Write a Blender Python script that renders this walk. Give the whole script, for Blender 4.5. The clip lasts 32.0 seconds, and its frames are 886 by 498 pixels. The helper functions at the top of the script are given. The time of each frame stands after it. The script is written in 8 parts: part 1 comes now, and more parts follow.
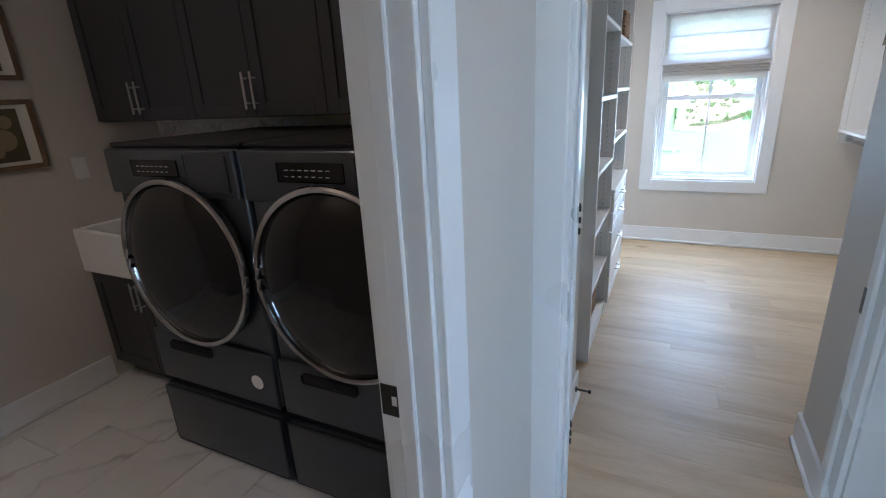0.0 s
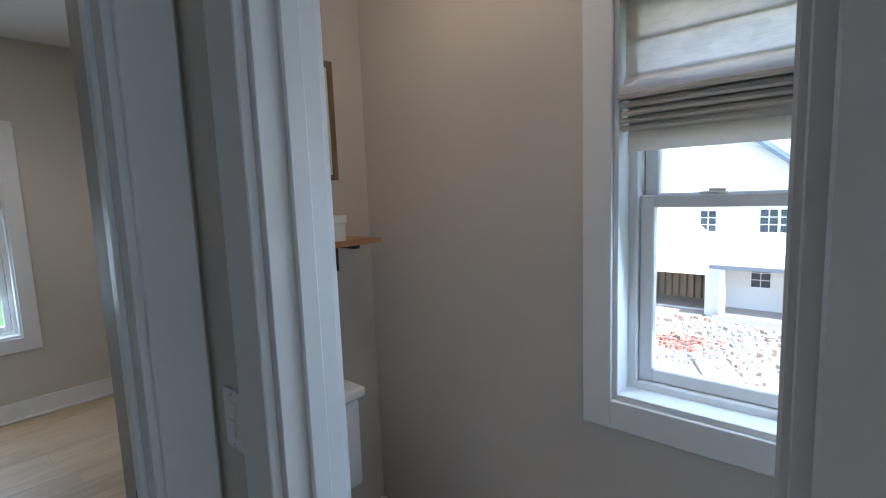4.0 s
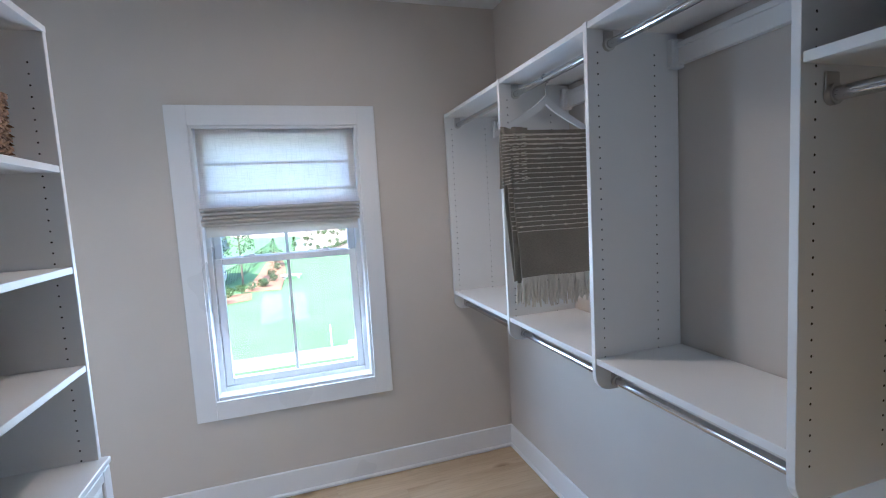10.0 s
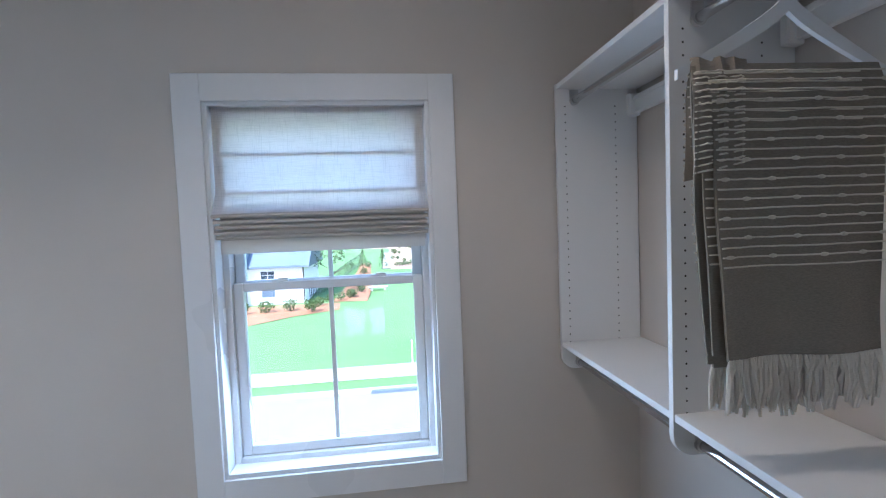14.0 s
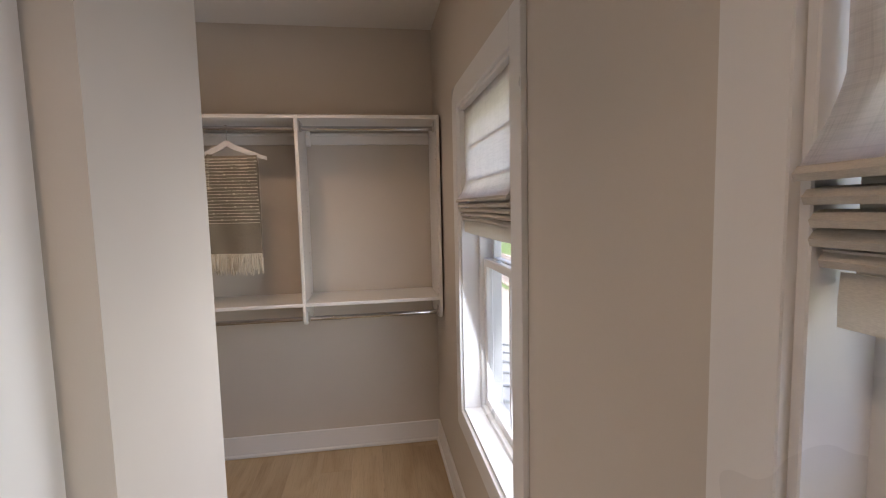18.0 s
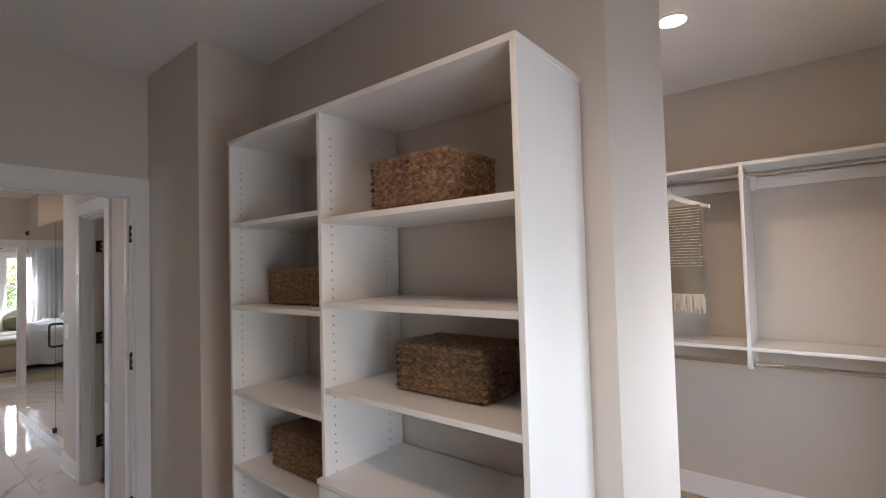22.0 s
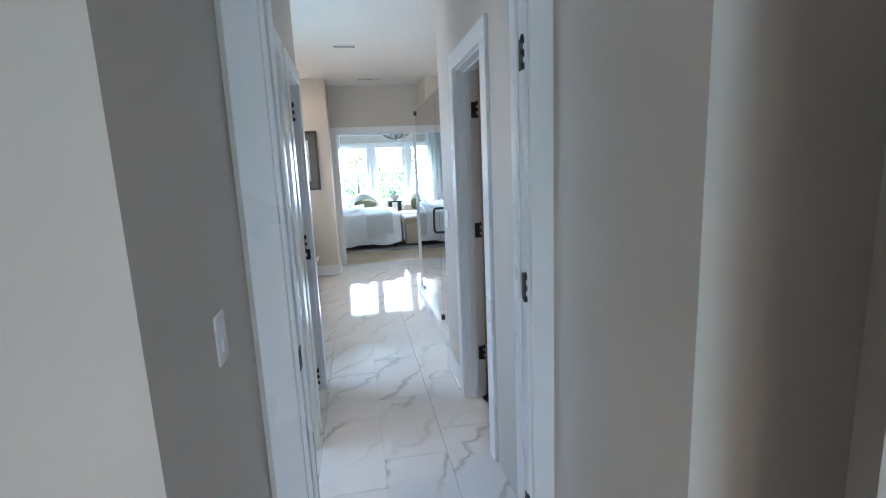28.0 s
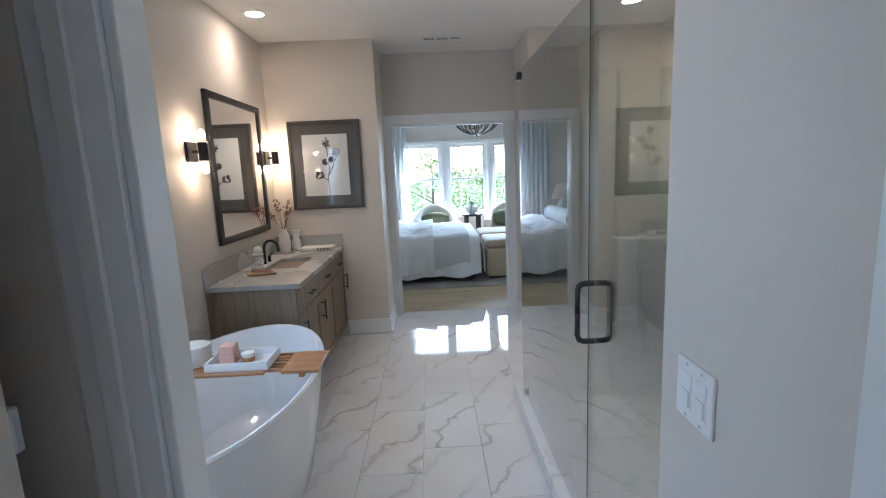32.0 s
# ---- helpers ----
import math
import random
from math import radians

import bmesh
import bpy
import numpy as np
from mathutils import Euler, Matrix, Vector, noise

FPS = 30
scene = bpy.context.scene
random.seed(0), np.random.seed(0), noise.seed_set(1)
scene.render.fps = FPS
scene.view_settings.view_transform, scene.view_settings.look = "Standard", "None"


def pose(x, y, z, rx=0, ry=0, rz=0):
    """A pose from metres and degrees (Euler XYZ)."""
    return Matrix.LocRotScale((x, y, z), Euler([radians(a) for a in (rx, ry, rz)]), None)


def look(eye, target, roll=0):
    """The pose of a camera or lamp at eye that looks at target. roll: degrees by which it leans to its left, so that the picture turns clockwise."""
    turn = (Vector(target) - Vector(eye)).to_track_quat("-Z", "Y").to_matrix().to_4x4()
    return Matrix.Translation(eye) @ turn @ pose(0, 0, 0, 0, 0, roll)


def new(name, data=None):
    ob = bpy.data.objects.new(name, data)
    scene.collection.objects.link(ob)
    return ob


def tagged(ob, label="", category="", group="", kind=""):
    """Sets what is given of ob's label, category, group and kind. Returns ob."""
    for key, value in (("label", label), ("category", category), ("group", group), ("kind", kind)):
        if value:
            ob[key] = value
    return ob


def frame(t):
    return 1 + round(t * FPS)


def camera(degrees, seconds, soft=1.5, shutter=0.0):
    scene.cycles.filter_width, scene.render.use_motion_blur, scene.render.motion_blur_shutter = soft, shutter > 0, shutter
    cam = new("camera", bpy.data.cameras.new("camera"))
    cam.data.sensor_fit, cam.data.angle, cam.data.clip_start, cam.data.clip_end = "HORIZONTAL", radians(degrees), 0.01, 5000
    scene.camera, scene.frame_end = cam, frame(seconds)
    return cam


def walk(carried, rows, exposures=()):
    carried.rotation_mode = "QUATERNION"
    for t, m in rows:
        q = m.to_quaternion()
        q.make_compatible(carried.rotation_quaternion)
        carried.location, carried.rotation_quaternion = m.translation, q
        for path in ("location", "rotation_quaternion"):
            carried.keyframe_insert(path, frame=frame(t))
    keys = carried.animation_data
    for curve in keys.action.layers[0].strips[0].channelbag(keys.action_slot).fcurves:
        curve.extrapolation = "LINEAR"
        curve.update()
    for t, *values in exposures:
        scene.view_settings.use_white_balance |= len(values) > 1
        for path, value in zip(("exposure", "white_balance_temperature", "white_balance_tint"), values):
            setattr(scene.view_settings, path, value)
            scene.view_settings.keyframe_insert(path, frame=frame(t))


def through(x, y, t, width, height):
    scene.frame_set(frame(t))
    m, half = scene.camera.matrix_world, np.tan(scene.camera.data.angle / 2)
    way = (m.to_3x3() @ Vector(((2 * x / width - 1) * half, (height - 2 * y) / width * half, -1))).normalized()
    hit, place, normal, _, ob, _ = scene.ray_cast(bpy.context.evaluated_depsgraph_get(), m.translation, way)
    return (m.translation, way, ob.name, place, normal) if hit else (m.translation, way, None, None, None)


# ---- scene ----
cam = camera(86.5, 32.0, soft=1.1)
PATH = [
    (0, (0.215, -1.024, 1.477), (-0.619, 0.684, 0.853), -2.9),
    (0.5, (0.256, -0.971, 1.499), (-0.325, 0.839, 0.877), -2.9),
    (1, (0.316, -0.844, 1.502), (0.05, 1.048, 0.911), -3.0),
    (1.5, (0.394, -0.786, 1.538), (0.558, 1.14, 1.026), -3.2),
    (2, (0.431, -0.784, 1.572), (1.112, 1.051, 1.159), -3.0),
    (2.5, (0.443, -0.807, 1.602), (1.521, 0.846, 1.277), -3.1),
    (4.5, (0.45, -0.511, 1.517), (1.95, 0.791, 1.284), -1.9),
    (5, (0.382, -0.351, 1.524), (1.622, 1.202, 1.295), -1.5),
    (5.5, (0.303, -0.203, 1.528), (1.263, 1.536, 1.294), -1.8),
    (6, (0.3, -0.052, 1.534), (1.022, 1.795, 1.272), -1.8),
    (6.5, (0.345, 0.152, 1.539), (0.77, 2.088, 1.278), -2.0),
    (7, (0.338, 0.248, 1.55), (0.554, 2.219, 1.287), -2.0),
    (7.5, (0.313, 0.377, 1.551), (0.492, 2.352, 1.287), -2.1),
    (8, (0.286, 0.532, 1.567), (0.467, 2.507, 1.303), -2.3),
    (8.5, (0.326, 0.695, 1.557), (0.507, 2.67, 1.295), -2.7),
    (9, (0.408, 0.888, 1.575), (0.59, 2.868, 1.355), -2.6),
    (9.5, (0.466, 1.054, 1.563), (0.664, 3.034, 1.364), -3.0),
    (10, (0.538, 1.192, 1.581), (1.133, 3.093, 1.393), -3.3),
    (10.5, (0.554, 1.229, 1.592), (1.578, 2.94, 1.438), -3.3),
    (11, (0.549, 1.221, 1.594), (1.777, 2.796, 1.482), -3.1),
    (11.5, (0.562, 1.214, 1.596), (1.918, 2.682, 1.512), -3.0),
    (12, (0.572, 1.254, 1.591), (1.946, 2.706, 1.528), -2.8),
    (12.5, (0.6, 1.365, 1.577), (1.96, 2.83, 1.519), -2.5),
    (13, (0.658, 1.562, 1.569), (1.694, 3.271, 1.517), -2.0),
    (13.5, (0.708, 1.764, 1.579), (1.235, 3.693, 1.531), -2.1),
    (14, (0.72, 2.011, 1.562), (0.967, 3.993, 1.457), -2.2),
    (14.5, (0.683, 2.258, 1.548), (0.651, 4.255, 1.435), -2.2),
    (15, (0.727, 2.524, 1.558), (0.188, 4.44, 1.365), -2.4),
    (15.5, (0.749, 2.745, 1.574), (-0.302, 4.428, 1.325), -2.3),
    (17.5, (0.439, 3.416, 1.59), (-1.509, 3.823, 1.386), -1.3),
    (18, (0.477, 3.464, 1.6), (-1.492, 3.762, 1.419), -1.3),
    (18.5, (0.506, 3.47, 1.607), (-1.469, 3.754, 1.473), -1.2),
    (19, (0.512, 3.433, 1.626), (-1.475, 3.646, 1.55), -1.1),
    (19.5, (0.524, 3.33, 1.657), (-1.468, 3.149, 1.654), -0.7),
    (20, (0.572, 3.261, 1.662), (-1.315, 2.603, 1.728), -1.1),
    (20.5, (0.71, 3.297, 1.657), (-1.035, 2.334, 1.814), -1.3),
    (21, (0.863, 3.401, 1.648), (-0.754, 2.235, 1.813), -1.4),
    (21.5, (0.907, 3.445, 1.616), (-0.673, 2.229, 1.776), -1.7),
    (22, (0.914, 3.446, 1.578), (-0.633, 2.179, 1.647), -1.6),
    (22.5, (0.912, 3.446, 1.547), (-0.611, 2.152, 1.461), -1.7),
    (23, (0.92, 3.457, 1.512), (-0.599, 2.17, 1.315), -1.9),
    (23.5, (0.94, 3.438, 1.487), (-0.57, 2.156, 1.208), -1.8),
    (24, (0.959, 3.375, 1.481), (-0.489, 2.033, 1.161), -1.5),
    (24.5, (0.897, 3.292, 1.484), (-0.228, 1.669, 1.162), -1.9),
    (25, (0.727, 3.272, 1.502), (-0.012, 1.442, 1.183), -2.2),
    (25.5, (0.605, 3.235, 1.495), (0.037, 1.345, 1.175), -2.0),
    (26, (0.568, 3.056, 1.488), (0.058, 1.15, 1.158), -1.8),
    (26.5, (0.557, 2.776, 1.512), (0.055, 0.871, 1.168), -1.9),
    (28.5, (0.424, 1.453, 1.479), (0.133, -0.497, 1.142), -2.3),
    (29, (0.356, 1.107, 1.502), (0.112, -0.852, 1.182), -1.9),
    (29.5, (0.35, 0.809, 1.485), (0.165, -1.157, 1.171), -2.1),
    (30, (0.382, 0.514, 1.5), (0.197, -1.451, 1.182), -2.2),
    (30.5, (0.354, 0.271, 1.495), (0.185, -1.694, 1.162), -2.2),
    (31, (0.303, -0.022, 1.535), (0.242, -1.994, 1.204), -2.2),
    (31.5, (0.309, -0.29, 1.522), (0.271, -2.263, 1.2), -2.5),
    (32, (0.331, -0.623, 1.533), (0.295, -2.596, 1.208), -2.5),
]
# seconds, stops, kelvin, tint
EXPOSURES = [(0.0, 3.35, 5500, 12), (1.0, 3.05, 5650, 14), (2.0, 2.8, 5650, 10), (4.5, 2.1, 5900, 14), (5.0, 2.1, 6500, 22), (5.5, 2.55, 7300, 32), (6.0, 2.78, 7100, 27), (7.0, 2.75, 6500, 26), (8.0, 2.8, 5900, 18), (9.0, 2.85, 5420, 14), (11.0, 2.85, 5350, 18), (12.0, 3.0, 5350, 17),
             (13.0, 2.8, 5350, 16), (14.0, 2.5, 5300, 15), (15.0, 2.3, 5200, 14), (18.0, 2.0, 8000, 28), (19.0, 2.0, 8500, 30), (20.0, 2.05, 8200, 29), (21.0, 2.5, 7800, 29), (22.5, 2.6, 6900, 24), (24.0, 2.45, 5950, 20), (25.0, 2.3, 6900, 27), (26.0, 2.97, 6650, 24), (28.5, 3.4, 5500, 10), (29.0, 3.17, 5400, 11), (30.0, 2.65, 5050, 10), (31.0, 2.75, 5900, 22), (32.0, 2.85, 5750, 14)]
walk(cam, [(t, look(eye, target, roll)) for t, eye, target, roll in PATH], EXPOSURES)

# ---- daylight ----
world = bpy.data.worlds.new("sky")
world.use_nodes = True
scene.world = world
wn = world.node_tree.nodes
sky = wn.new("ShaderNodeTexSky")
sky.sky_type, sky.sun_disc = "NISHITA", False
sky.sun_elevation, sky.sun_rotation = radians(52), radians(215)
sky.air_density, sky.dust_density, sky.ozone_density = 1.0, 1.5, 1.0
wn["Background"].inputs["Strength"].default_value = 0.145
world.node_tree.links.new(sky.outputs[0], wn["Background"].inputs["Color"])
sun = new("sun", bpy.data.lights.new("sun", "SUN"))
sun.data.energy, sun.data.angle, sun.data.color = 2.5, radians(0.55), (1.0, 0.95, 0.88)
sun.matrix_basis = look((math.sin(radians(215)) * 30, math.cos(radians(215)) * 30, 38.4), (0, 0, 0))

# the sky's light at the openings of the windows, just inside the glass
for x, y, z, w, h, face, power in ((0.493, 3.93, 1.05, 0.74, 0.82, (0, -1), 2.3), (-1.275, 3.93, 1.05, 0.74, 0.82, (0, -1), 2.7), (1.83, -0.55, 1.27, 0.74, 0.68, (-1, 0), 1.25),
                                  (1.87, -2.25, 1.5, 0.9, 0.9, (-1, 0), 2.2), (0.477, -9.6, 1.37, 0.66, 1.25, (0, 1), 4.4), (-0.352, -9.6, 1.37, 0.66, 1.25, (0, 1), 4.4), (-1.197, -9.6, 1.37, 0.66, 1.25, (0, 1), 4.4)):
    lamp = new("window_daylight", bpy.data.lights.new("window_daylight", "AREA"))
    lamp.data.shape, lamp.data.size, lamp.data.size_y = "RECTANGLE", w, h
    lamp.data.energy, lamp.data.color = power, (0.63, 0.83, 1.0)
    lamp.matrix_basis = look((x, y, z), (x + face[0], y + face[1], z - 0.28))

# ---- small building helpers ----
def thing(name, label="", category="", group="", kind="", at=None):
    ob = new(name)
    ob.empty_display_size = 0.05
    if at is not None:
        ob.matrix_basis = at
    return tagged(ob, label, category, group, kind)


def part(name, bm, material, parent=None, label="", smooth=False):
    """Links a bmesh as one mesh object, under a thing or a part."""
    me = bpy.data.meshes.new(name)
    bmesh.ops.recalc_face_normals(bm, faces=bm.faces)
    bm.to_mesh(me)
    bm.free()
    if smooth:
        for p in me.polygons:
            p.use_smooth = True
        me.set_sharp_from_angle(angle=radians(38))
    me.materials.append(material)
    ob = new(name, me)
    if parent is not None:
        ob.parent = parent
    return tagged(ob, label)


def solo(name, bm, material, label, category, group="", kind="", at=None, smooth=False):
    ob = part(name, bm, material, None, label, smooth)
    if at is not None:
        ob.matrix_basis = at
    return tagged(ob, label, category, group, kind)


def twin(ob, parent, at, name=None):
    """Another object on the same mesh."""
    o = new(name or ob.name.split(".")[0], ob.data)
    o.parent = parent
    o.matrix_basis = at
    return o


def box(bm, x0, x1, y0, y1, z0, z1, bevel=0.0, seg=1):
    vs = [bm.verts.new((x, y, z)) for x in (x0, x1) for y in (y0, y1) for z in (z0, z1)]
    fs = [bm.faces.new([vs[i] for i in q]) for q in ((0, 1, 3, 2), (4, 6, 7, 5), (0, 4, 5, 1), (2, 3, 7, 6), (0, 2, 6, 4), (1, 5, 7, 3))]
    if bevel > 0:
        es = list({e for f in fs for e in f.edges})
        bmesh.ops.bevel(bm, geom=es, offset=bevel, segments=seg, affect="EDGES", profile=0.5)
    return bm


def boxes(*rows, bevel=0.0, seg=1):
    bm = bmesh.new()
    for r in rows:
        box(bm, *r, bevel=bevel, seg=seg)
    return bm


def one(x0, x1, y0, y1, z0, z1, bevel=0.0, seg=1):
    return box(bmesh.new(), x0, x1, y0, y1, z0, z1, bevel, seg)


def cyl(bm, p, q, r, n=16, r2=None, caps=True):
    p, q = Vector(p), Vector(q)
    m = (q - p).to_track_quat("Z", "Y").to_matrix()
    r2 = r if r2 is None else r2
    a = [bm.verts.new(p + m @ Vector((r * math.cos(2 * math.pi * i / n), r * math.sin(2 * math.pi * i / n), 0))) for i in range(n)]
    b = [bm.verts.new(q + m @ Vector((r2 * math.cos(2 * math.pi * i / n), r2 * math.sin(2 * math.pi * i / n), 0))) for i in range(n)]
    for i in range(n):
        bm.faces.new((a[i], a[(i + 1) % n], b[(i + 1) % n], b[i]))
    if caps:
        bm.faces.new(a[::-1])
        bm.faces.new(b)
    return bm


def tube(bm, pts, r, n=8, closed=False):
    pts = [Vector(p) for p in pts]
    rings, k = [], len(pts)
    for i, p in enumerate(pts):
        d = (pts[(i + 1) % k] - pts[i - 1]) if closed else (pts[min(i + 1, k - 1)] - pts[max(i - 1, 0)])
        m = d.to_track_quat("Z", "Y").to_matrix()
        rr = r[i] if isinstance(r, (list, tuple)) else r
        rings.append([bm.verts.new(p + m @ Vector((rr * math.cos(2 * math.pi * j / n), rr * math.sin(2 * math.pi * j / n), 0))) for j in range(n)])
    for i in range(k if closed else k - 1):
        a, b = rings[i], rings[(i + 1) % k]
        for j in range(n):
            bm.faces.new((a[j], a[(j + 1) % n], b[(j + 1) % n], b[j]))
    if not closed:
        bm.faces.new(rings[0][::-1])
        bm.faces.new(rings[-1])
    return bm


def lathe(bm, profile, n=24, cx=0.0, cy=0.0, sx=1.0, sy=1.0):
    """Profile of (radius, height) from bottom to top, turned about z."""
    rings = []
    for r, z in profile:
        if r < 1e-5:
            rings.append([bm.verts.new((cx, cy, z))])
        else:
            rings.append([bm.verts.new((cx + sx * r * math.cos(2 * math.pi * j / n), cy + sy * r * math.sin(2 * math.pi * j / n), z)) for j in range(n)])
    for a, b in zip(rings, rings[1:]):
        for j in range(n):
            q = [a[j % len(a)], a[(j + 1) % len(a)], b[(j + 1) % len(b)], b[j % len(b)]]
            u = []
            for v in q:
                if v not in u:
                    u.append(v)
            if len(u) > 2:
                bm.faces.new(u)
    return bm


def ball(bm, c, rx, ry, rz, n=14, m=9):
    return_v = []
    prof = [(math.sin(math.pi * i / m), -math.cos(math.pi * i / m)) for i in range(m + 1)]
    rings = []
    for r, z in prof:
        if r < 1e-5:
            rings.append([bm.verts.new((c[0], c[1], c[2] + rz * z))])
        else:
            rings.append([bm.verts.new((c[0] + rx * r * math.cos(2 * math.pi * j / n), c[1] + ry * r * math.sin(2 * math.pi * j / n), c[2] + rz * z)) for j in range(n)])
    for a, b in zip(rings, rings[1:]):
        for j in range(n):
            u = []
            for v in (a[j % len(a)], a[(j + 1) % len(a)], b[(j + 1) % len(b)], b[j % len(b)]):
                if v not in u:
                    u.append(v)
            bm.faces.new(u)
    return bm


def grid(bm, nx, ny, f):
    """A sheet of nx by ny cells at f(u, v)."""
    vs = [[bm.verts.new(f(i / nx, j / ny)) for j in range(ny + 1)] for i in range(nx + 1)]
    for i in range(nx):
        for j in range(ny):
            bm.faces.new((vs[i][j], vs[i + 1][j], vs[i + 1][j + 1], vs[i][j + 1]))
    return bm


def sheet(bm, thickness):
    """Gives an open sheet a thickness."""
    bmesh.ops.recalc_face_normals(bm, faces=bm.faces)
    bmesh.ops.solidify(bm, geom=bm.faces[:], thickness=thickness)
    return bm


def slab(bm, pts, z0, z1):
    """A prism on a polygon of (x, y)."""
    a = [bm.verts.new((x, y, z0)) for x, y in pts]
    b = [bm.verts.new((x, y, z1)) for x, y in pts]
    n = len(pts)
    bm.faces.new(a[::-1])
    bm.faces.new(b)
    for i in range(n):
        bm.faces.new((a[i], a[(i + 1) % n], b[(i + 1) % n], b[i]))
    return bm


def wall_boxes(along, c0, c1, s0, s1, z0, z1, holes=()):
    """A wall between c0 and c1 across, s0 to s1 along, with holes (a, b, low, high)."""
    rows, at = [], s0
    for a, b, lo, hi in sorted(holes):
        rows += [(at, a, z0, z1)] if a > at else []
        rows += [(a, b, z0, lo)] if lo > z0 else []
        rows += [(a, b, hi, z1)] if hi < z1 else []
        at = b
    rows += [(at, s1, z0, z1)] if s1 > at else []
    if along == "x":
        return boxes(*[(a, b, c0, c1, lo, hi) for a, b, lo, hi in rows])
    return boxes(*[(c0, c1, a, b, lo, hi) for a, b, lo, hi in rows])

# ---- materials ----
def mat(name, rgb=(0.8, 0.8, 0.8), rough=0.5, metal=0.0, **more):
    m = bpy.data.materials.new(name)
    m.use_nodes = True
    b = m.node_tree.nodes["Principled BSDF"]
    b.inputs["Base Color"].default_value = (*rgb, 1)
    b.inputs["Roughness"].default_value = rough
    b.inputs["Metallic"].default_value = metal
    for k, v in more.items():
        b.inputs[k.replace("_", " ")].default_value = v
    return m


def node(m, kind, **values):
    n = m.node_tree.nodes.new(kind)
    for k, v in values.items():
        n.inputs[k.replace("_", " ")].default_value = v
    return n


def wire(m, a, b):
    m.node_tree.links.new(a, b)


def ramp(m, source, stops):
    r = m.node_tree.nodes.new("ShaderNodeValToRGB")
    el = r.color_ramp.elements
    while len(el) < len(stops):
        el.new(0.5)
    for e, (p, c) in zip(el, stops):
        e.position, e.color = p, (*c, 1)
    wire(m, source, r.inputs[0])
    return r.outputs[0]


def shader(m):
    return m.node_tree.nodes["Principled BSDF"]


def place_of(m, scale=(1, 1, 1), turn=(0, 0, 0), own=False):
    t = m.node_tree.nodes.new("ShaderNodeTexCoord")
    p = m.node_tree.nodes.new("ShaderNodeMapping")
    p.inputs["Scale"].default_value = scale
    p.inputs["Rotation"].default_value = [radians(a) for a in turn]
    if own:
        wire(m, t.outputs["Object"], p.inputs["Vector"])
    else:
        g = m.node_tree.nodes.new("ShaderNodeNewGeometry")
        wire(m, g.outputs["Position"], p.inputs["Vector"])
    return p.outputs[0]


def mixed(m, fac, a, b, kind="MIX"):
    x = m.node_tree.nodes.new("ShaderNodeMix")
    x.data_type, x.blend_type = "RGBA", kind
    for s, v in ((0, fac), (6, a), (7, b)):
        if hasattr(v, "is_linked"):
            wire(m, v, x.inputs[s])
        else:
            x.inputs[s].default_value = v if s == 0 else (*v, 1)
    return x.outputs[2]


def bumped(m, height, strength=0.1, distance=0.01):
    b = node(m, "ShaderNodeBump", Strength=strength, Distance=distance)
    wire(m, height, b.inputs["Height"])
    wire(m, b.outputs[0], shader(m).inputs["Normal"])


def painted(name, rgb, rough=0.55, grain=220.0, depth=0.06, spread=0.05, own=False):
    """Rolled or sprayed paint: faint blotches, fine stipple."""
    m = mat(name, rgb, rough)
    at = place_of(m, own=own)
    big = node(m, "ShaderNodeTexNoise", Scale=1.7, Detail=3.0)
    fine = node(m, "ShaderNodeTexNoise", Scale=grain, Detail=2.0)
    wire(m, at, big.inputs["Vector"]), wire(m, at, fine.inputs["Vector"])
    lo = [c * (1 - spread) for c in rgb]
    hi = [min(1, c * (1 + spread)) for c in rgb]
    wire(m, ramp(m, big.outputs[0], [(0.3, lo), (0.7, hi)]), shader(m).inputs["Base Color"])
    wire(m, ramp(m, big.outputs[0], [(0.3, [rough - 0.06] * 3), (0.7, [rough + 0.06] * 3)]), shader(m).inputs["Roughness"])
    bumped(m, fine.outputs[0], depth, 0.002)
    return m


def wooden(name, light, dark, rough=0.45, axis="x", own=True, scale=1.0, knots=True):
    m = mat(name, light, rough)
    s = {"x": (1.2, 14, 14), "y": (14, 1.2, 14), "z": (14, 14, 1.2)}[axis]
    at = place_of(m, [v * scale for v in s], own=own)
    info = m.node_tree.nodes.new("ShaderNodeObjectInfo")
    shift = node(m, "ShaderNodeVectorMath")
    shift.operation = "MULTIPLY_ADD"
    wire(m, info.outputs["Random"], shift.inputs[0])
    shift.inputs[1].default_value = (37, 91, 53)
    wire(m, at, shift.inputs[2])
    n1 = node(m, "ShaderNodeTexNoise", Scale=1.6, Detail=7.0, Roughness=0.62, Distortion=0.6)
    n2 = node(m, "ShaderNodeTexNoise", Scale=9.0, Detail=4.0, Roughness=0.7)
    wire(m, shift.outputs[0], n1.inputs["Vector"]), wire(m, shift.outputs[0], n2.inputs["Vector"])
    base = ramp(m, n1.outputs[0], [(0.3, dark), (0.62, light)])
    pores = ramp(m, n2.outputs[0], [(0.28, [0.72] * 3), (0.5, [1.0] * 3)])
    tone = ramp(m, info.outputs["Random"], [(0.0, (0.86, 0.86, 0.86)), (1.0, (1.08, 1.05, 1.0))])
    wire(m, mixed(m, 1.0, mixed(m, 1.0, base, pores, "MULTIPLY"), tone, "MULTIPLY"), shader(m).inputs["Base Color"])
    wire(m, ramp(m, n2.outputs[0], [(0.2, [rough + 0.12] * 3), (0.7, [rough - 0.06] * 3)]), shader(m).inputs["Roughness"])
    bumped(m, n2.outputs[0], 0.12, 0.001)
    return m


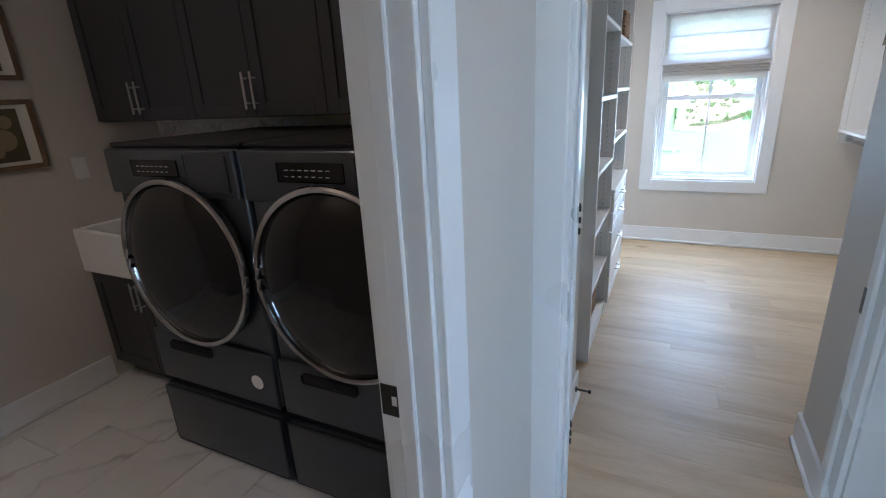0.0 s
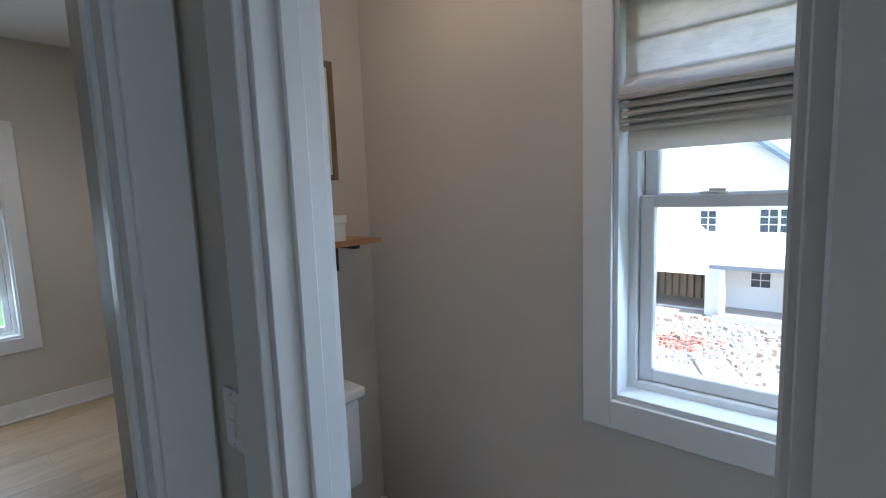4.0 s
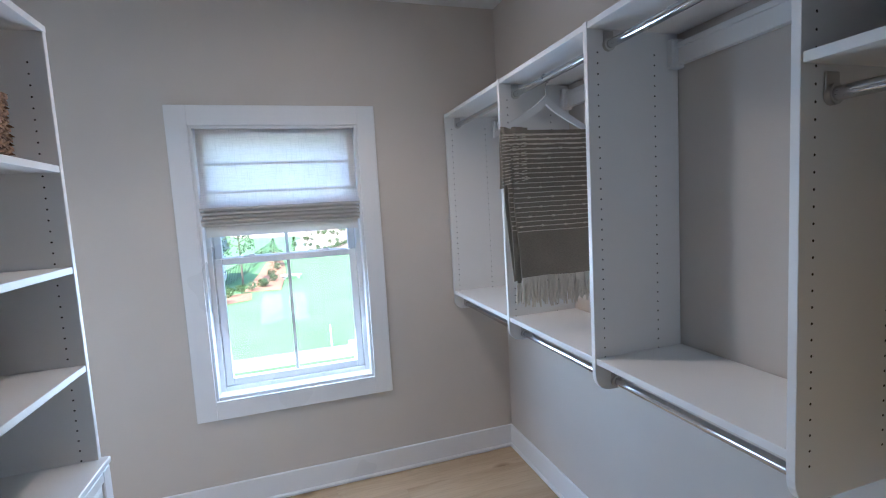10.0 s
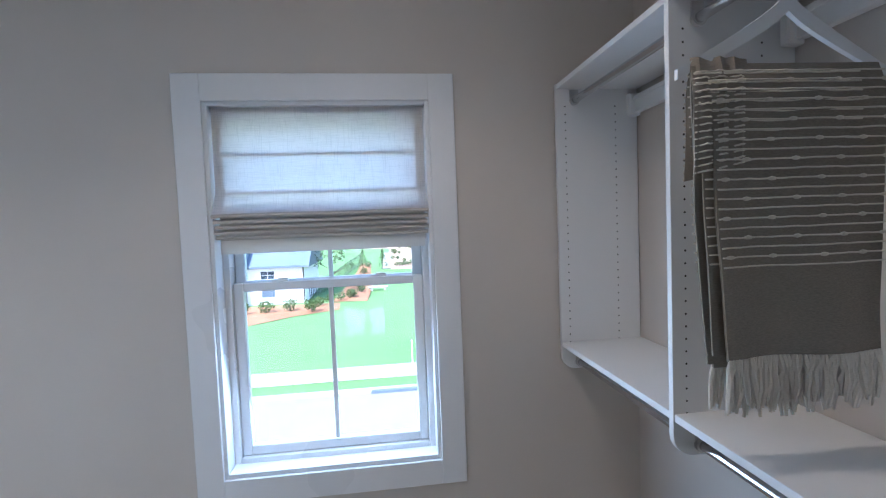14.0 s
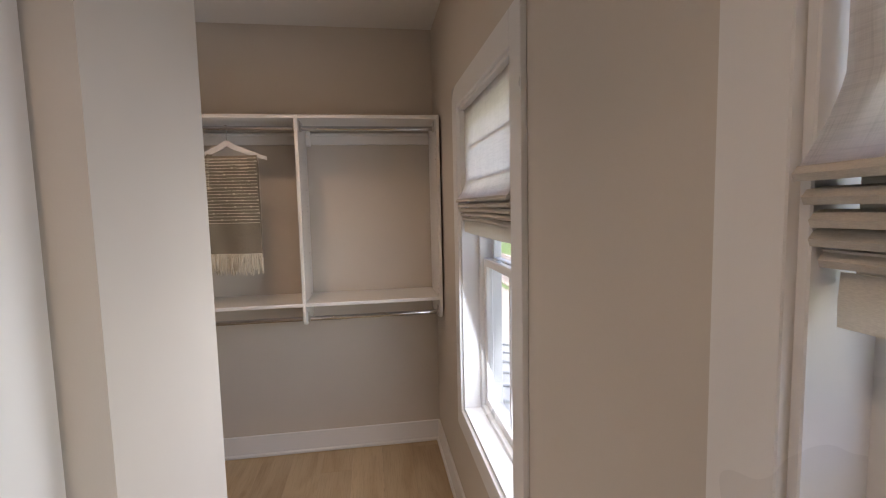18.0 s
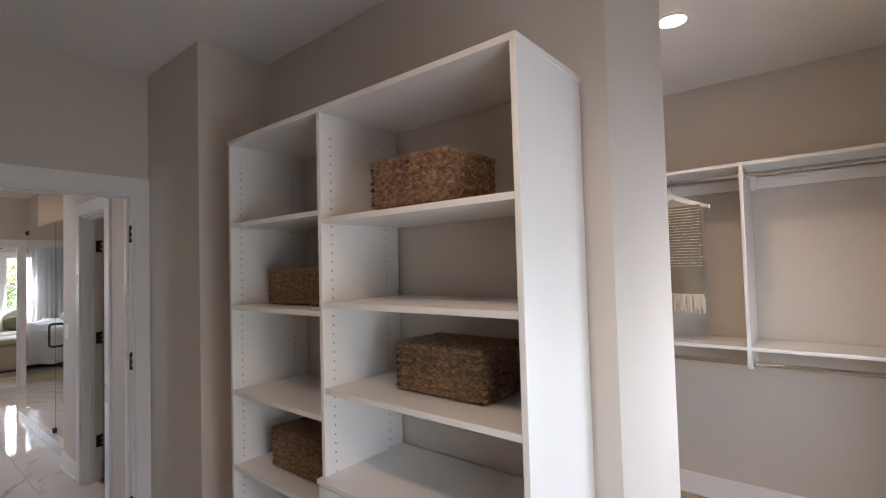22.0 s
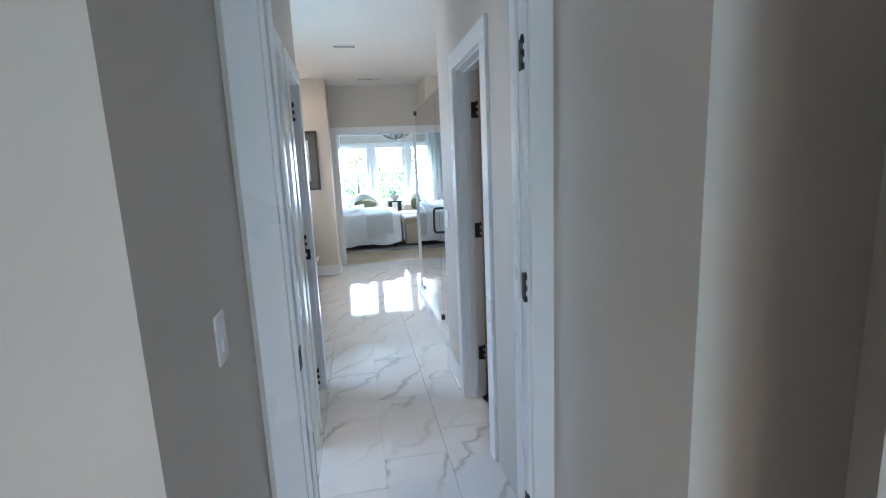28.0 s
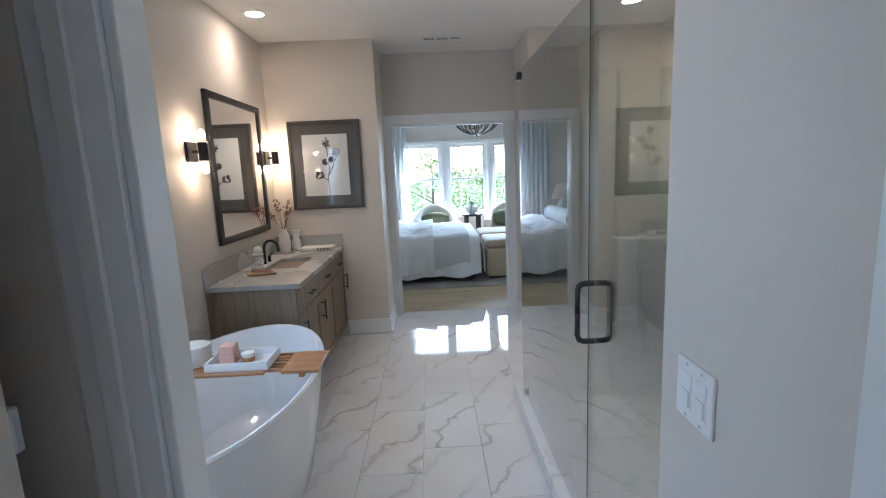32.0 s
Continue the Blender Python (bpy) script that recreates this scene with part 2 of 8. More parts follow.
def marbled(name, base, vein, rough, turn=35, own_shift=True, cover=0.5):
    """Polished porcelain with slanting grey veins, each piece cut from another place."""
    m = mat(name, base, rough)
    at = place_of(m, (1, 1, 1), (0, 0, turn))
    info = m.node_tree.nodes.new("ShaderNodeObjectInfo")
    shift = node(m, "ShaderNodeVectorMath")
    shift.operation = "MULTIPLY_ADD"
    wire(m, info.outputs["Random"], shift.inputs[0])
    shift.inputs[1].default_value = (3.1, 7.7, 5.3) if own_shift else (0, 0, 0)
    wire(m, at, shift.inputs[2])
    warp = node(m, "ShaderNodeTexNoise", Scale=2.2, Detail=6.0, Roughness=0.6)
    wire(m, shift.outputs[0], warp.inputs["Vector"])
    add = node(m, "ShaderNodeVectorMath")
    add.operation = "MULTIPLY_ADD"
    wire(m, warp.outputs[1], add.inputs[0])
    add.inputs[1].default_value = (0.55, 0.55, 0.55)
    wire(m, shift.outputs[0], add.inputs[2])
    wave = node(m, "ShaderNodeTexWave", Scale=1.15, Distortion=2.5, Detail=4.0, Detail_Scale=1.6)
    wire(m, add.outputs[0], wave.inputs["Vector"])
    lines = ramp(m, wave.outputs[1], [(0.0, (1, 1, 1)), (0.022, (0.55, 0.55, 0.55)), (0.05, (0.18, 0.18, 0.18)), (0.15, (0, 0, 0))])
    cloud = node(m, "ShaderNodeTexNoise", Scale=1.3, Detail=3.0)
    wire(m, shift.outputs[0], cloud.inputs["Vector"])
    mask = ramp(m, cloud.outputs[0], [(0.38, (0.05, 0.05, 0.05)), (0.62, (1, 1, 1))])
    soft = ramp(m, warp.outputs[0], [(0.35, base), (0.75, [b * 0.82 + v * 0.18 for b, v in zip(base, vein)])])
    f = mixed(m, 1.0, lines, mask, "MULTIPLY")
    r = m.node_tree.nodes.new("ShaderNodeSeparateColor")
    wire(m, f, r.inputs[0])
    k = node(m, "ShaderNodeMath")
    k.operation = "MULTIPLY"
    k.inputs[1].default_value = cover
    wire(m, r.outputs[0], k.inputs[0])
    wire(m, mixed(m, k.outputs[0], soft, vein), shader(m).inputs["Base Color"])
    return m


def woven(name, light, dark, scale, rough=0.9):
    m = mat(name, light, rough)
    at = place_of(m, (scale, scale, scale), own=True)
    n = node(m, "ShaderNodeTexNoise", Scale=1.0, Detail=5.0, Roughness=0.7)
    wire(m, at, n.inputs["Vector"])
    info = m.node_tree.nodes.new("ShaderNodeNewGeometry")
    tone = ramp(m, info.outputs["Random Per Island"], [(0, (0.7, 0.7, 0.7)), (1, (1.1, 1.1, 1.1))])
    wire(m, mixed(m, 1.0, ramp(m, n.outputs[0], [(0.3, dark), (0.7, light)]), tone, "MULTIPLY"), shader(m).inputs["Base Color"])
    bumped(m, n.outputs[0], 0.3, 0.003)
    return m


def cloth(name, rgb, scale=700.0, rough=0.92, spread=0.12, through=0.0, own=True):
    """Woven cloth; through lets light pass."""
    m = mat(name, rgb, rough)
    at = place_of(m, own=own)
    a = node(m, "ShaderNodeTexNoise", Scale=3.0, Detail=4.0)
    p = place_of(m, (scale * 0.25, scale, scale), own=own)
    b = node(m, "ShaderNodeTexNoise", Scale=1.0, Detail=2.0)
    wire(m, at, a.inputs["Vector"]), wire(m, p, b.inputs["Vector"])
    lo, hi = [c * (1 - spread) for c in rgb], [min(1, c * (1 + spread)) for c in rgb]
    col = mixed(m, 0.5, ramp(m, a.outputs[0], [(0.3, lo), (0.7, hi)]), ramp(m, b.outputs[0], [(0.3, lo), (0.7, hi)]))
    wire(m, col, shader(m).inputs["Base Color"])
    bumped(m, b.outputs[0], 0.25, 0.001)
    if through > 0:
        out = m.node_tree.nodes["Material Output"]
        tr = node(m, "ShaderNodeBsdfTranslucent")
        wire(m, col, tr.inputs[0])
        mx = node(m, "ShaderNodeMixShader")
        mx.inputs[0].default_value = through
        wire(m, shader(m).outputs[0], mx.inputs[1]), wire(m, tr.outputs[0], mx.inputs[2])
        wire(m, mx.outputs[0], out.inputs[0])
    return m


def glowing(name, rgb, strength):
    m = mat(name, rgb, 0.5)
    shader(m).inputs["Emission Color"].default_value = (*rgb, 1)
    shader(m).inputs["Emission Strength"].default_value = strength
    return m


def glassy(name, tint=(1, 1, 1), gloss=0.08):
    """A thin pane: lets light straight through and mirrors a little more at a slant."""
    m = bpy.data.materials.new(name)
    m.use_nodes = True
    nt = m.node_tree
    nt.nodes.remove(nt.nodes["Principled BSDF"])
    t, g = node(m, "ShaderNodeBsdfTransparent"), node(m, "ShaderNodeBsdfGlossy", Roughness=0.0)
    t.inputs[0].default_value = (*tint, 1)
    f = node(m, "ShaderNodeLayerWeight", Blend=0.5)
    p = node(m, "ShaderNodeMath")
    p.operation = "POWER"
    p.inputs[1].default_value = 5.0
    wire(m, f.outputs["Facing"], p.inputs[0])
    k = node(m, "ShaderNodeMath")
    k.operation = "MULTIPLY_ADD"
    k.inputs[1].default_value, k.inputs[2].default_value = 0.96 * gloss, 0.04 * gloss
    wire(m, p.outputs[0], k.inputs[0])
    mx = node(m, "ShaderNodeMixShader")
    wire(m, k.outputs[0], mx.inputs[0]), wire(m, t.outputs[0], mx.inputs[1]), wire(m, g.outputs[0], mx.inputs[2])
    wire(m, mx.outputs[0], nt.nodes["Material Output"].inputs[0])
    return m


WALL = painted("wall_paint", (0.62, 0.565, 0.505), 0.62, spread=0.035, depth=0.09)
CEIL = painted("ceiling_paint", (0.80, 0.79, 0.77), 0.75, spread=0.02)
TRIM = painted("trim_paint", (0.80, 0.80, 0.80), 0.32, grain=90, depth=0.03, spread=0.02)
MELAMINE = painted("white_melamine", (0.80, 0.79, 0.77), 0.38, grain=400, depth=0.02, spread=0.02)
VINYL = painted("white_vinyl", (0.82, 0.82, 0.82), 0.3, grain=60, depth=0.02, spread=0.02)
PANE = glassy("window_glass", (0.97, 0.985, 0.98), 0.9)
def oak_floor():
    """Wide pale oak boards: soft figure, faint pores, a few knots, each board its own tone."""
    m = mat("oak_floor", (0.52, 0.39, 0.25), 0.46)
    info = m.node_tree.nodes.new("ShaderNodeObjectInfo")

    def shifted(scale):
        sh = node(m, "ShaderNodeVectorMath")
        sh.operation = "MULTIPLY_ADD"
        wire(m, info.outputs["Random"], sh.inputs[0])
        sh.inputs[1].default_value = (37, 91, 53)
        wire(m, place_of(m, scale, own=False), sh.inputs[2])
        return sh.outputs[0]
    figure = node(m, "ShaderNodeTexNoise", Scale=1.0, Detail=6.0, Roughness=0.55, Distortion=1.2)
    wire(m, shifted((0.9, 6, 6)), figure.inputs["Vector"])
    pores = node(m, "ShaderNodeTexNoise", Scale=1.0, Detail=3.0, Roughness=0.7)
    wire(m, shifted((7, 150, 150)), pores.inputs["Vector"])
    knots = node(m, "ShaderNodeTexVoronoi", Scale=1.0)
    wire(m, shifted((1.3, 2.6, 2.6)), knots.inputs["Vector"])
    base = ramp(m, figure.outputs[0], [(0.32, (0.44, 0.315, 0.19)), (0.6, (0.54, 0.41, 0.265))])
    fine = ramp(m, pores.outputs[0], [(0.30, [0.86] * 3), (0.5, [1.0] * 3)])
    tone = ramp(m, info.outputs["Random"], [(0.0, (0.90, 0.89, 0.88)), (1.0, (1.06, 1.05, 1.04))])
    dark = ramp(m, knots.outputs[0], [(0.0, (0.30, 0.24, 0.20)), (0.045, (0.62, 0.56, 0.50)), (0.10, (1, 1, 1))])
    c = mixed(m, 1.0, mixed(m, 1.0, base, fine, "MULTIPLY"), tone, "MULTIPLY")
    wire(m, mixed(m, 1.0, c, dark, "MULTIPLY"), shader(m).inputs["Base Color"])
    wire(m, ramp(m, pores.outputs[0], [(0.25, [0.56] * 3), (0.6, [0.42] * 3)]), shader(m).inputs["Roughness"])
    bumped(m, pores.outputs[0], 0.08, 0.001)
    return m


OAK = oak_floor()
MARBLE = marbled("marble_tile", (0.76, 0.745, 0.73), (0.27, 0.25, 0.235), 0.035, cover=0.55)
GROUT = painted("grout", (0.60, 0.585, 0.565), 0.9)
CHROME = mat("chrome", (0.56, 0.56, 0.57), 0.09, 1.0)
NICKEL = mat("satin_nickel", (0.60, 0.58, 0.55), 0.28, 1.0)
BLACK = painted("black_metal", (0.018, 0.017, 0.016), 0.42, grain=500, depth=0.05, spread=0.2)
PLASTIC = painted("white_plastic", (0.82, 0.81, 0.79), 0.35, grain=30, depth=0.01, spread=0.01)
# near-black: painted shade of gaps and recesses, also subfloor, rubber, machine tops
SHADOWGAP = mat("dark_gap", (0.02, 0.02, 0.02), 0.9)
CERAMIC = mat("white_ceramic", (0.83, 0.83, 0.83), 0.08, Coat_Weight=0.3)
def linen(name, rgb, through, slub=0.055):
    """Open linen weave: threads both ways, darker slubs and thick yarns, light passing through."""
    m = mat(name, rgb, 0.95)
    col = None
    for stretch, depth, lo, hi in (((30, 30, 700), 0.05, 0.35, 0.65), ((700, 30, 30), 0.05, 0.35, 0.65), ((14, 14, 330), slub, 0.40, 0.47), ((260, 14, 14), slub * 1.2, 0.36, 0.43), ((9, 9, 5), 0.05, 0.35, 0.65)):
        n = node(m, "ShaderNodeTexNoise", Scale=1.0, Detail=2.0)
        wire(m, place_of(m, stretch), n.inputs["Vector"])
        c = ramp(m, n.outputs[0], [(lo, [k * (1 - depth) for k in (1, 1, 1)]), (hi, (1, 1, 1))])
        col = c if col is None else mixed(m, 1.0, col, c, "MULTIPLY")
    tint = m.node_tree.nodes.new("ShaderNodeRGB")
    tint.outputs[0].default_value = (*rgb, 1)
    col = mixed(m, 1.0, col, tint.outputs[0], "MULTIPLY")
    wire(m, col, shader(m).inputs["Base Color"])
    bumped(m, n.outputs[0], 0.2, 0.001)
    tr = node(m, "ShaderNodeBsdfTranslucent")
    wire(m, col, tr.inputs[0])
    mx = node(m, "ShaderNodeMixShader")
    mx.inputs[0].default_value = through
    wire(m, shader(m).outputs[0], mx.inputs[1]), wire(m, tr.outputs[0], mx.inputs[2])
    wire(m, mx.outputs[0], m.node_tree.nodes["Material Output"].inputs[0])
    return m


LINEN = linen("linen_shade", (0.98, 0.945, 0.93), 0.88)

# ---- the plan, in metres: x east, y north, z up ----
H = 2.725                          # ceilings
N, E, W = 3.885, 1.78, -2.625      # closet: north, east and west walls
DW0, DW1 = 0.29, 0.41              # wall of the closet door
PE, PW = 0.815, -0.11              # passage: east and west walls
CS = 1.075                         # closet's south wall, east of the passage
PIL = 1.07                         # end of the passage's west wall
TB = -0.49                         # wall behind the shelf tower
SB, ST1 = -1.125, 2.952             # back and end of that wall
VE, VW = 0.808, -0.122              # vestibule: east and west walls
BE = 1.80                          # bathroom's east wall
BS = -5.07                         # bathroom's south wall
BO = -5.65                         # wall of the bedroom opening


def setting(name, bm, material, label, category):
    return solo(name, bm, material, label, category, kind="structure")


def holes_w(c, w=0.84):
    return (c - w / 2, c + w / 2, 0.607, 2.05)


N1, N2 = 0.493, -1.275             # window centres on the north wall
setting("wall_north", wall_boxes("x", N, N + 0.16, W - 0.16, E + 0.16, -0.3, H + 0.2, [holes_w(N1), holes_w(N2)]), WALL, "greige painted closet wall with two windows", "wall")
WCW = (-0.98, -0.12, 0.905, 2.05)
setting("wall_east", wall_boxes("y", E, E + 0.16, -1.6, N, -0.3, H + 0.2, [WCW]), WALL, "greige painted outer wall of closet and toilet room", "wall")
setting("wall_west", wall_boxes("y", W - 0.16, W, 0.9, N, -0.3, H + 0.2), WALL, "greige painted wall behind the hanging unit", "wall")
setting("wall_closet_south", wall_boxes("x", CS - 0.115, CS, PE, E, 0, H), WALL, "greige painted wall between closet and toilet room", "wall")
setting("wall_passage_east", wall_boxes("y", PE, PE + 0.115, DW1, CS - 0.115, 0, H), WALL, "greige painted passage wall with a light switch", "wall")
setting("wall_passage_west", wall_boxes("y", TB, PW, DW1, PIL, 0, H), WALL, "greige painted passage wall by the door", "wall")
setting("wall_tower", wall_boxes("y", SB, TB, 1.07, ST1, 0, H), WALL, "greige painted wall behind the shelf tower", "wall")
setting("wall_nook_south", wall_boxes("x", 0.9, 1.07, W, TB, 0, H), WALL, "greige painted end wall of the closet nook", "wall")
CLO = (-0.042, 0.712, 0, 2.035)
setting("wall_closet_door", wall_boxes("x", DW0, DW1, -0.7, VE + 0.115, 0, H, [CLO]), WALL, "greige painted wall around the closet doorway", "wall")
WCO, LIO, LAO = (-0.635, 0.05, 0, 2.035), (-1.385, -0.87, 0, 2.035), (-0.985, -0.37, 0, 2.035)
setting("wall_vestibule_east", wall_boxes("y", VE, VE + 0.115, -1.48, DW0, 0, H, [WCO, LIO]), WALL, "greige painted wall with two doorways", "wall")
setting("wall_vestibule_west", wall_boxes("y", VW - 0.115, VW, -1.52, DW0, 0, H, [LAO]), WALL, "greige painted wall with the laundry doorway", "wall")

# rooms beyond the doorways
setting("wall_wc_south", wall_boxes("x", -1.235, -1.12, VE + 0.115, E, 0, H), WALL, "greige painted end wall of the toilet room", "wall")
setting("wall_linen", boxes((VE + 0.115, 1.55, -0.86, -0.80, 0, H), (1.45, 1.55, -1.40, -0.86, 0, H)), WALL, "greige painted walls of the linen cupboard", "wall")
setting("wall_bath_north_east", wall_boxes("x", -1.48, -1.36, VE + 0.115, BE, 0, H), WALL, "greige painted bathroom wall behind the tub", "wall")
setting("wall_bath_east", wall_boxes("y", BE, BE + 0.16, BS - 0.1, -1.33, 0, H, [(-2.75, -1.75, 1.0, 2.0)]), WALL, "greige painted bathroom wall behind vanity and tub", "wall")
setting("wall_bath_south", boxes((0.80, BE + 0.16, BO - 0.02, BS, 0, H)), WALL, "greige painted wall with a framed print", "wall")
BOX0, BOX1 = -0.485, 0.735
setting("wall_bedroom_opening", wall_boxes("x", BO - 0.12, BO, -3.2, 0.80, 0, H, [(BOX0, BOX1, 0, 2.035)]), WALL, "greige painted wall around the bedroom opening", "wall")
setting("wall_recess_west", boxes((-0.68, -0.56, BO, -4.93, 0, H), (-3.2, -0.68, -5.05, -4.93, 0, H)), WALL, "greige painted wall beside the bedroom opening", "wall")
setting("wall_shower_back", boxes((-1.86, -1.74, -4.93, -1.40, 0, H)), WALL, "greige painted wall behind the shower", "wall")
setting("wall_laundry", boxes((-3.1, VW - 0.115, -1.64, -1.52, 0, H), (-2.72, -2.6, -1.52, 0.9, 0, H)), WALL, "greige painted laundry room walls", "wall")
setting("wall_bedroom", boxes((-3.3, -3.15, -10.3, -5.77, 0, H), (3.15, 3.3, -10.3, -5.77, 0, H), (0.80, 3.3, -5.82, -5.67, 0, H)), WALL, "pale painted bedroom walls", "wall")
BW = -9.55
BWIN = [(0.11, 0.845), (-0.735, 0.03), (-1.58, -0.815)]
setting("wall_bedroom_south", wall_boxes("x", BW - 0.16, BW, -3.3, 3.3, 0, H, [(a, b, 0.70, 2.05) for a, b in BWIN]), WALL, "pale painted bedroom wall with three windows", "wall")
setting("ceiling", boxes((W - 0.1, E + 0.1, 0.3, N + 0.1, H, H + 0.1), (-3.3, BE + 0.1, BO, 0.3, H, H + 0.1), (-3.3, 3.3, BW - 0.1, BO, H, H + 0.1)), CEIL, "flat white painted ceiling", "ceiling")
floor_closet = setting("floor_closet", boxes((W - 0.1, E + 0.1, CS - 0.06, N + 0.1, -0.3, -0.014), (PW - 0.06, PE + 0.06, DW1 - 0.02, CS - 0.06, -0.3, -0.014)), SHADOWGAP, "wide oak plank floor of the closet", "floor")
floor_bath = setting("floor_bath", boxes((-3.3, E + 0.1, BO - 0.06, DW1 - 0.02, -0.3, -0.008), (PE + 0.06, E + 0.1, DW1 - 0.02, CS - 0.06, -0.3, -0.008)), GROUT, "polished marble-look tile floor with thin joints", "floor")
floor_bedroom = setting("floor_bedroom", boxes((-3.3, 3.3, BW - 0.1, BO - 0.06, -0.3, -0.014)), SHADOWGAP, "oak plank floor of the bedroom", "floor")


# ---- trim ----
def casing_bm(w, h, width, t, low=None):
    """A flat casing round an opening 0..w wide, in the plane y = 0, standing out to -t."""
    rows = [(-width, 0, -t, 0, 0 if low is None else low, h), (w, w + width, -t, 0, 0 if low is None else low, h), (-width, w + width, -t, 0, h, h + width)]
    if low is not None:
        rows.append((-width, w + width, -t, 0, low - width, low))
    return boxes(*rows, bevel=0.0025)


def doorway(name, at, w, h, depth, stop_front, label, sides=(1, 1), width=0.092):
    """A cased opening without its door: lining, stop, casing on both faces. Local x across, y through the wall."""
    d = thing(name, label, "doorway", kind="structure", at=at)
    j = 0.019
    part("jamb", boxes((0, j, 0, depth, 0, h), (w - j, w, 0, depth, 0, h), (j, w - j, 0, depth, h - j, h), bevel=0.0015), TRIM, d)
    s0, s1 = stop_front, stop_front + 0.036
    part("door_stop_strip", boxes((j, j + 0.011, s0, s1, 0, h - j), (w - j - 0.011, w - j, s0, s1, 0, h - j), (j, w - j, s0, s1, h - j - 0.011, h - j), bevel=0.003), TRIM, d)
    if sides[0]:
        c = part("casing", casing_bm(w - 0.012, h - 0.006, width, 0.019), TRIM, d)
        c.matrix_basis = pose(0.006, 0, 0)
    if sides[1]:
        c = part("casing", casing_bm(w - 0.012, h - 0.006, width, 0.019), TRIM, d)
        c.matrix_basis = pose(w - 0.006, depth, 0, 0, 0, 180)
    return d


def hinge(parent, x, y, z, turn):
    """A black butt hinge leaf on a jamb, with the odd knuckles left when the door is off."""
    bm = boxes((0, 0.0025, -0.032, 0.0, -0.045, 0.045), bevel=0.001)
    for k in (-0.036, 0.0, 0.036):
        cyl(bm, (0.004, 0.004, k - 0.009), (0.004, 0.004, k + 0.009), 0.0065, 10)
    cyl(bm, (0.004, 0.004, 0.045), (0.004, 0.004, 0.052), 0.0045, 8)
    o = part("hinge", bm, BLACK, parent, "black hinge leaf without its door")
    o.matrix_basis = pose(x, y, z, 0, 0, turn)


def strike(parent, x, y, z, turn):
    bm = boxes((0, 0.002, -0.026, 0.022, -0.034, -0.011), (0, 0.002, -0.026, 0.022, 0.011, 0.034), (0, 0.002, -0.026, -0.004, -0.011, 0.011), (0, 0.002, 0.008, 0.022, -0.011, 0.011), (-0.004, 0.005, 0.022, 0.026, -0.028, 0.028))
    for v in (-0.024, 0.024):
        cyl(bm, (0.002, -0.002, v), (0.003, -0.002, v), 0.004, 8)
    o = part("strike_plate", bm, BLACK, parent, "black latch strike plate")
    o.matrix_basis = pose(x, y, z, 0, 0, turn)


HZ = (0.30, 1.09, 1.80)
# closet doorway: local y runs north from the vestibule face
d = doorway("doorway_closet", pose(CLO[0], DW0, 0), CLO[1] - CLO[0], 2.035, DW1 - DW0, 0.045, "white cased closet doorway, its door taken off")
for z in HZ:
    hinge(d, 0.019, 0.122, z, 0)
strike(d, CLO[1] - CLO[0] - 0.019, 0.098, 0.93, 180)
# toilet room: local y runs east
d = doorway("doorway_toilet", pose(VE, WCO[1], 0, 0, 0, -90), WCO[1] - WCO[0], 2.035, 0.115, 0.042, "white cased toilet doorway, its door taken off")
for z in HZ:
    hinge(d, WCO[1] - WCO[0] - 0.0215, 0.117, z, 0)
strike(d, 0.021, 0.093, 0.93, 180)
d = doorway("doorway_linen", pose(VE, LIO[1], 0, 0, 0, -90), LIO[1] - LIO[0], 2.035, 0.115, 0.042, "white cased linen cupboard doorway", width=0.085)
for z in HZ:
    hinge(d, 0.0215, -0.020, z, 180)
strike(d, LIO[1] - LIO[0] - 0.021, 0.03, 0.95, 0)
# laundry: local y runs west
d = doorway("doorway_laundry", pose(VW, LAO[0], 0, 0, 0, 90), LAO[1] - LAO[0], 2.035, 0.115, 0.042, "white cased laundry doorway, its door taken off")
for z in HZ:
    hinge(d, 0.019, 0.117, z, 0)
strike(d, LAO[1] - LAO[0] - 0.019, 0.093, 0.93, 180)
d = doorway("doorway_bedroom", pose(BOX1, BO, 0, 0, 0, 180), BOX1 - BOX0, 2.035, 0.12, 0.042, "white cased opening to the bedroom")


def baseboard(x0, y0, x1, y1, side, h=0.142):
    """A board with a shoe moulding; side is the unit vector into the room."""
    sx, sy = side
    bm = bmesh.new()
    for t, z0, z1 in ((0.015, 0.0, h), (0.027, 0.0, 0.022)):
        xs, ys = sorted((x0, x1)), sorted((y0, y1))
        if sx:
            xs = sorted((x0, x0 + sx * t))
        else:
            ys = sorted((y0, y0 + sy * t))
        box(bm, *xs, *ys, z0, z1, bevel=0.004 if t < 0.02 else 0.006)
    setting("baseboard", bm, TRIM, "white painted baseboard with a shoe moulding", "baseboard")


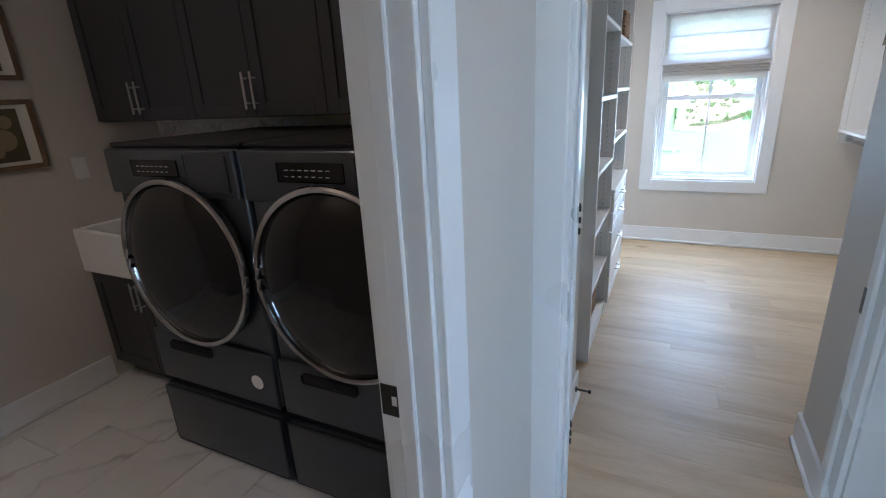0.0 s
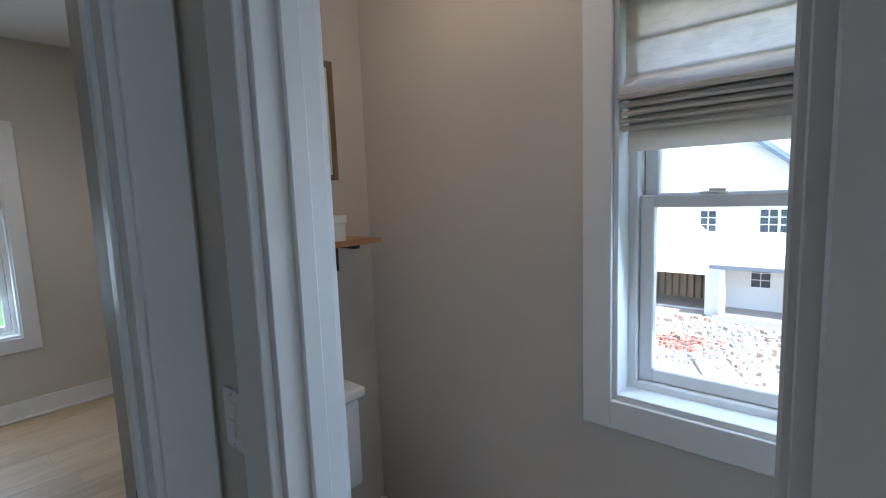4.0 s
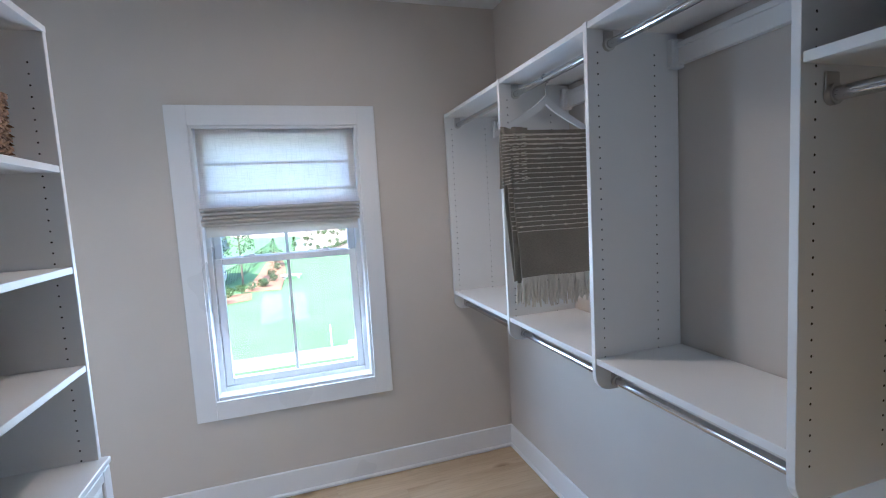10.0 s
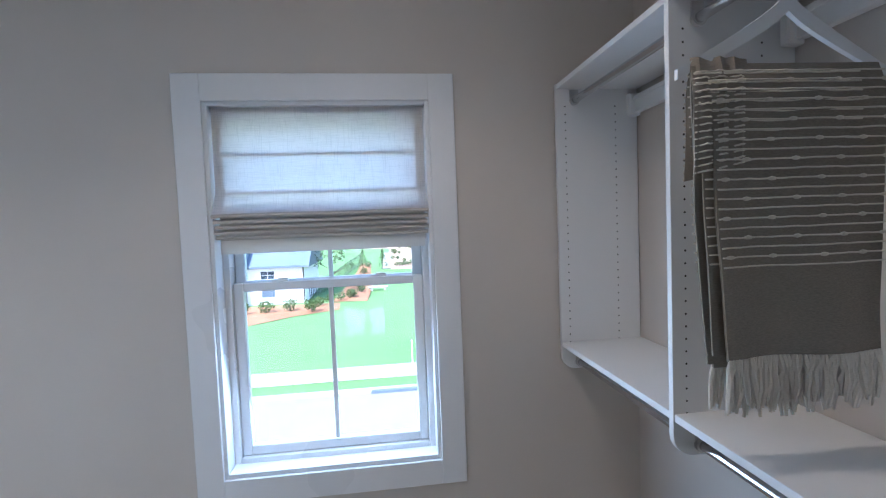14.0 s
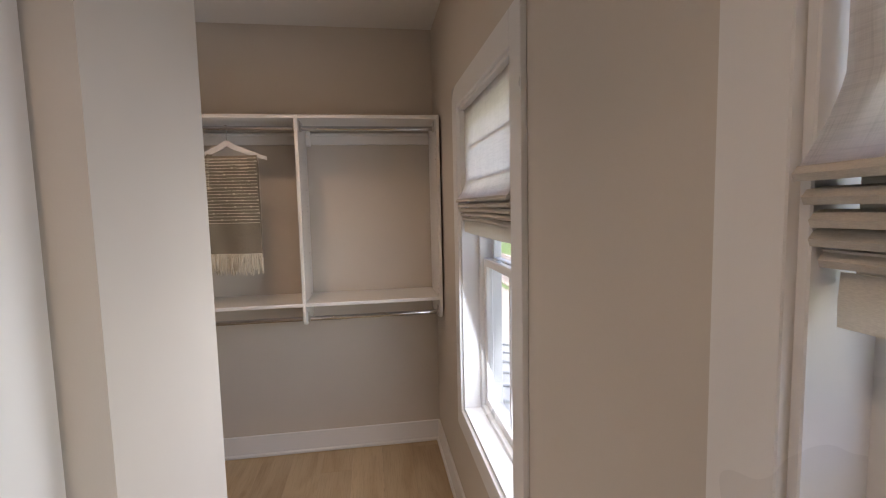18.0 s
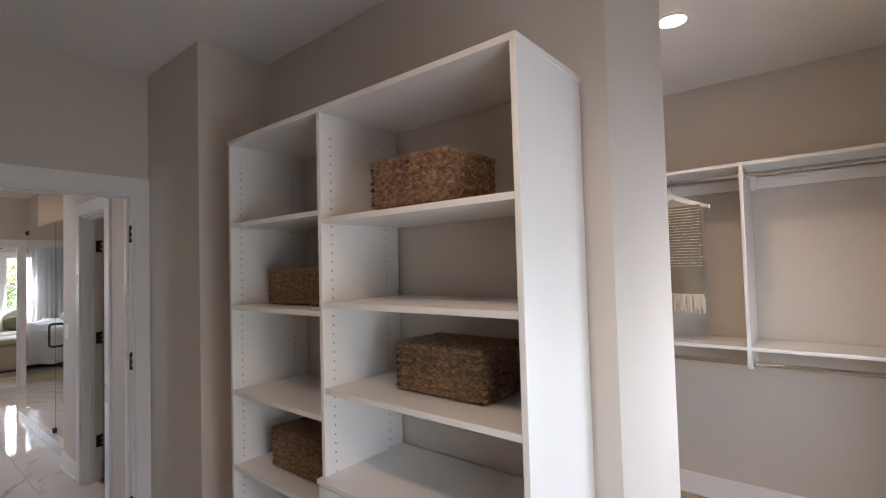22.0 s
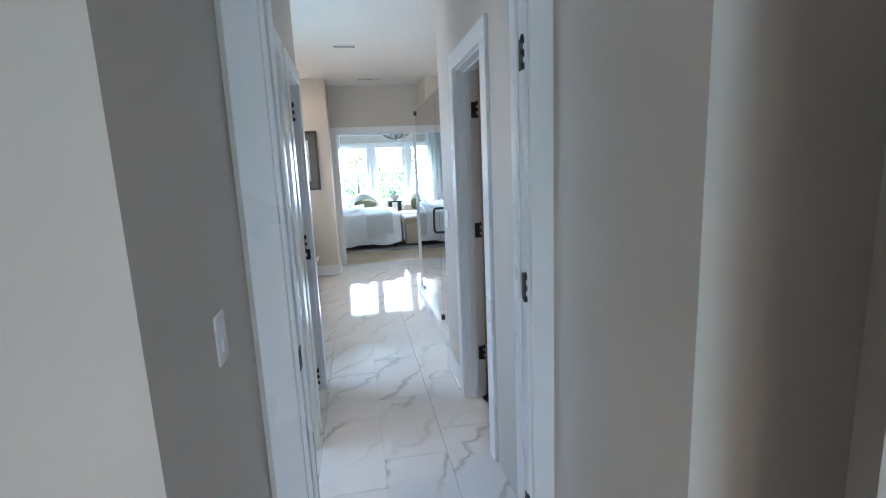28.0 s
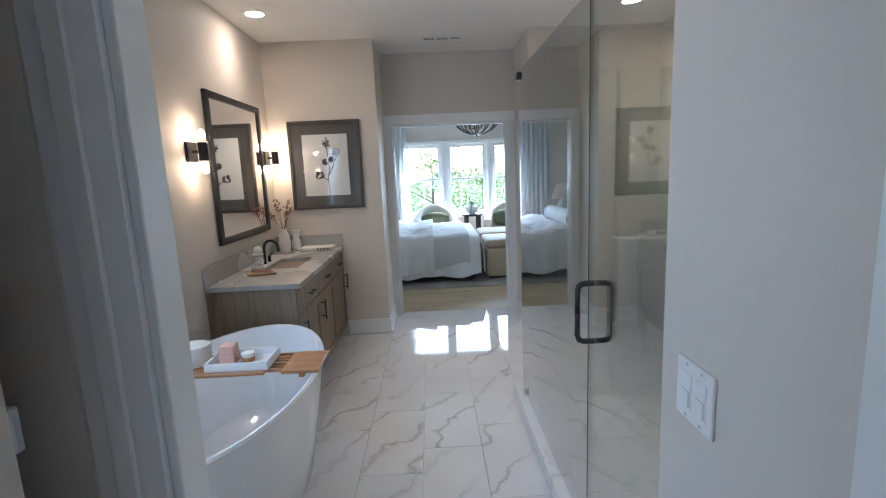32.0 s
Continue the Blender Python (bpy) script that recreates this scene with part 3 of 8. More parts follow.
for b in ((W, N, E, N, (0, -1)), (E, CS, E, N, (-1, 0)), (W, 1.07, W, N, (1, 0)), (PE - 0.015, CS, E, CS, (0, 1)), (PE, DW1 + 0.02, PE, CS + 0.015, (-1, 0)),
          (PW, DW1 + 0.02, PW, PIL + 0.015, (1, 0)), (TB, PIL, PW + 0.015, PIL, (0, 1)), (TB, 2.88, TB, ST1 + 0.015, (1, 0)), (SB - 0.015, ST1, TB + 0.015, ST1, (0, 1)),
          (SB, 1.07, SB, ST1 + 0.015, (-1, 0)), (TB, 1.085, TB, 1.40, (1, 0)), (E, -1.12, E, CS - 0.115, (-1, 0)), (VE + 0.115, CS - 0.115, E, CS - 0.115, (0, -1)),
          (VE + 0.115, -1.12, E, -1.12, (0, 1)), (VW, -1.52, VW, LAO[0] - 0.1, (1, 0)), (BE, BS, BE, -1.45, (-1, 0)), (0.80, BS, 1.2, BS, (0, 1)),
          (0.80, BO, 0.80, BS + 0.015, (-1, 0)), (-0.56, BO, -0.56, -4.93, (1, 0)), (-2.6, -1.52, VW - 0.115, -1.52, (0, 1)), (-2.6, -1.52, -2.6, 0.30, (1, 0)),
          (-3.15, BW, 3.15, BW, (0, 1)), (-3.15, BW, -3.15, -5.8, (1, 0)), (3.15, BW, 3.15, -5.8, (-1, 0))):
    baseboard(*b)
setting("threshold", boxes((CLO[0] + 0.02, CLO[1] - 0.02, DW1 - 0.035, DW1 + 0.017, -0.012, 0.004), bevel=0.003), OAK, "oak threshold strip in the closet doorway", "threshold")


def window(name, at, w, z0, z1, label, width=0.10, meet=0.507):
    """A vinyl double-hung window. Local x across from its middle, y outward from the wall's face."""
    o = thing(name, label, "window", kind="structure", at=at)
    a = w / 2
    c = part("casing", boxes((-a - width, -a, -0.019, 0, z0 - width, z1 + width), (a, a + width, -0.019, 0, z0 - width, z1 + width), (-a, a, -0.019, 0, z0 - width, z0), (-a, a, -0.019, 0, z1, z1 + width), bevel=0.002), TRIM, o)
    part("lining", boxes((-a, -a + 0.015, -0.006, 0.10, z0, z1), (a - 0.015, a, -0.006, 0.10, z0, z1), (-a + 0.015, a - 0.015, -0.006, 0.10, z0, z0 + 0.018), (-a + 0.015, a - 0.015, -0.006, 0.10, z1 - 0.015, z1), bevel=0.002), TRIM, o)
    f = 0.028
    b = a - 0.012
    part("window_frame", boxes((-b, -b + f, 0.075, 0.18, z0 + 0.012, z1 - 0.012), (b - f, b, 0.075, 0.18, z0 + 0.012, z1 - 0.012), (-b + f, b - f, 0.075, 0.18, z0 + 0.012, z0 + 0.012 + f), (-b + f, b - f, 0.075, 0.18, z1 - 0.012 - f, z1 - 0.012), bevel=0.003), VINYL, o)
    zm = z0 + (z1 - z0) * meet
    s = b - f - 0.001
    for low, high, y, nm in ((z0 + 0.041, zm + 0.018, 0.092, "lower_sash"), (zm - 0.018, z1 - 0.041, 0.130, "upper_sash")):
        e = 0.040
        sash = part(nm, boxes((-s, -s + e, y, y + 0.034, low, high), (s - e, s, y, y + 0.034, low, high), (-s + e, s - e, y, y + 0.034, low, low + e), (-s + e, s - e, y, y + 0.034, high - 0.036, high), bevel=0.004), VINYL, o)
        part("muntin", boxes((-0.009, 0.009, y + 0.010, y + 0.024, low + e, high - 0.036), bevel=0.002), VINYL, sash)
        p = part("pane", boxes((-s + e - 0.004, s - e + 0.004, y + 0.015, y + 0.019, low + e - 0.004, high - 0.032)), PANE, sash)
        p.visible_shadow = False
        if nm == "lower_sash":
            for lx in (-s * 0.52, s * 0.52):
                part("sash_lock", boxes((lx - 0.034, lx + 0.034, y + 0.006, y + 0.028, high, high + 0.007), (lx - 0.012, lx + 0.030, y + 0.008, y + 0.022, high + 0.007, high + 0.014), bevel=0.003), VINYL, sash)
    return o


window("window_1", pose(N1, N, 0), 0.845, 0.607, 2.05, "white double-hung window over the lawn")
window("window_2", pose(N2, N, 0), 0.845, 0.607, 2.05, "white double-hung window over the street")
window("window_3", pose(E, (WCW[0] + WCW[1]) / 2, 0, 0, 0, -90), WCW[1] - WCW[0], WCW[2], WCW[3], "white double-hung toilet room window", width=0.086)
for i, (a, b) in enumerate(BWIN):
    window("window_%d" % (i + 4), pose((a + b) / 2, BW, 0, 0, 0, 180), b - a, 0.70, 2.05, "white double-hung bedroom window", width=0.0395)
window("window_7", pose(BE, -2.25, 0, 0, 0, -90), 1.0, 1.0, 2.0, "white double-hung bathroom window over the tub")

# ---- closet ----
def swept(bm, prof, x0, x1, n, f):
    """A closed profile of (y, z) carried along x; f(u) gives shifts of y and z."""
    rings = []
    for i in range(n + 1):
        u = i / n
        dy, dz = f(u)
        rings.append([bm.verts.new((x0 + (x1 - x0) * u, y + dy, z + dz)) for y, z in prof])
    for a, b in zip(rings, rings[1:]):
        for k in range(len(prof)):
            bm.faces.new((a[k], b[k], b[(k + 1) % len(prof)], a[(k + 1) % len(prof)]))
    bm.faces.new(rings[0][::-1]), bm.faces.new(rings[-1])
    bmesh.ops.recalc_face_normals(bm, faces=bm.faces)
    return bm


# the shade's own linen, denser; the pleats' dimness is also in the darker colour
LINEN_FOLD_SHADED = cloth("folded_linen", (0.66, 0.615, 0.555), 900, through=0.22)
LINEN_HEM = cloth("doubled_linen", (0.82, 0.785, 0.735), 900, through=0.55)


def roman_shade(at, w, top, bottom, label):
    """A roman shade drawn half up; local y is outward, the pleats stand into the room."""
    o = thing("roman_shade", label, "window shade", group="roman shades", at=at)
    y0, flat = 0.020, bottom + 0.150
    seam = [top - (top - flat) * k for k in (0.44, 0.80)]
    prof = []
    for i in range(29):
        z = top - (top - flat) * i / 28
        belly = 0.005 * math.sin(math.pi * i / 28) + 0.044 * max(0, (i - 21) / 7) ** 1.7
        prof.append((z, y0 - belly + 0.003 * max(0, 1 - min(abs(z - s) for s in seam) / 0.012)))

    def f(u, v):
        k = min(28, int(round(v * 28)))
        z, y = prof[k]
        wob = 0.0035 * noise.noise((u * 4.3, z * 9.0, w * 7))
        return ((u - 0.5) * (w + 0.016 * max(0, (k - 20) / 8)), y + wob, z + 0.005 * noise.noise((u * 2.1, 3.0, w)) * (k / 28) ** 3)

    part("fabric", sheet(grid(bmesh.new(), 26, 28, f), 0.0012), LINEN, o, "oatmeal linen panel glowing with daylight", smooth=True)
    for z in seam:
        part("seam", boxes((-w / 2 + 0.03, w / 2 - 0.03, y0 + 0.0030, y0 + 0.0065, z - 0.006, z + 0.005)), LINEN_HEM, o)
    for x in (-w / 2 + 0.003, w / 2 - 0.036):
        part("side_hem", boxes((x, x + 0.033, y0 + 0.0035, y0 + 0.0060, flat + 0.03, top - 0.03)), LINEN_HEM, o)
    part("headrail", boxes((-w / 2, w / 2, y0 + 0.008, y0 + 0.035, top - 0.03, top), bevel=0.003), LINEN_HEM, o)
    for k in range(5):
        zc, yf, yb = flat - 0.004 - 0.0205 * k, y0 - 0.050 + 0.0065 * k, y0 + 0.012
        leaf = [(yb, zc + 0.006), (y0 - 0.02, zc + 0.007), (yf + 0.006, zc + 0.0045), (yf, zc - 0.003), (yf + 0.003, zc - 0.010), (yf + 0.010, zc - 0.009), (y0 - 0.015, zc - 0.004), (yb, zc - 0.005)]
        e = 0.004 * (k % 3)
        part("pleat", swept(bmesh.new(), leaf, -w / 2 - 0.008 + e, w / 2 + 0.008 - e * 0.6, 22, lambda u: (0.005 * noise.noise((u * 3.1, k * 1.7, w)), 0.0065 * noise.noise((u * 1.9, k * 0.55, 4.0 + w)))), LINEN_FOLD_SHADED, o, "stacked pleat of doubled linen", smooth=True)
    part("lining", boxes((-w / 2 + 0.004, w / 2 - 0.004, y0 + 0.0125, y0 + 0.0150, bottom + 0.030, flat + 0.02)), LINEN_FOLD_SHADED, o)
    zb = flat - 0.098
    hem = [(y0 - 0.012, zb), (y0 - 0.010, zb), (y0 - 0.007, bottom + 0.026), (y0 - 0.006, bottom), (y0 - 0.013, bottom), (y0 - 0.014, bottom + 0.026)]
    part("bottom_hem", swept(bmesh.new(), hem, -w / 2 + 0.010, w / 2 - 0.008, 22, lambda u: (0.003 * noise.noise((u * 2.3, 8.0, w)), 0.004 * noise.noise((u * 1.4, 5.0, w)))), LINEN_HEM, o, "plain hem band below the pleats", smooth=True)
    return o


for c, lab in ((N1, "oatmeal linen roman shade half drawn on the lawn window"), (N2, "oatmeal linen roman shade half drawn on the street window")):
    roman_shade(pose(c, N, 0), 0.798, 2.034, 1.478, lab)
roman_shade(pose(E, (WCW[0] + WCW[1]) / 2, 0, 0, 0, -90), 0.81, 2.034, 1.625, "oatmeal linen roman shade in the toilet room")

HOLE_SHADE = mat("pin_hole", (0.03, 0.028, 0.025), 0.9)


def pin_rows(bm, face_x, sx, ys, z0, z1, step=0.032):
    """Rows of shelf-pin holes: flat discs on a panel's face, the holes' shade put into their colour."""
    n = int((z1 - z0) / step)
    for y in ys:
        for i in range(n + 1):
            z = z0 + i * step
            c = [bm.verts.new((face_x + sx * 0.0006, y + 0.0031 * math.cos(k * math.pi / 3), z + 0.0031 * math.sin(k * math.pi / 3))) for k in range(6)]
            bm.faces.new(c)
    return bm


def panel(x0, x1, d, z0, z1, round_low=0.0):
    """An upright panel from the wall (y = 0) to the front (y = -d), with a rounded lower front corner."""
    pts = [(-0.005, z0), (-0.005, z1), (-d, z1)]
    if round_low:
        r = round_low
        pts += [(-d, z0 + r)] + [(-d + r - r * math.cos(a), z0 + r - r * math.sin(a)) for a in [k * math.pi / 10 for k in (1, 2, 3, 4)]] + [(-d + r, z0)]
    else:
        pts += [(-d, z0)]
    bm = bmesh.new()
    a = [bm.verts.new((x0, y, z)) for y, z in pts]
    b = [bm.verts.new((x1, y, z)) for y, z in pts]
    bm.faces.new(a), bm.faces.new(b[::-1])
    for i in range(len(pts)):
        bm.faces.new((a[i], b[i], b[(i + 1) % len(pts)], a[(i + 1) % len(pts)]))
    bmesh.ops.recalc_face_normals(bm, faces=bm.faces)
    bmesh.ops.bevel(bm, geom=bm.edges[:], offset=0.0012, segments=1, affect="EDGES")
    return bm


def rod(parent, x0, x1, y, z, name="hanging_rod"):
    r = part(name, cyl(bmesh.new(), (x0 + 0.004, y, z), (x1 - 0.004, y, z), 0.0135, 20), CHROME, parent, "polished chrome rod", smooth=True)
    for x, s in ((x0, 1), (x1, -1)):
        bm = bmesh.new()
        cyl(bm, (x, y, z), (x + s * 0.012, y, z), 0.0195, 16)
        box(bm, *sorted((x, x + s * 0.005)), y - 0.0185, y + 0.0185, z, z + 0.042, bevel=0.002)
        part("rod_cup", bm, NICKEL, r, smooth=True)


def hanging_unit(name, at, marks, d, top, shelf, low, label, long_last=False):
    """Wall-hung closet bays. Local x along the wall, y = 0 at the wall and -d at the front."""
    o = thing(name, label, "closet system", at=at)
    t = 0.019
    holes = bmesh.new()
    for i, x in enumerate(marks):
        z0 = low
        part("panel", panel(x - t / 2, x + t / 2, d, z0, top - 0.001, 0.055), MELAMINE, o)
        for sx in (-1, 1):
            if (i == 0 and sx < 0) or (i == len(marks) - 1 and sx > 0):
                continue
            pin_rows(holes, x + sx * t / 2, sx, (-d + 0.037, -0.10), low + 0.08, top - 0.06)
    tagged(part("pin_holes", holes, HOLE_SHADE, o), "rows of flat dark discs for drilled shelf pin holes", kind="stuff")
    for i, (a, b) in enumerate(zip(marks, marks[1:])):
        a, b = a + t / 2 + 0.0005, b - t / 2 - 0.0005
        part("top_board", one(a, b, -d + 0.003, -0.002, top - 0.022, top - 0.003, 0.0012), MELAMINE, o)
        part("wall_rail", boxes((a, b, -0.030, -0.006, top - 0.125, top - 0.055), (a, b, -0.036, -0.030, top - 0.075, top - 0.058), bevel=0.002), PLASTIC, o, "white mounting rail")
        part("rail_cover", boxes((a, a + 0.028, -0.052, -0.004, top - 0.135, top - 0.045), bevel=0.004), PLASTIC, o)
        if long_last and i == len(marks) - 2:
            part("shelf", one(a, b, -d + 0.003, -0.003, 1.797, 1.817, 0.0012), MELAMINE, o)
            rod(o, a, b, -d + 0.075, 1.742)
        else:
            part("shelf", one(a, b, -d + 0.003, -0.003, shelf - 0.02, shelf, 0.0012), MELAMINE, o)
            rod(o, a, b, -d + 0.075, top - 0.068)
            rod(o, a, b, -d + 0.075, low + 0.028)
    return o


# east wall: local x runs south from the north wall
E_MARKS = (0.018, N - 3.114, N - 2.473, N - 1.835, N - CS - 0.014)
hanging_unit("closet_hanging_unit", pose(E, N, 0, 0, 0, -90), E_MARKS, 0.35, 2.108, 1.057, 0.945, "white wall-hung closet bays with chrome rods and shelves", True)
# west wall: local x runs north
hanging_unit("closet_hanging_unit", pose(W, 1.55, 0, 0, 0, 90), (0.01, 0.76, 3.071 - 1.55, 3.862 - 1.55), 0.362, 2.125, 1.063, 0.93, "white wall-hung closet bays in the nook, nearly empty")


def drawer(parent, y0, y1, z0, z1, x):
    """A raised-panel drawer front facing +x, with a bowed pull."""
    r = 0.052
    bm = boxes((x - 0.02, x, y0, y0 + r, z0, z1), (x - 0.02, x, y1 - r, y1, z0, z1), (x - 0.02, x, y0 + r, y1 - r, z0, z0 + min(r, (z1 - z0) * 0.28)), (x - 0.02, x, y0 + r, y1 - r, z1 - min(r, (z1 - z0) * 0.28), z1), bevel=0.003)
    k = min(r, (z1 - z0) * 0.28)
    a = [(x - 0.009, y0 + r, z0 + k), (x - 0.009, y1 - r, z0 + k), (x - 0.009, y1 - r, z1 - k), (x - 0.009, y0 + r, z1 - k)]
    c = 0.018
    b = [(x - 0.003, y0 + r + c, z0 + k + c), (x - 0.003, y1 - r - c, z0 + k + c), (x - 0.003, y1 - r - c, z1 - k - c), (x - 0.003, y0 + r + c, z1 - k - c)]
    va, vb = [bm.verts.new(p) for p in a], [bm.verts.new(p) for p in b]
    for i in range(4):
        bm.faces.new((va[i], va[(i + 1) % 4], vb[(i + 1) % 4], vb[i]))
    bm.faces.new(vb)
    o = part("drawer_front", bm, MELAMINE, parent, "white raised-panel drawer front")
    ym, zm = (y0 + y1) / 2, (z0 + z1) / 2
    pts = [(x - 0.002, ym - 0.05, zm), (x + 0.016, ym - 0.048, zm), (x + 0.024, ym - 0.034, zm - 0.004), (x + 0.027, ym, zm - 0.008), (x + 0.024, ym + 0.034, zm - 0.004), (x + 0.016, ym + 0.048, zm), (x - 0.002, ym + 0.05, zm)]
    part("handle", tube(bmesh.new(), pts, 0.0045, 8), NICKEL, o, "satin nickel bow pull", smooth=True)


TX, TY0, TYM, TY1, TH = -0.095, 1.40, 2.058, 2.870, 2.155
tower = thing("shelf_tower", "tall white closet shelf tower with drawers, holding woven baskets", "shelving")
t = 0.019
holes = bmesh.new()
for y, lo in ((TY0 + t / 2, 0), (TYM, 0), (TY1 - t / 2, 0)):
    part("panel", one(TB + 0.012, TX, y - t / 2, y + t / 2, lo, TH - 0.02, 0.0012), MELAMINE, tower)
for y, s in ((TY0 + t, 1), (TYM - t / 2, -1), (TYM + t / 2, 1), (TY1 - t, -1)):
    for i in range(int((2.09 - 0.16) / 0.032)):
        z = 0.16 + i * 0.032
        if s == 1 and y > 2 and z < 0.86 or s == -1 and y > 2.5 and z < 0.86:
            continue
        # flat discs again, dark as the shade inside drilled holes
        for x in (TX - 0.045, TB + 0.085):
            holes.faces.new([holes.verts.new((x + 0.0031 * math.cos(k * math.pi / 3), y + s * 0.0006, z + 0.0031 * math.sin(k * math.pi / 3))) for k in range(6)])
tagged(part("pin_holes", holes, HOLE_SHADE, tower), "rows of flat dark discs for drilled shelf pin holes", kind="stuff")
part("top_board", one(TB + 0.004, TX + 0.001, TY0 - 0.001, TY1 + 0.001, TH - 0.02, TH, 0.0012), MELAMINE, tower)
N_SHELVES = (1.787, 1.428, 1.062, 0.742, 0.420, 0.105)
W_SHELVES = (1.757, 1.460, 1.160)
for z in N_SHELVES:
    part("shelf", one(TB + 0.012, TX - 0.002, TY0 + t + 0.0005, TYM - t / 2 - 0.0005, z - 0.020, z, 0.0012), MELAMINE, tower)
for z in W_SHELVES:
    part("shelf", one(TB + 0.012, TX - 0.002, TYM + t / 2 + 0.0005, TY1 - t - 0.0005, z - 0.020, z, 0.0012), MELAMINE, tower)
part("drawer_top", one(TB + 0.006, TX + 0.026, TYM - 0.008, TY1 - 0.002, 0.838, 0.858, 0.003), MELAMINE, tower)
part("toe_kick", boxes((TX - 0.03, TX - 0.012, TY0 + t, TYM - t / 2, 0, 0.083), (TX - 0.03, TX - 0.012, TYM + t / 2, TY1 - t, 0, 0.083)), MELAMINE, tower)
for z0, z1 in ((0.712, 0.834), (0.585, 0.707), (0.335, 0.580), (0.085, 0.330)):
    drawer(tower, TYM - 0.004, TY1 - 0.004, z0, z1, TX + 0.0215)
part("drawer_case", one(TB + 0.02, TX - 0.002, TYM + t / 2 + 0.001, TY1 - t - 0.001, 0.085, 0.836), MELAMINE, tower)

# woven seagrass baskets
SEAGRASS = woven("seagrass", (0.42, 0.25, 0.14), (0.075, 0.038, 0.020), 60)


def basket(name_at, lx, ly, h, label):
    """A lidded box of braided seagrass; each braid is a row of slanted leaf lumps. Local base at z = 0."""
    o = thing("woven_basket", label, "basket", group="woven baskets", at=name_at)
    part("body", one(-lx / 2 + 0.008, lx / 2 - 0.008, -ly / 2 + 0.008, ly / 2 - 0.008, 0.002, h - 0.01, 0.006), SEAGRASS, o)
    rng = random.Random(int(lx * 1000 + ly * 77 + h * 313))
    rows = max(4, int(round(h * 0.86 / 0.0235)))
    rh = h * 0.86 / rows

    def leaf(bm, c, u, n, length, fat, tilt):
        """One fat strand of the plait, blunt ahead and tapered behind."""
        w = n.cross(u)
        d = (u * math.cos(tilt) + w * math.sin(tilt)).normalized()
        e = n.cross(d)
        a, b = bm.verts.new(c - d * length / 2 - n * fat * 0.4), bm.verts.new(c + d * length / 2)
        mid = [[bm.verts.new(c + d * length * k + e * fat * f * q + n * fat * f * r) for q, r in ((1, -0.2), (0.55, 0.75), (-0.55, 0.75), (-1, -0.2))] for k, f in ((-0.22, 0.72), (0.18, 1.0))]
        for i in range(3):
            bm.faces.new((a, mid[0][i], mid[0][i + 1]))
            bm.faces.new((mid[0][i], mid[1][i], mid[1][i + 1], mid[0][i + 1]))
            bm.faces.new((mid[1][i], b, mid[1][i + 1]))

    Z = Vector((0, 0, 1))
    for r in range(rows):
        bm = bmesh.new()
        for side in range(4):
            n = [Vector((0, -1, 0)), Vector((1, 0, 0)), Vector((0, 1, 0)), Vector((-1, 0, 0))][side]
            u = Z.cross(n)
            span, off = (lx, ly / 2) if side % 2 == 0 else (ly, lx / 2)
            k = max(4, int(span / 0.027))
            for i in range(k + 1):
                s = (i / k - 0.5) * (span - 0.044) + rng.uniform(-0.003, 0.003)
                for half in (-1, 1):
                    c = n * (off - 0.006 + rng.uniform(-0.0015, 0.0015)) + u * (s + half * 0.004) + Z * (0.006 + rh * (r + 0.5 + half * 0.24))
                    leaf(bm, c, u, n, rng.uniform(0.036, 0.048), rh * rng.uniform(0.27, 0.34), -half * rng.uniform(0.26, 0.42))
        tagged(part("braid", bm, SEAGRASS, o, smooth=True), kind="stuff")
    bm = one(-lx / 2, lx / 2, -ly / 2, ly / 2, h * 0.88, h, 0.007, 2)
    for i in range(int(lx / 0.02)):
        for j in range(int(ly / 0.028)):
            c = Vector((-lx / 2 + 0.012 + i * 0.02, -ly / 2 + 0.014 + j * 0.028, h - 0.002 + rng.uniform(-0.001, 0.001)))
            leaf(bm, c, Vector((0, 1, 0)), Z, 0.034, 0.0055, 0.3 if i % 2 else -0.3)
    for side in range(4):
        n = [Vector((0, -1, 0)), Vector((1, 0, 0)), Vector((0, 1, 0)), Vector((-1, 0, 0))][side]
        u = Z.cross(n)
        span, off = (lx, ly / 2) if side % 2 == 0 else (ly, lx / 2)
        for i in range(int(span / 0.024) + 1):
            leaf(bm, n * (off - 0.003) + u * (-span / 2 + 0.020 + i * 0.024 * (span - 0.04) / span) + Z * (h * 0.94), u, n, 0.032, 0.006, 0.25 if i % 2 else -0.2)
    lid = part("lid", bm, SEAGRASS, o, "woven lid with a stitched rim", smooth=True)
    part("tie", tube(bmesh.new(), [(-0.03, -ly / 2 + 0.004, h * 0.99), (-0.012, -ly / 2 - 0.006, h * 0.9), (0.014, -ly / 2 - 0.005, h * 0.92), (0.03, -ly / 2 + 0.004, h * 0.995)], 0.003, 6), SEAGRASS, lid)
    return o


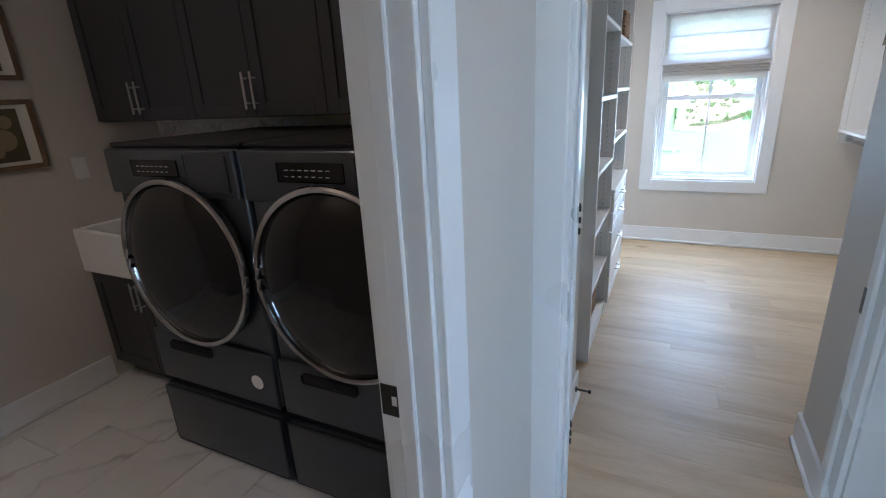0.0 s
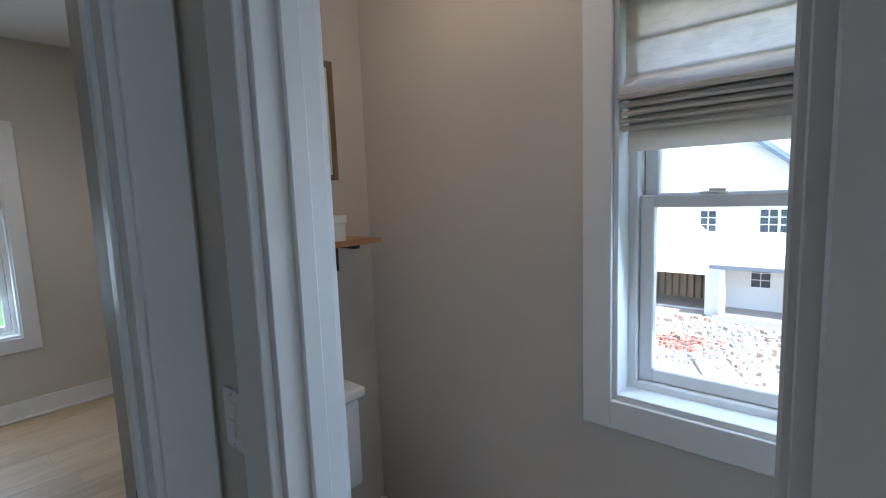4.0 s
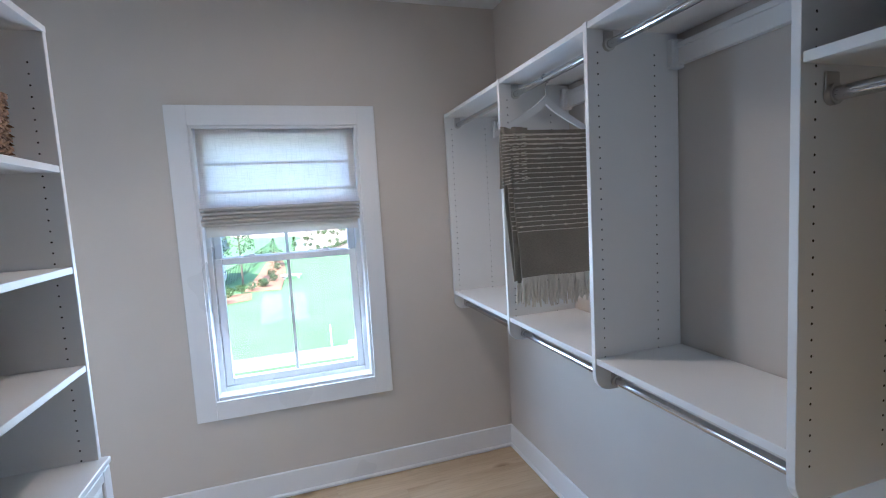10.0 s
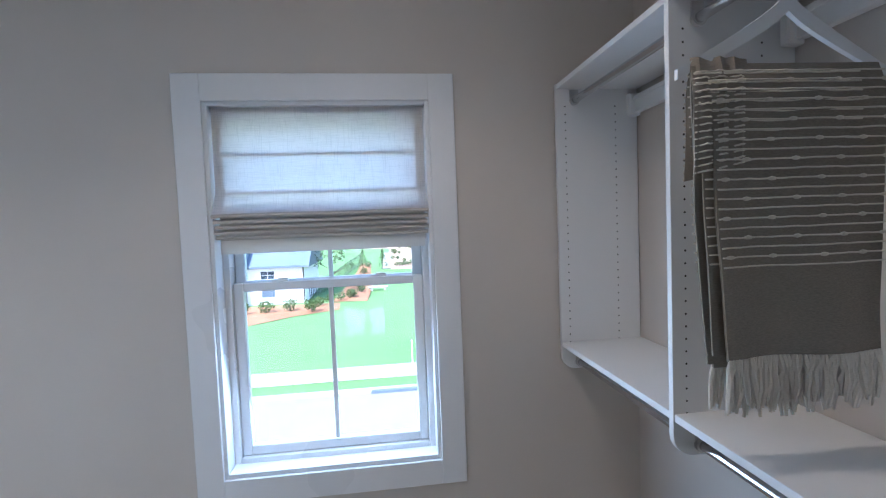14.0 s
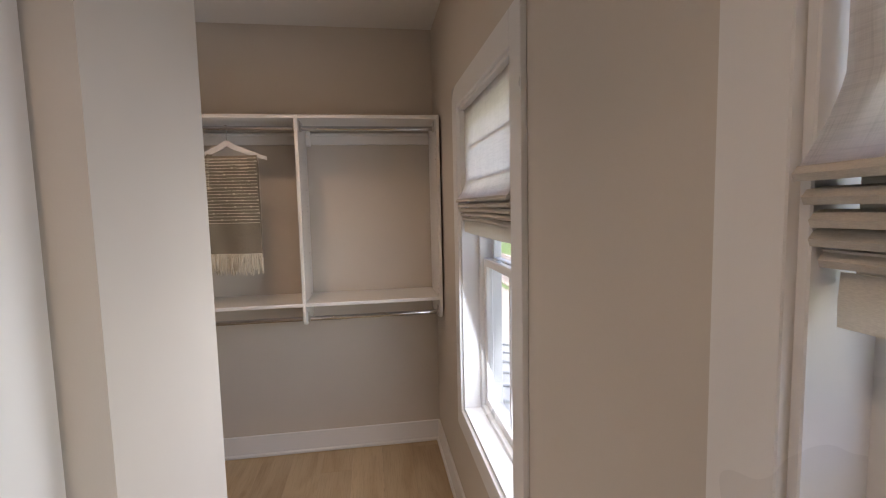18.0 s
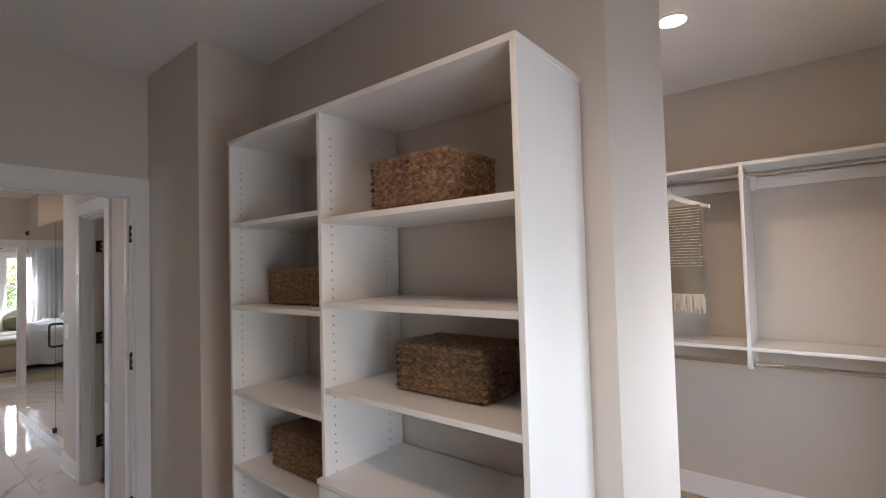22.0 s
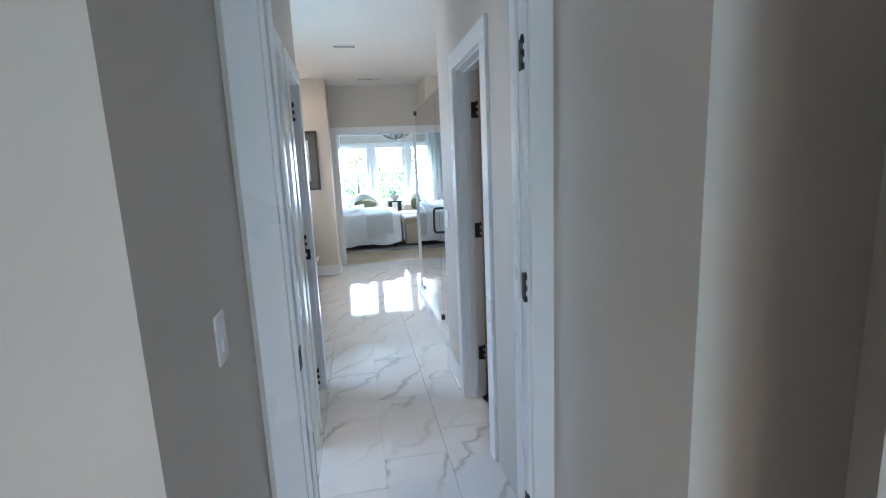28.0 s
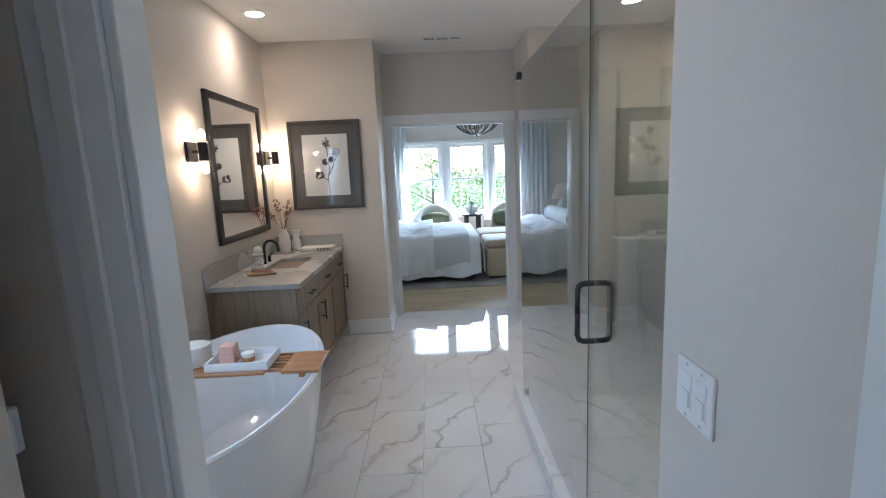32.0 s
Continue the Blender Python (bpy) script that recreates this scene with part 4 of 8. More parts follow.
for x, y, z, lx, ly, h, rot, lab in (
    (-0.225, 2.48, 1.757, 0.32, 0.25, 0.155, 90, "brown braided seagrass box on the top shelf"),
    (-0.345, 2.47, 1.160, 0.365, 0.24, 0.165, 90, "brown braided seagrass box on the wide shelf"),
    (-0.325, 1.735, 1.428, 0.43, 0.24, 0.155, 90, "small brown braided seagrass box on a narrow shelf"),
    (-0.31, 1.765, 0.742, 0.41, 0.24, 0.165, 91, "brown braided seagrass box on a low shelf"),
    (-0.27, 1.74, 0.105, 0.41, 0.27, 0.17, 90, "brown braided seagrass box on the bottom shelf"),
    (1.60, 1.385, 1.817, 0.42, 0.27, 0.185, -90, "golden brown seagrass box above the garment bags"),
):
    basket(pose(x, y, z, 0, 0, rot), lx, ly, h, lab)


def hanger(at, span=0.43, material=None, label="white wooden clothes hanger on a chrome rod", fall=0.085):
    """Local x across, hook at the origin's top where the rod runs along y."""
    o = thing("clothes_hanger", label, "hanger", at=at)
    m = material or PLASTIC
    for s in (-1, 1):
        bm = bmesh.new()
        pts, n = [], 9
        for i in range(n):
            f = i / (n - 1)
            pts.append((s * f * span / 2, 0.012 * f * f, -0.075 - fall * f ** 0.8 - 0.006 * f))
        prev = None
        for i, (x, y, z) in enumerate(pts):
            f = i / (n - 1)
            hh, tt = 0.022 - 0.010 * f, 0.0055
            ring = [bm.verts.new((x, y - tt, z - hh)), bm.verts.new((x, y + tt, z - hh)), bm.verts.new((x, y + tt, z + hh * 0.6)), bm.verts.new((x, y - tt, z + hh * 0.6))]
            if prev:
                for k in range(4):
                    bm.faces.new((prev[k], prev[(k + 1) % 4], ring[(k + 1) % 4], ring[k]))
            prev = ring
        bm.faces.new(prev)
        part("arm", bm, m, o, smooth=True)
    hook = [(0, 0, -0.065), (0, 0, -0.035)] + [(0.017 * math.cos(a) , 0, 0.0 + 0.017 * math.sin(a)) for a in [radians(k) for k in (-75, -40, 0, 40, 80, 120, 160, 195)]]
    part("hook", tube(bmesh.new(), hook, 0.0021, 7), CHROME, o, "chrome wire hook", smooth=True)
    return o


THROW_DARK = cloth("throw_grey", (0.26, 0.225, 0.18), 500, spread=0.25)
THROW_LIGHT = cloth("throw_cream", (0.70, 0.64, 0.54), 400, spread=0.1)


def throw(at, w, drop, label, top=-0.150):
    """A folded throw over a hanger's bar: striped cloth with a plain band and a tasselled hem. Local x across."""
    o = thing("striped_throw", label, "throw blanket", group="striped throws", at=at)

    def f(u, v):
        s = (v - 0.5) * 2
        z = top - abs(s) * (drop if s > 0 else drop * 0.96)
        fold = 0.010 * math.sin(u * 9 + 1.5 * s) * abs(s)
        y = (0.016 if s > 0 else -0.016) * min(1, abs(s) * 12) + fold + 0.006 * noise.noise((u * 3, z * 4, 2))
        return ((u - 0.5) * w * (1 - 0.08 * abs(s)) + 0.016 * abs(s) + 0.004 * noise.noise((z * 7, u, 5)), y, z)

    def under(u, v):
        p = f(u * 0.92, v)
        return (p[0] - 0.022 + 0.006 * math.sin(7 * v), p[1] * 0.45 + 0.004 * math.sin(9 * v), p[2] - 0.004 + 0.03 * abs(v - 0.5))

    def loose(u, v):
        p = f(u * 0.3, 0.5 + (v - 0.5) * 0.36)
        s = abs(v - 0.5) * 2
        return (p[0] - 0.020 - 0.022 * s, p[1] * 0.75 + 0.005 * math.sin(20 * u + 3 * v), p[2] - 0.006 + 0.020 * s * u)

    def stripes(bm, g, rows, first, last, knots):
        for face in (1, -1):
            for r in range(rows):
                v = 0.5 + face * (first + (last - first) * r / (rows - 1)) / 2
                pts = []
                for i in range(17):
                    q = Vector(g(i / 16, v))
                    q.y += face * 0.0058
                    q.z += 0.0016 * noise.noise((i * 0.8, r * 3.1, 1))
                    pts.append(q)
                tube(bm, pts, 0.0018, 4)
                if knots and r % 2 == 1:
                    for k in range(4):
                        q = Vector(g((0.05 + 0.27 * k + 0.13 * (r % 4 == 1)) % 1, v))
                        ball(bm, (q.x, q.y + face * 0.005, q.z), 0.010, 0.004, 0.0042, 6, 4)
        return bm

    part("cloth", sheet(grid(bmesh.new(), 28, 70, f), 0.006), THROW_DARK, o, "charcoal woven cotton", smooth=True)
    second = part("under_fold", sheet(grid(bmesh.new(), 16, 40, under), 0.004), THROW_DARK, o, "second folded layer", smooth=True)
    third = part("loose_fold", sheet(grid(bmesh.new(), 8, 24, loose), 0.004), THROW_DARK, o, "short loose folded corner", smooth=True)
    part("stripes", stripes(bmesh.new(), f, 21, 0.03, 0.68, True), THROW_LIGHT, o, "raised cream stripes with knots", smooth=True)
    part("stripes", stripes(bmesh.new(), under, 21, 0.03, 0.68, False), THROW_LIGHT, second, "raised cream stripes", smooth=True)
    part("stripes", stripes(bmesh.new(), loose, 16, 0.05, 0.98, False), THROW_LIGHT, third, "raised cream stripes", smooth=True)
    bm = bmesh.new()
    rng = random.Random(3)
    for face in (1, 0):
        for i in range(46):
            p = Vector(f((i + 0.5) / 46, face))
            a, c = rng.uniform(-0.012, 0.012), rng.uniform(-0.008, 0.008)
            L = rng.uniform(0.075, 0.105)
            pts = [p + Vector((0, 0, 0.004)), p + Vector((a * 0.3, 0, -0.012)), p + Vector((a * 0.7, c * 0.4, -0.03)), p + Vector((a * 0.6, c, -0.6 * L)), p + Vector((a * 1.2, c, -L))]
            tube(bm, pts, [0.0035, 0.0062, 0.0054, 0.0066, 0.003], 6)
    part("tassels", bm, THROW_LIGHT, o, "cream twisted tassels", smooth=True)
    return o


RODX = E - 0.35 + 0.075
hanger(pose(RODX, 2.845, 2.040, 0, 0, -3), fall=0.125)
throw(pose(RODX + 0.012, 2.845, 2.040, 0, 0, -3), 0.362, 0.595, "charcoal and cream striped throw with tassels on a hanger", top=-0.193)
WRX = W + 0.362 - 0.075
hanger(pose(WRX, 2.685, 2.057, 0, 0, 80))
throw(pose(WRX, 2.685, 2.057, 0, 0, 80), 0.33, 0.575, "grey and cream striped throw hung in the nook")

CANVAS = cloth("canvas", (0.70, 0.51, 0.30), 450, spread=0.06)


def garment_bag(at, w, length, depth, label, seed):
    """A cotton garment bag on a hanger: sloped shoulders, seams and soft folds. Local x across."""
    o = thing("garment_bag", label, "garment bag", group="garment bags", at=at)

    def half(v):
        # width profile from the neck down
        return w / 2 * (0.15 + 0.85 * math.sin(min(1.0, v / 0.23) * math.pi / 2) ** 0.8)

    def f(u, v):
        a = 2 * math.pi * u
        hx = half(v)
        dd = depth / 2 * (0.35 + 0.65 * min(1, v / 0.25)) * (0.9 + 0.25 * v)
        shoulder = 0.10 * (abs(math.cos(a)) ** 1.6) * max(0, 1 - v / 0.2)
        fold = 0.15 * depth * math.sin(6 * a + seed) * min(1, v * 2) + 0.15 * depth * noise.noise((math.cos(a) * 2 + seed, math.sin(a) * 2, v * 5))
        x = hx * math.copysign(abs(math.cos(a)) ** 0.75, math.cos(a))
        y = (dd + fold) * math.copysign(abs(math.sin(a)) ** 0.7, math.sin(a))
        return (x, y, -0.085 - shoulder * 0.6 - v * length)

    bm = grid(bmesh.new(), 48, 36, f)
    bmesh.ops.remove_doubles(bm, verts=bm.verts[:], dist=0.0008)
    bmesh.ops.holes_fill(bm, edges=[e for e in bm.edges if e.is_boundary and e.verts[0].co.z > -0.3], sides=0)
    part("bag", bm, CANVAS, o, "natural canvas with soft folds", smooth=True)
    part("collar", cyl(bmesh.new(), (0, 0, -0.105), (0, 0, -0.086), 0.022, 12, 0.010), CANVAS, o, smooth=True)
    hook = [(0, 0, -0.08), (0, 0, -0.035)] + [(0.018 * math.cos(a), 0, 0.018 * math.sin(a)) for a in [radians(k) for k in (-75, -40, 0, 40, 80, 120, 160, 195)]]
    part("hook", tube(bmesh.new(), hook, 0.0025, 7), CHROME, o, "chrome hanger hook", smooth=True)
    return o


garment_bag(pose(RODX, 1.425, 1.738, 0, 0, 5), 0.61, 0.94, 0.11, "tan canvas garment bag on a chrome rod", 1)
garment_bag(pose(RODX, 1.452, 1.738, 0, 0, -22), 0.40, 0.96, 0.06, "tan canvas garment bag hung beside another", 4)


def switch_plate(at, gangs, label):
    """A wall plate with paddle switches. Local x across, y = 0 on the wall, -y into the room."""
    o = thing("light_switch", label, "light switch", at=at)
    w = 0.070 if gangs == 1 else 0.116
    part("plate", one(-w / 2, w / 2, -0.006, 0, -0.057, 0.057, 0.003, 2), PLASTIC, o)
    for i in range(gangs):
        x = (i - (gangs - 1) / 2) * 0.046
        part("rocker", boxes((x - 0.017, x + 0.017, -0.0075, -0.005, -0.034, 0.034), (x - 0.013, x + 0.013, -0.0105, -0.007, -0.030, 0.002), bevel=0.0012), PLASTIC, o)
        for z in (-0.048, 0.048):
            part("screw", cyl(bmesh.new(), (x, -0.0068, z), (x, -0.0055, z), 0.0032, 8), NICKEL, o)
    return o


switch_plate(pose(PE, 0.715, 1.125, 0, 0, -90), 1, "white single light switch on the passage wall")
switch_plate(pose(VE, 0.197, 1.135, 0, 0, -90), 1, "white single light switch beside the toilet doorway")
switch_plate(pose(VW, -1.395, 1.122, 0, 0, 90), 2, "white double light switch beside the shower")

bm = tube(bmesh.new(), [(PW + 0.015, 1.0, 0.085), (PW + 0.075, 1.0, 0.085)], 0.005, 8)
cyl(bm, (PW + 0.015, 1.0, 0.085), (PW + 0.022, 1.0, 0.085), 0.012, 12)
ds = thing("door_stop", "black spring door stop on the baseboard", "door stop")
part("rod", bm, BLACK, ds, smooth=True)
part("bumper", cyl(bmesh.new(), (PW + 0.075, 1.0, 0.085), (PW + 0.087, 1.0, 0.085), 0.009, 12), SHADOWGAP, ds, smooth=True)

BULB = glowing("lamp_glow", (1.0, 0.82, 0.62), 14.0)


def downlight(x, y, power, label="white recessed ceiling downlight, switched on, some added as fill", color=(1.0, 0.81, 0.62)):
    o = thing("recessed_downlight", label, "ceiling light", group="recessed downlights", at=pose(x, y, H))
    part("trim_ring", lathe(bmesh.new(), [(0.060, -0.001), (0.062, -0.006), (0.090, -0.005), (0.094, 0.0)], 28), TRIM, o, smooth=True)
    part("lens", lathe(bmesh.new(), [(0.0, -0.0035), (0.061, -0.0035)], 24), BULB, o, "glowing frosted lens")
    l = new("downlight_lamp", bpy.data.lights.new("downlight_lamp", "SPOT"))
    l.data.energy, l.data.color, l.data.spot_size, l.data.spot_blend, l.data.shadow_soft_size = power, color, radians(125), 0.6, 0.055
    l.matrix_basis = look((x, y, H - 0.012), (x, y, 0))
    return o


downlight(0.68, 2.93, 5.0)
downlight(-1.53, 2.91, 5.2)


def ceiling_vent(x, y, w, d, label, slots=3):
    o = thing("ceiling_vent", label, "air vent", at=pose(x, y, H))
    part("frame", boxes((-w / 2, w / 2, -d / 2, -d / 2 + 0.02, -0.006, 0), (-w / 2, w / 2, d / 2 - 0.02, d / 2, -0.006, 0), (-w / 2, -w / 2 + 0.02, -d / 2, d / 2, -0.006, 0), (w / 2 - 0.02, w / 2, -d / 2, d / 2, -0.006, 0), bevel=0.002), TRIM, o)
    # black sheet on the ceiling paints the duct's shade between the slats
    part("backing", one(-w / 2 + 0.02, w / 2 - 0.02, -d / 2 + 0.02, d / 2 - 0.02, -0.0015, 0), SHADOWGAP, o)
    n = int((d - 0.04) / 0.014)
    for i in range(n):
        y0 = -d / 2 + 0.024 + i * 0.014
        part("slat", boxes((-w / 2 + 0.02, w / 2 - 0.02, y0, y0 + 0.003, -0.004, -0.003)), TRIM, o)
    for k in range(1, slots):
        x0 = -w / 2 + w * k / slots
        part("rib", boxes((x0 - 0.012, x0 + 0.012, -d / 2 + 0.02, d / 2 - 0.02, -0.0062, -0.003)), TRIM, o)
    return o


ceiling_vent(-0.42, 3.51, 0.30, 0.15, "white slotted air vent in the closet ceiling")

# ---- the closet's planks ----
PLANK = {}


def planks(parent, x0, x1, y0, y1, width, seed, material):
    rng = random.Random(seed)
    y = y0
    while y < y1 - 0.01:
        b = min(width, y1 - y)
        x = x0 - rng.uniform(0, 1.6)
        while x < x1:
            L = rng.choice((1.0, 1.4, 1.8, 2.2))
            a, c = max(x, x0), min(x + L, x1)
            if c - a > 0.02:
                key = (round(c - a, 3), round(b, 3), material.name)
                if key not in PLANK:
                    bm = one(0.0002, c - a - 0.0002, 0.0002, b - 0.0002, -0.013, 0.0, 0.0005)
                    p = part("plank", bm, material, parent)
                    PLANK[key] = p
                    p.matrix_basis = pose(a, y, 0)
                else:
                    twin(PLANK[key], parent, pose(a, y, 0), "plank")
            x += L
        y += width


planks(floor_closet, PW - 0.02, PE + 0.02, DW1 + 0.005, CS - 0.06, 0.19, 5, OAK)
planks(floor_closet, W, E, CS - 0.06, N, 0.19, 5, OAK)

# ---- toilet room ----
def toilet(at):
    o = thing("toilet", "white ceramic two-piece toilet with closed lid", "toilet", at=at)
    part("tank", one(-0.215, 0.215, -0.20, -0.012, 0.40, 0.765, 0.03, 3), CERAMIC, o, smooth=True)
    part("tank_lid", one(-0.228, 0.228, -0.213, -0.006, 0.765, 0.808, 0.012, 3), CERAMIC, o, smooth=True)
    bm = bmesh.new()
    prof = [(0.0, 0.0, 0.13, 0.26), (0.05, 0.0, 0.12, 0.25), (0.2, 0.0, 0.12, 0.23), (0.3, -0.02, 0.165, 0.25), (0.385, -0.03, 0.185, 0.265), (0.40, -0.03, 0.18, 0.26)]
    rings = []
    for z, dy, rx, ry in prof:
        rings.append([bm.verts.new((rx * math.cos(a), -0.43 + dy + ry * math.sin(a), z)) for a in [2 * math.pi * k / 28 for k in range(28)]])
    for a, b in zip(rings, rings[1:]):
        for k in range(28):
            bm.faces.new((a[k], a[(k + 1) % 28], b[(k + 1) % 28], b[k]))
    bm.faces.new(rings[0]), bm.faces.new(rings[-1])
    part("bowl", bm, CERAMIC, o, smooth=True)
    part("neck", one(-0.11, 0.11, -0.26, -0.03, 0.0, 0.40, 0.02, 2), CERAMIC, o, smooth=True)
    for nm, z0, z1, k in (("seat", 0.402, 0.417, 1.0), ("lid", 0.419, 0.437, 0.985)):
        bm = bmesh.new()
        pts = [(0.188 * k * math.cos(a), -0.455 + 0.255 * k * math.sin(a) * (1 if math.sin(a) < 0 else 0.82)) for a in [2 * math.pi * i / 32 for i in range(32)]]
        slab(bm, pts, z0, z1)
        bmesh.ops.bevel(bm, geom=[e for e in bm.edges if abs(e.verts[0].co.z - e.verts[1].co.z) < 1e-6], offset=0.005, segments=2, affect="EDGES")
        part(nm, bm, CERAMIC, o, smooth=True)
    part("flush_lever", boxes((-0.20, -0.13, -0.222, -0.208, 0.68, 0.694), bevel=0.004), CHROME, o)
    return o


WCN = CS - 0.115
toilet(pose(1.315, WCN, 0))
SHELFWOOD = wooden("shelf_oak", (0.50, 0.27, 0.13), (0.33, 0.16, 0.07), 0.5, "x")
sh = thing("wall_shelf", "small wooden shelf on black iron brackets", "shelf")
part("board", one(1.02, 1.68, WCN - 0.19, WCN - 0.001, 1.348, 1.368, 0.003), SHELFWOOD, sh)
for x in (1.13, 1.59):
    part("bracket", boxes((x - 0.013, x + 0.013, WCN - 0.008, WCN, 1.23, 1.348), (x - 0.013, x + 0.013, WCN - 0.15, WCN - 0.008, 1.330, 1.348), bevel=0.002), BLACK, sh, "black flat iron bracket")
PAPER = painted("paper", (0.80, 0.78, 0.73), 0.7, grain=300)
bx = thing("storage_box", "white lidded box standing on the wall shelf", "box")
part("body", one(1.29, 1.53, WCN - 0.165, WCN - 0.03, 1.368, 1.435, 0.003), PAPER, bx)
part("lid", one(1.286, 1.534, WCN - 0.169, WCN - 0.026, 1.4355, 1.464, 0.003), PAPER, bx)
FRAMEWOOD = wooden("frame_wood", (0.23, 0.15, 0.09), (0.12, 0.075, 0.045), 0.45, "z")


def framed(name, at, w, h, face, mat_w, frame_w, depth, material, mat_material, label, art=None, glass=True):
    """A framed picture. Local x across, z up from the middle, y = 0 on the wall, -y into the room."""
    o = thing(name, label, "picture", at=at)
    a, b = w / 2, h / 2
    part("frame", boxes((-a, -a + frame_w, -depth, 0, -b, b), (a - frame_w, a, -depth, 0, -b, b), (-a + frame_w, a - frame_w, -depth, 0, -b, -b + frame_w), (-a + frame_w, a - frame_w, -depth, 0, b - frame_w, b), bevel=0.003), material, o)
    part("mount", one(-a + frame_w, a - frame_w, -depth * 0.55, -0.002, -b + frame_w, b - frame_w), mat_material, o)
    if mat_w > 0:
        m = frame_w + mat_w
        part("print", one(-a + m, a - m, -depth * 0.55 - 0.003, -depth * 0.55, -b + m, b - m), face, o)
    if art:
        art(o, depth * 0.55 + 0.0036)
    if glass:
        g = part("glazing", one(-a + frame_w - 0.002, a - frame_w + 0.002, -depth * 0.75, -depth * 0.72, -b + frame_w - 0.002, b - frame_w + 0.002), PANE, o)
        g.visible_shadow = False
    return o


framed("framed_print", pose(1.42, WCN, 1.83), 0.40, 0.46, PAPER, 0.0, 0.022, 0.022, FRAMEWOOD, PAPER, "pale print in a thin brown wooden frame")

# ---- laundry ----
STEEL = mat("graphite_steel", (0.105, 0.115, 0.13), 0.30, 0.85)
NAVY = painted("charcoal_cabinet", (0.036, 0.037, 0.041), 0.42, grain=120, depth=0.03, spread=0.06)
DARKGLASS = mat("dark_glass", (0.006, 0.006, 0.007), 0.04)


def ring(bm, r, t, y, n=48, sq=1.0):
    tube(bm, [(r * math.cos(a), y, r * sq * math.sin(a)) for a in [2 * math.pi * k / n for k in range(n)]], t, 8, True)
    return bm


def laundry_machine(at, label):
    """A front loader on a drawer pedestal. Local x across, front at y = 0, back at +y."""
    o = thing("washing_machine", label, "washing machine", group="laundry machines", at=at)
    w, z0 = 0.343, 0.345
    part("cabinet", one(-w, w, 0.012, 0.78, z0, 1.345, 0.02, 3), STEEL, o, smooth=True)
    part("top_plate", one(-w, w, 0.02, 0.78, 1.3455, 1.362, 0.006, 2), SHADOWGAP, o)
    part("fascia", one(-w + 0.003, w - 0.003, -0.012, 0.0115, 1.175, 1.342, 0.010, 3), STEEL, o, smooth=True)
    pn = part("control_panel", one(-0.18, 0.07, -0.016, -0.0125, 1.245, 1.305, 0.004, 2), DARKGLASS, o, "black control panel with small marks")
    GREY = mat("panel_marks", (0.45, 0.46, 0.48), 0.5)
    for i in range(7):
        part("mark", one(-0.15 + i * 0.026, -0.134 + i * 0.026, -0.0168, -0.0162, 1.281, 1.284), GREY, pn)
        part("mark", one(-0.15 + i * 0.026, -0.138 + i * 0.026, -0.0168, -0.0162, 1.262, 1.265), GREY, pn)
    part("dispenser_drawer", one(0.11, 0.31, -0.0155, -0.0125, 1.20, 1.325, 0.006, 2), STEEL, o)
    bm = ring(bmesh.new(), 0.318, 0.012, -0.034)
    for v in bm.verts:
        v.co.z += 0.915
    part("door_ring", bm, CHROME, o, "bright chrome door ring", smooth=True)
    bm = lathe(bmesh.new(), [(0.0, 0.062), (0.12, 0.060), (0.22, 0.052), (0.298, 0.034), (0.320, 0.016), (0.325, 0.0)], 48)
    for v in bm.verts:
        x, y, z = v.co
        v.co = (x, -z - 0.004, y + 0.915)
    part("door_glass", bm, DARKGLASS, o, "black bulging door glass", smooth=True)
    part("lower_panel", one(-w + 0.004, w - 0.004, -0.004, 0.0115, z0 + 0.004, 0.585, 0.012, 3), STEEL, o, smooth=True)
    # raised black slab: the recess exists only as painted shade
    part("handle_recess", one(-0.22, 0.02, -0.0075, -0.0045, 0.515, 0.555, 0.012, 3), SHADOWGAP, o)
    part("energy_sticker", cyl(bmesh.new(), (0.245, -0.0055, 0.455), (0.245, -0.0042, 0.455), 0.030, 24), PAPER, o, "round white sticker")
    p = part("pedestal", one(-w + 0.002, w - 0.002, 0.0, 0.76, 0.0, 0.318, 0.012, 2), STEEL, o, smooth=True)
    part("pedestal_drawer", one(-w + 0.006, w - 0.006, -0.014, -0.001, 0.02, 0.312, 0.012, 3), STEEL, p, smooth=True)
    # black filler block, coloured as the shade under the cabinet
    part("pedestal_gap", one(-w + 0.02, w - 0.02, 0.02, 0.75, 0.318, z0), SHADOWGAP, o)
    return o


LY = 0.075
laundry_machine(pose(-1.39, LY, 0), "graphite front-loading dryer on a drawer pedestal")
laundry_machine(pose(-0.685, LY, 0), "graphite front-loading washer on a drawer pedestal")


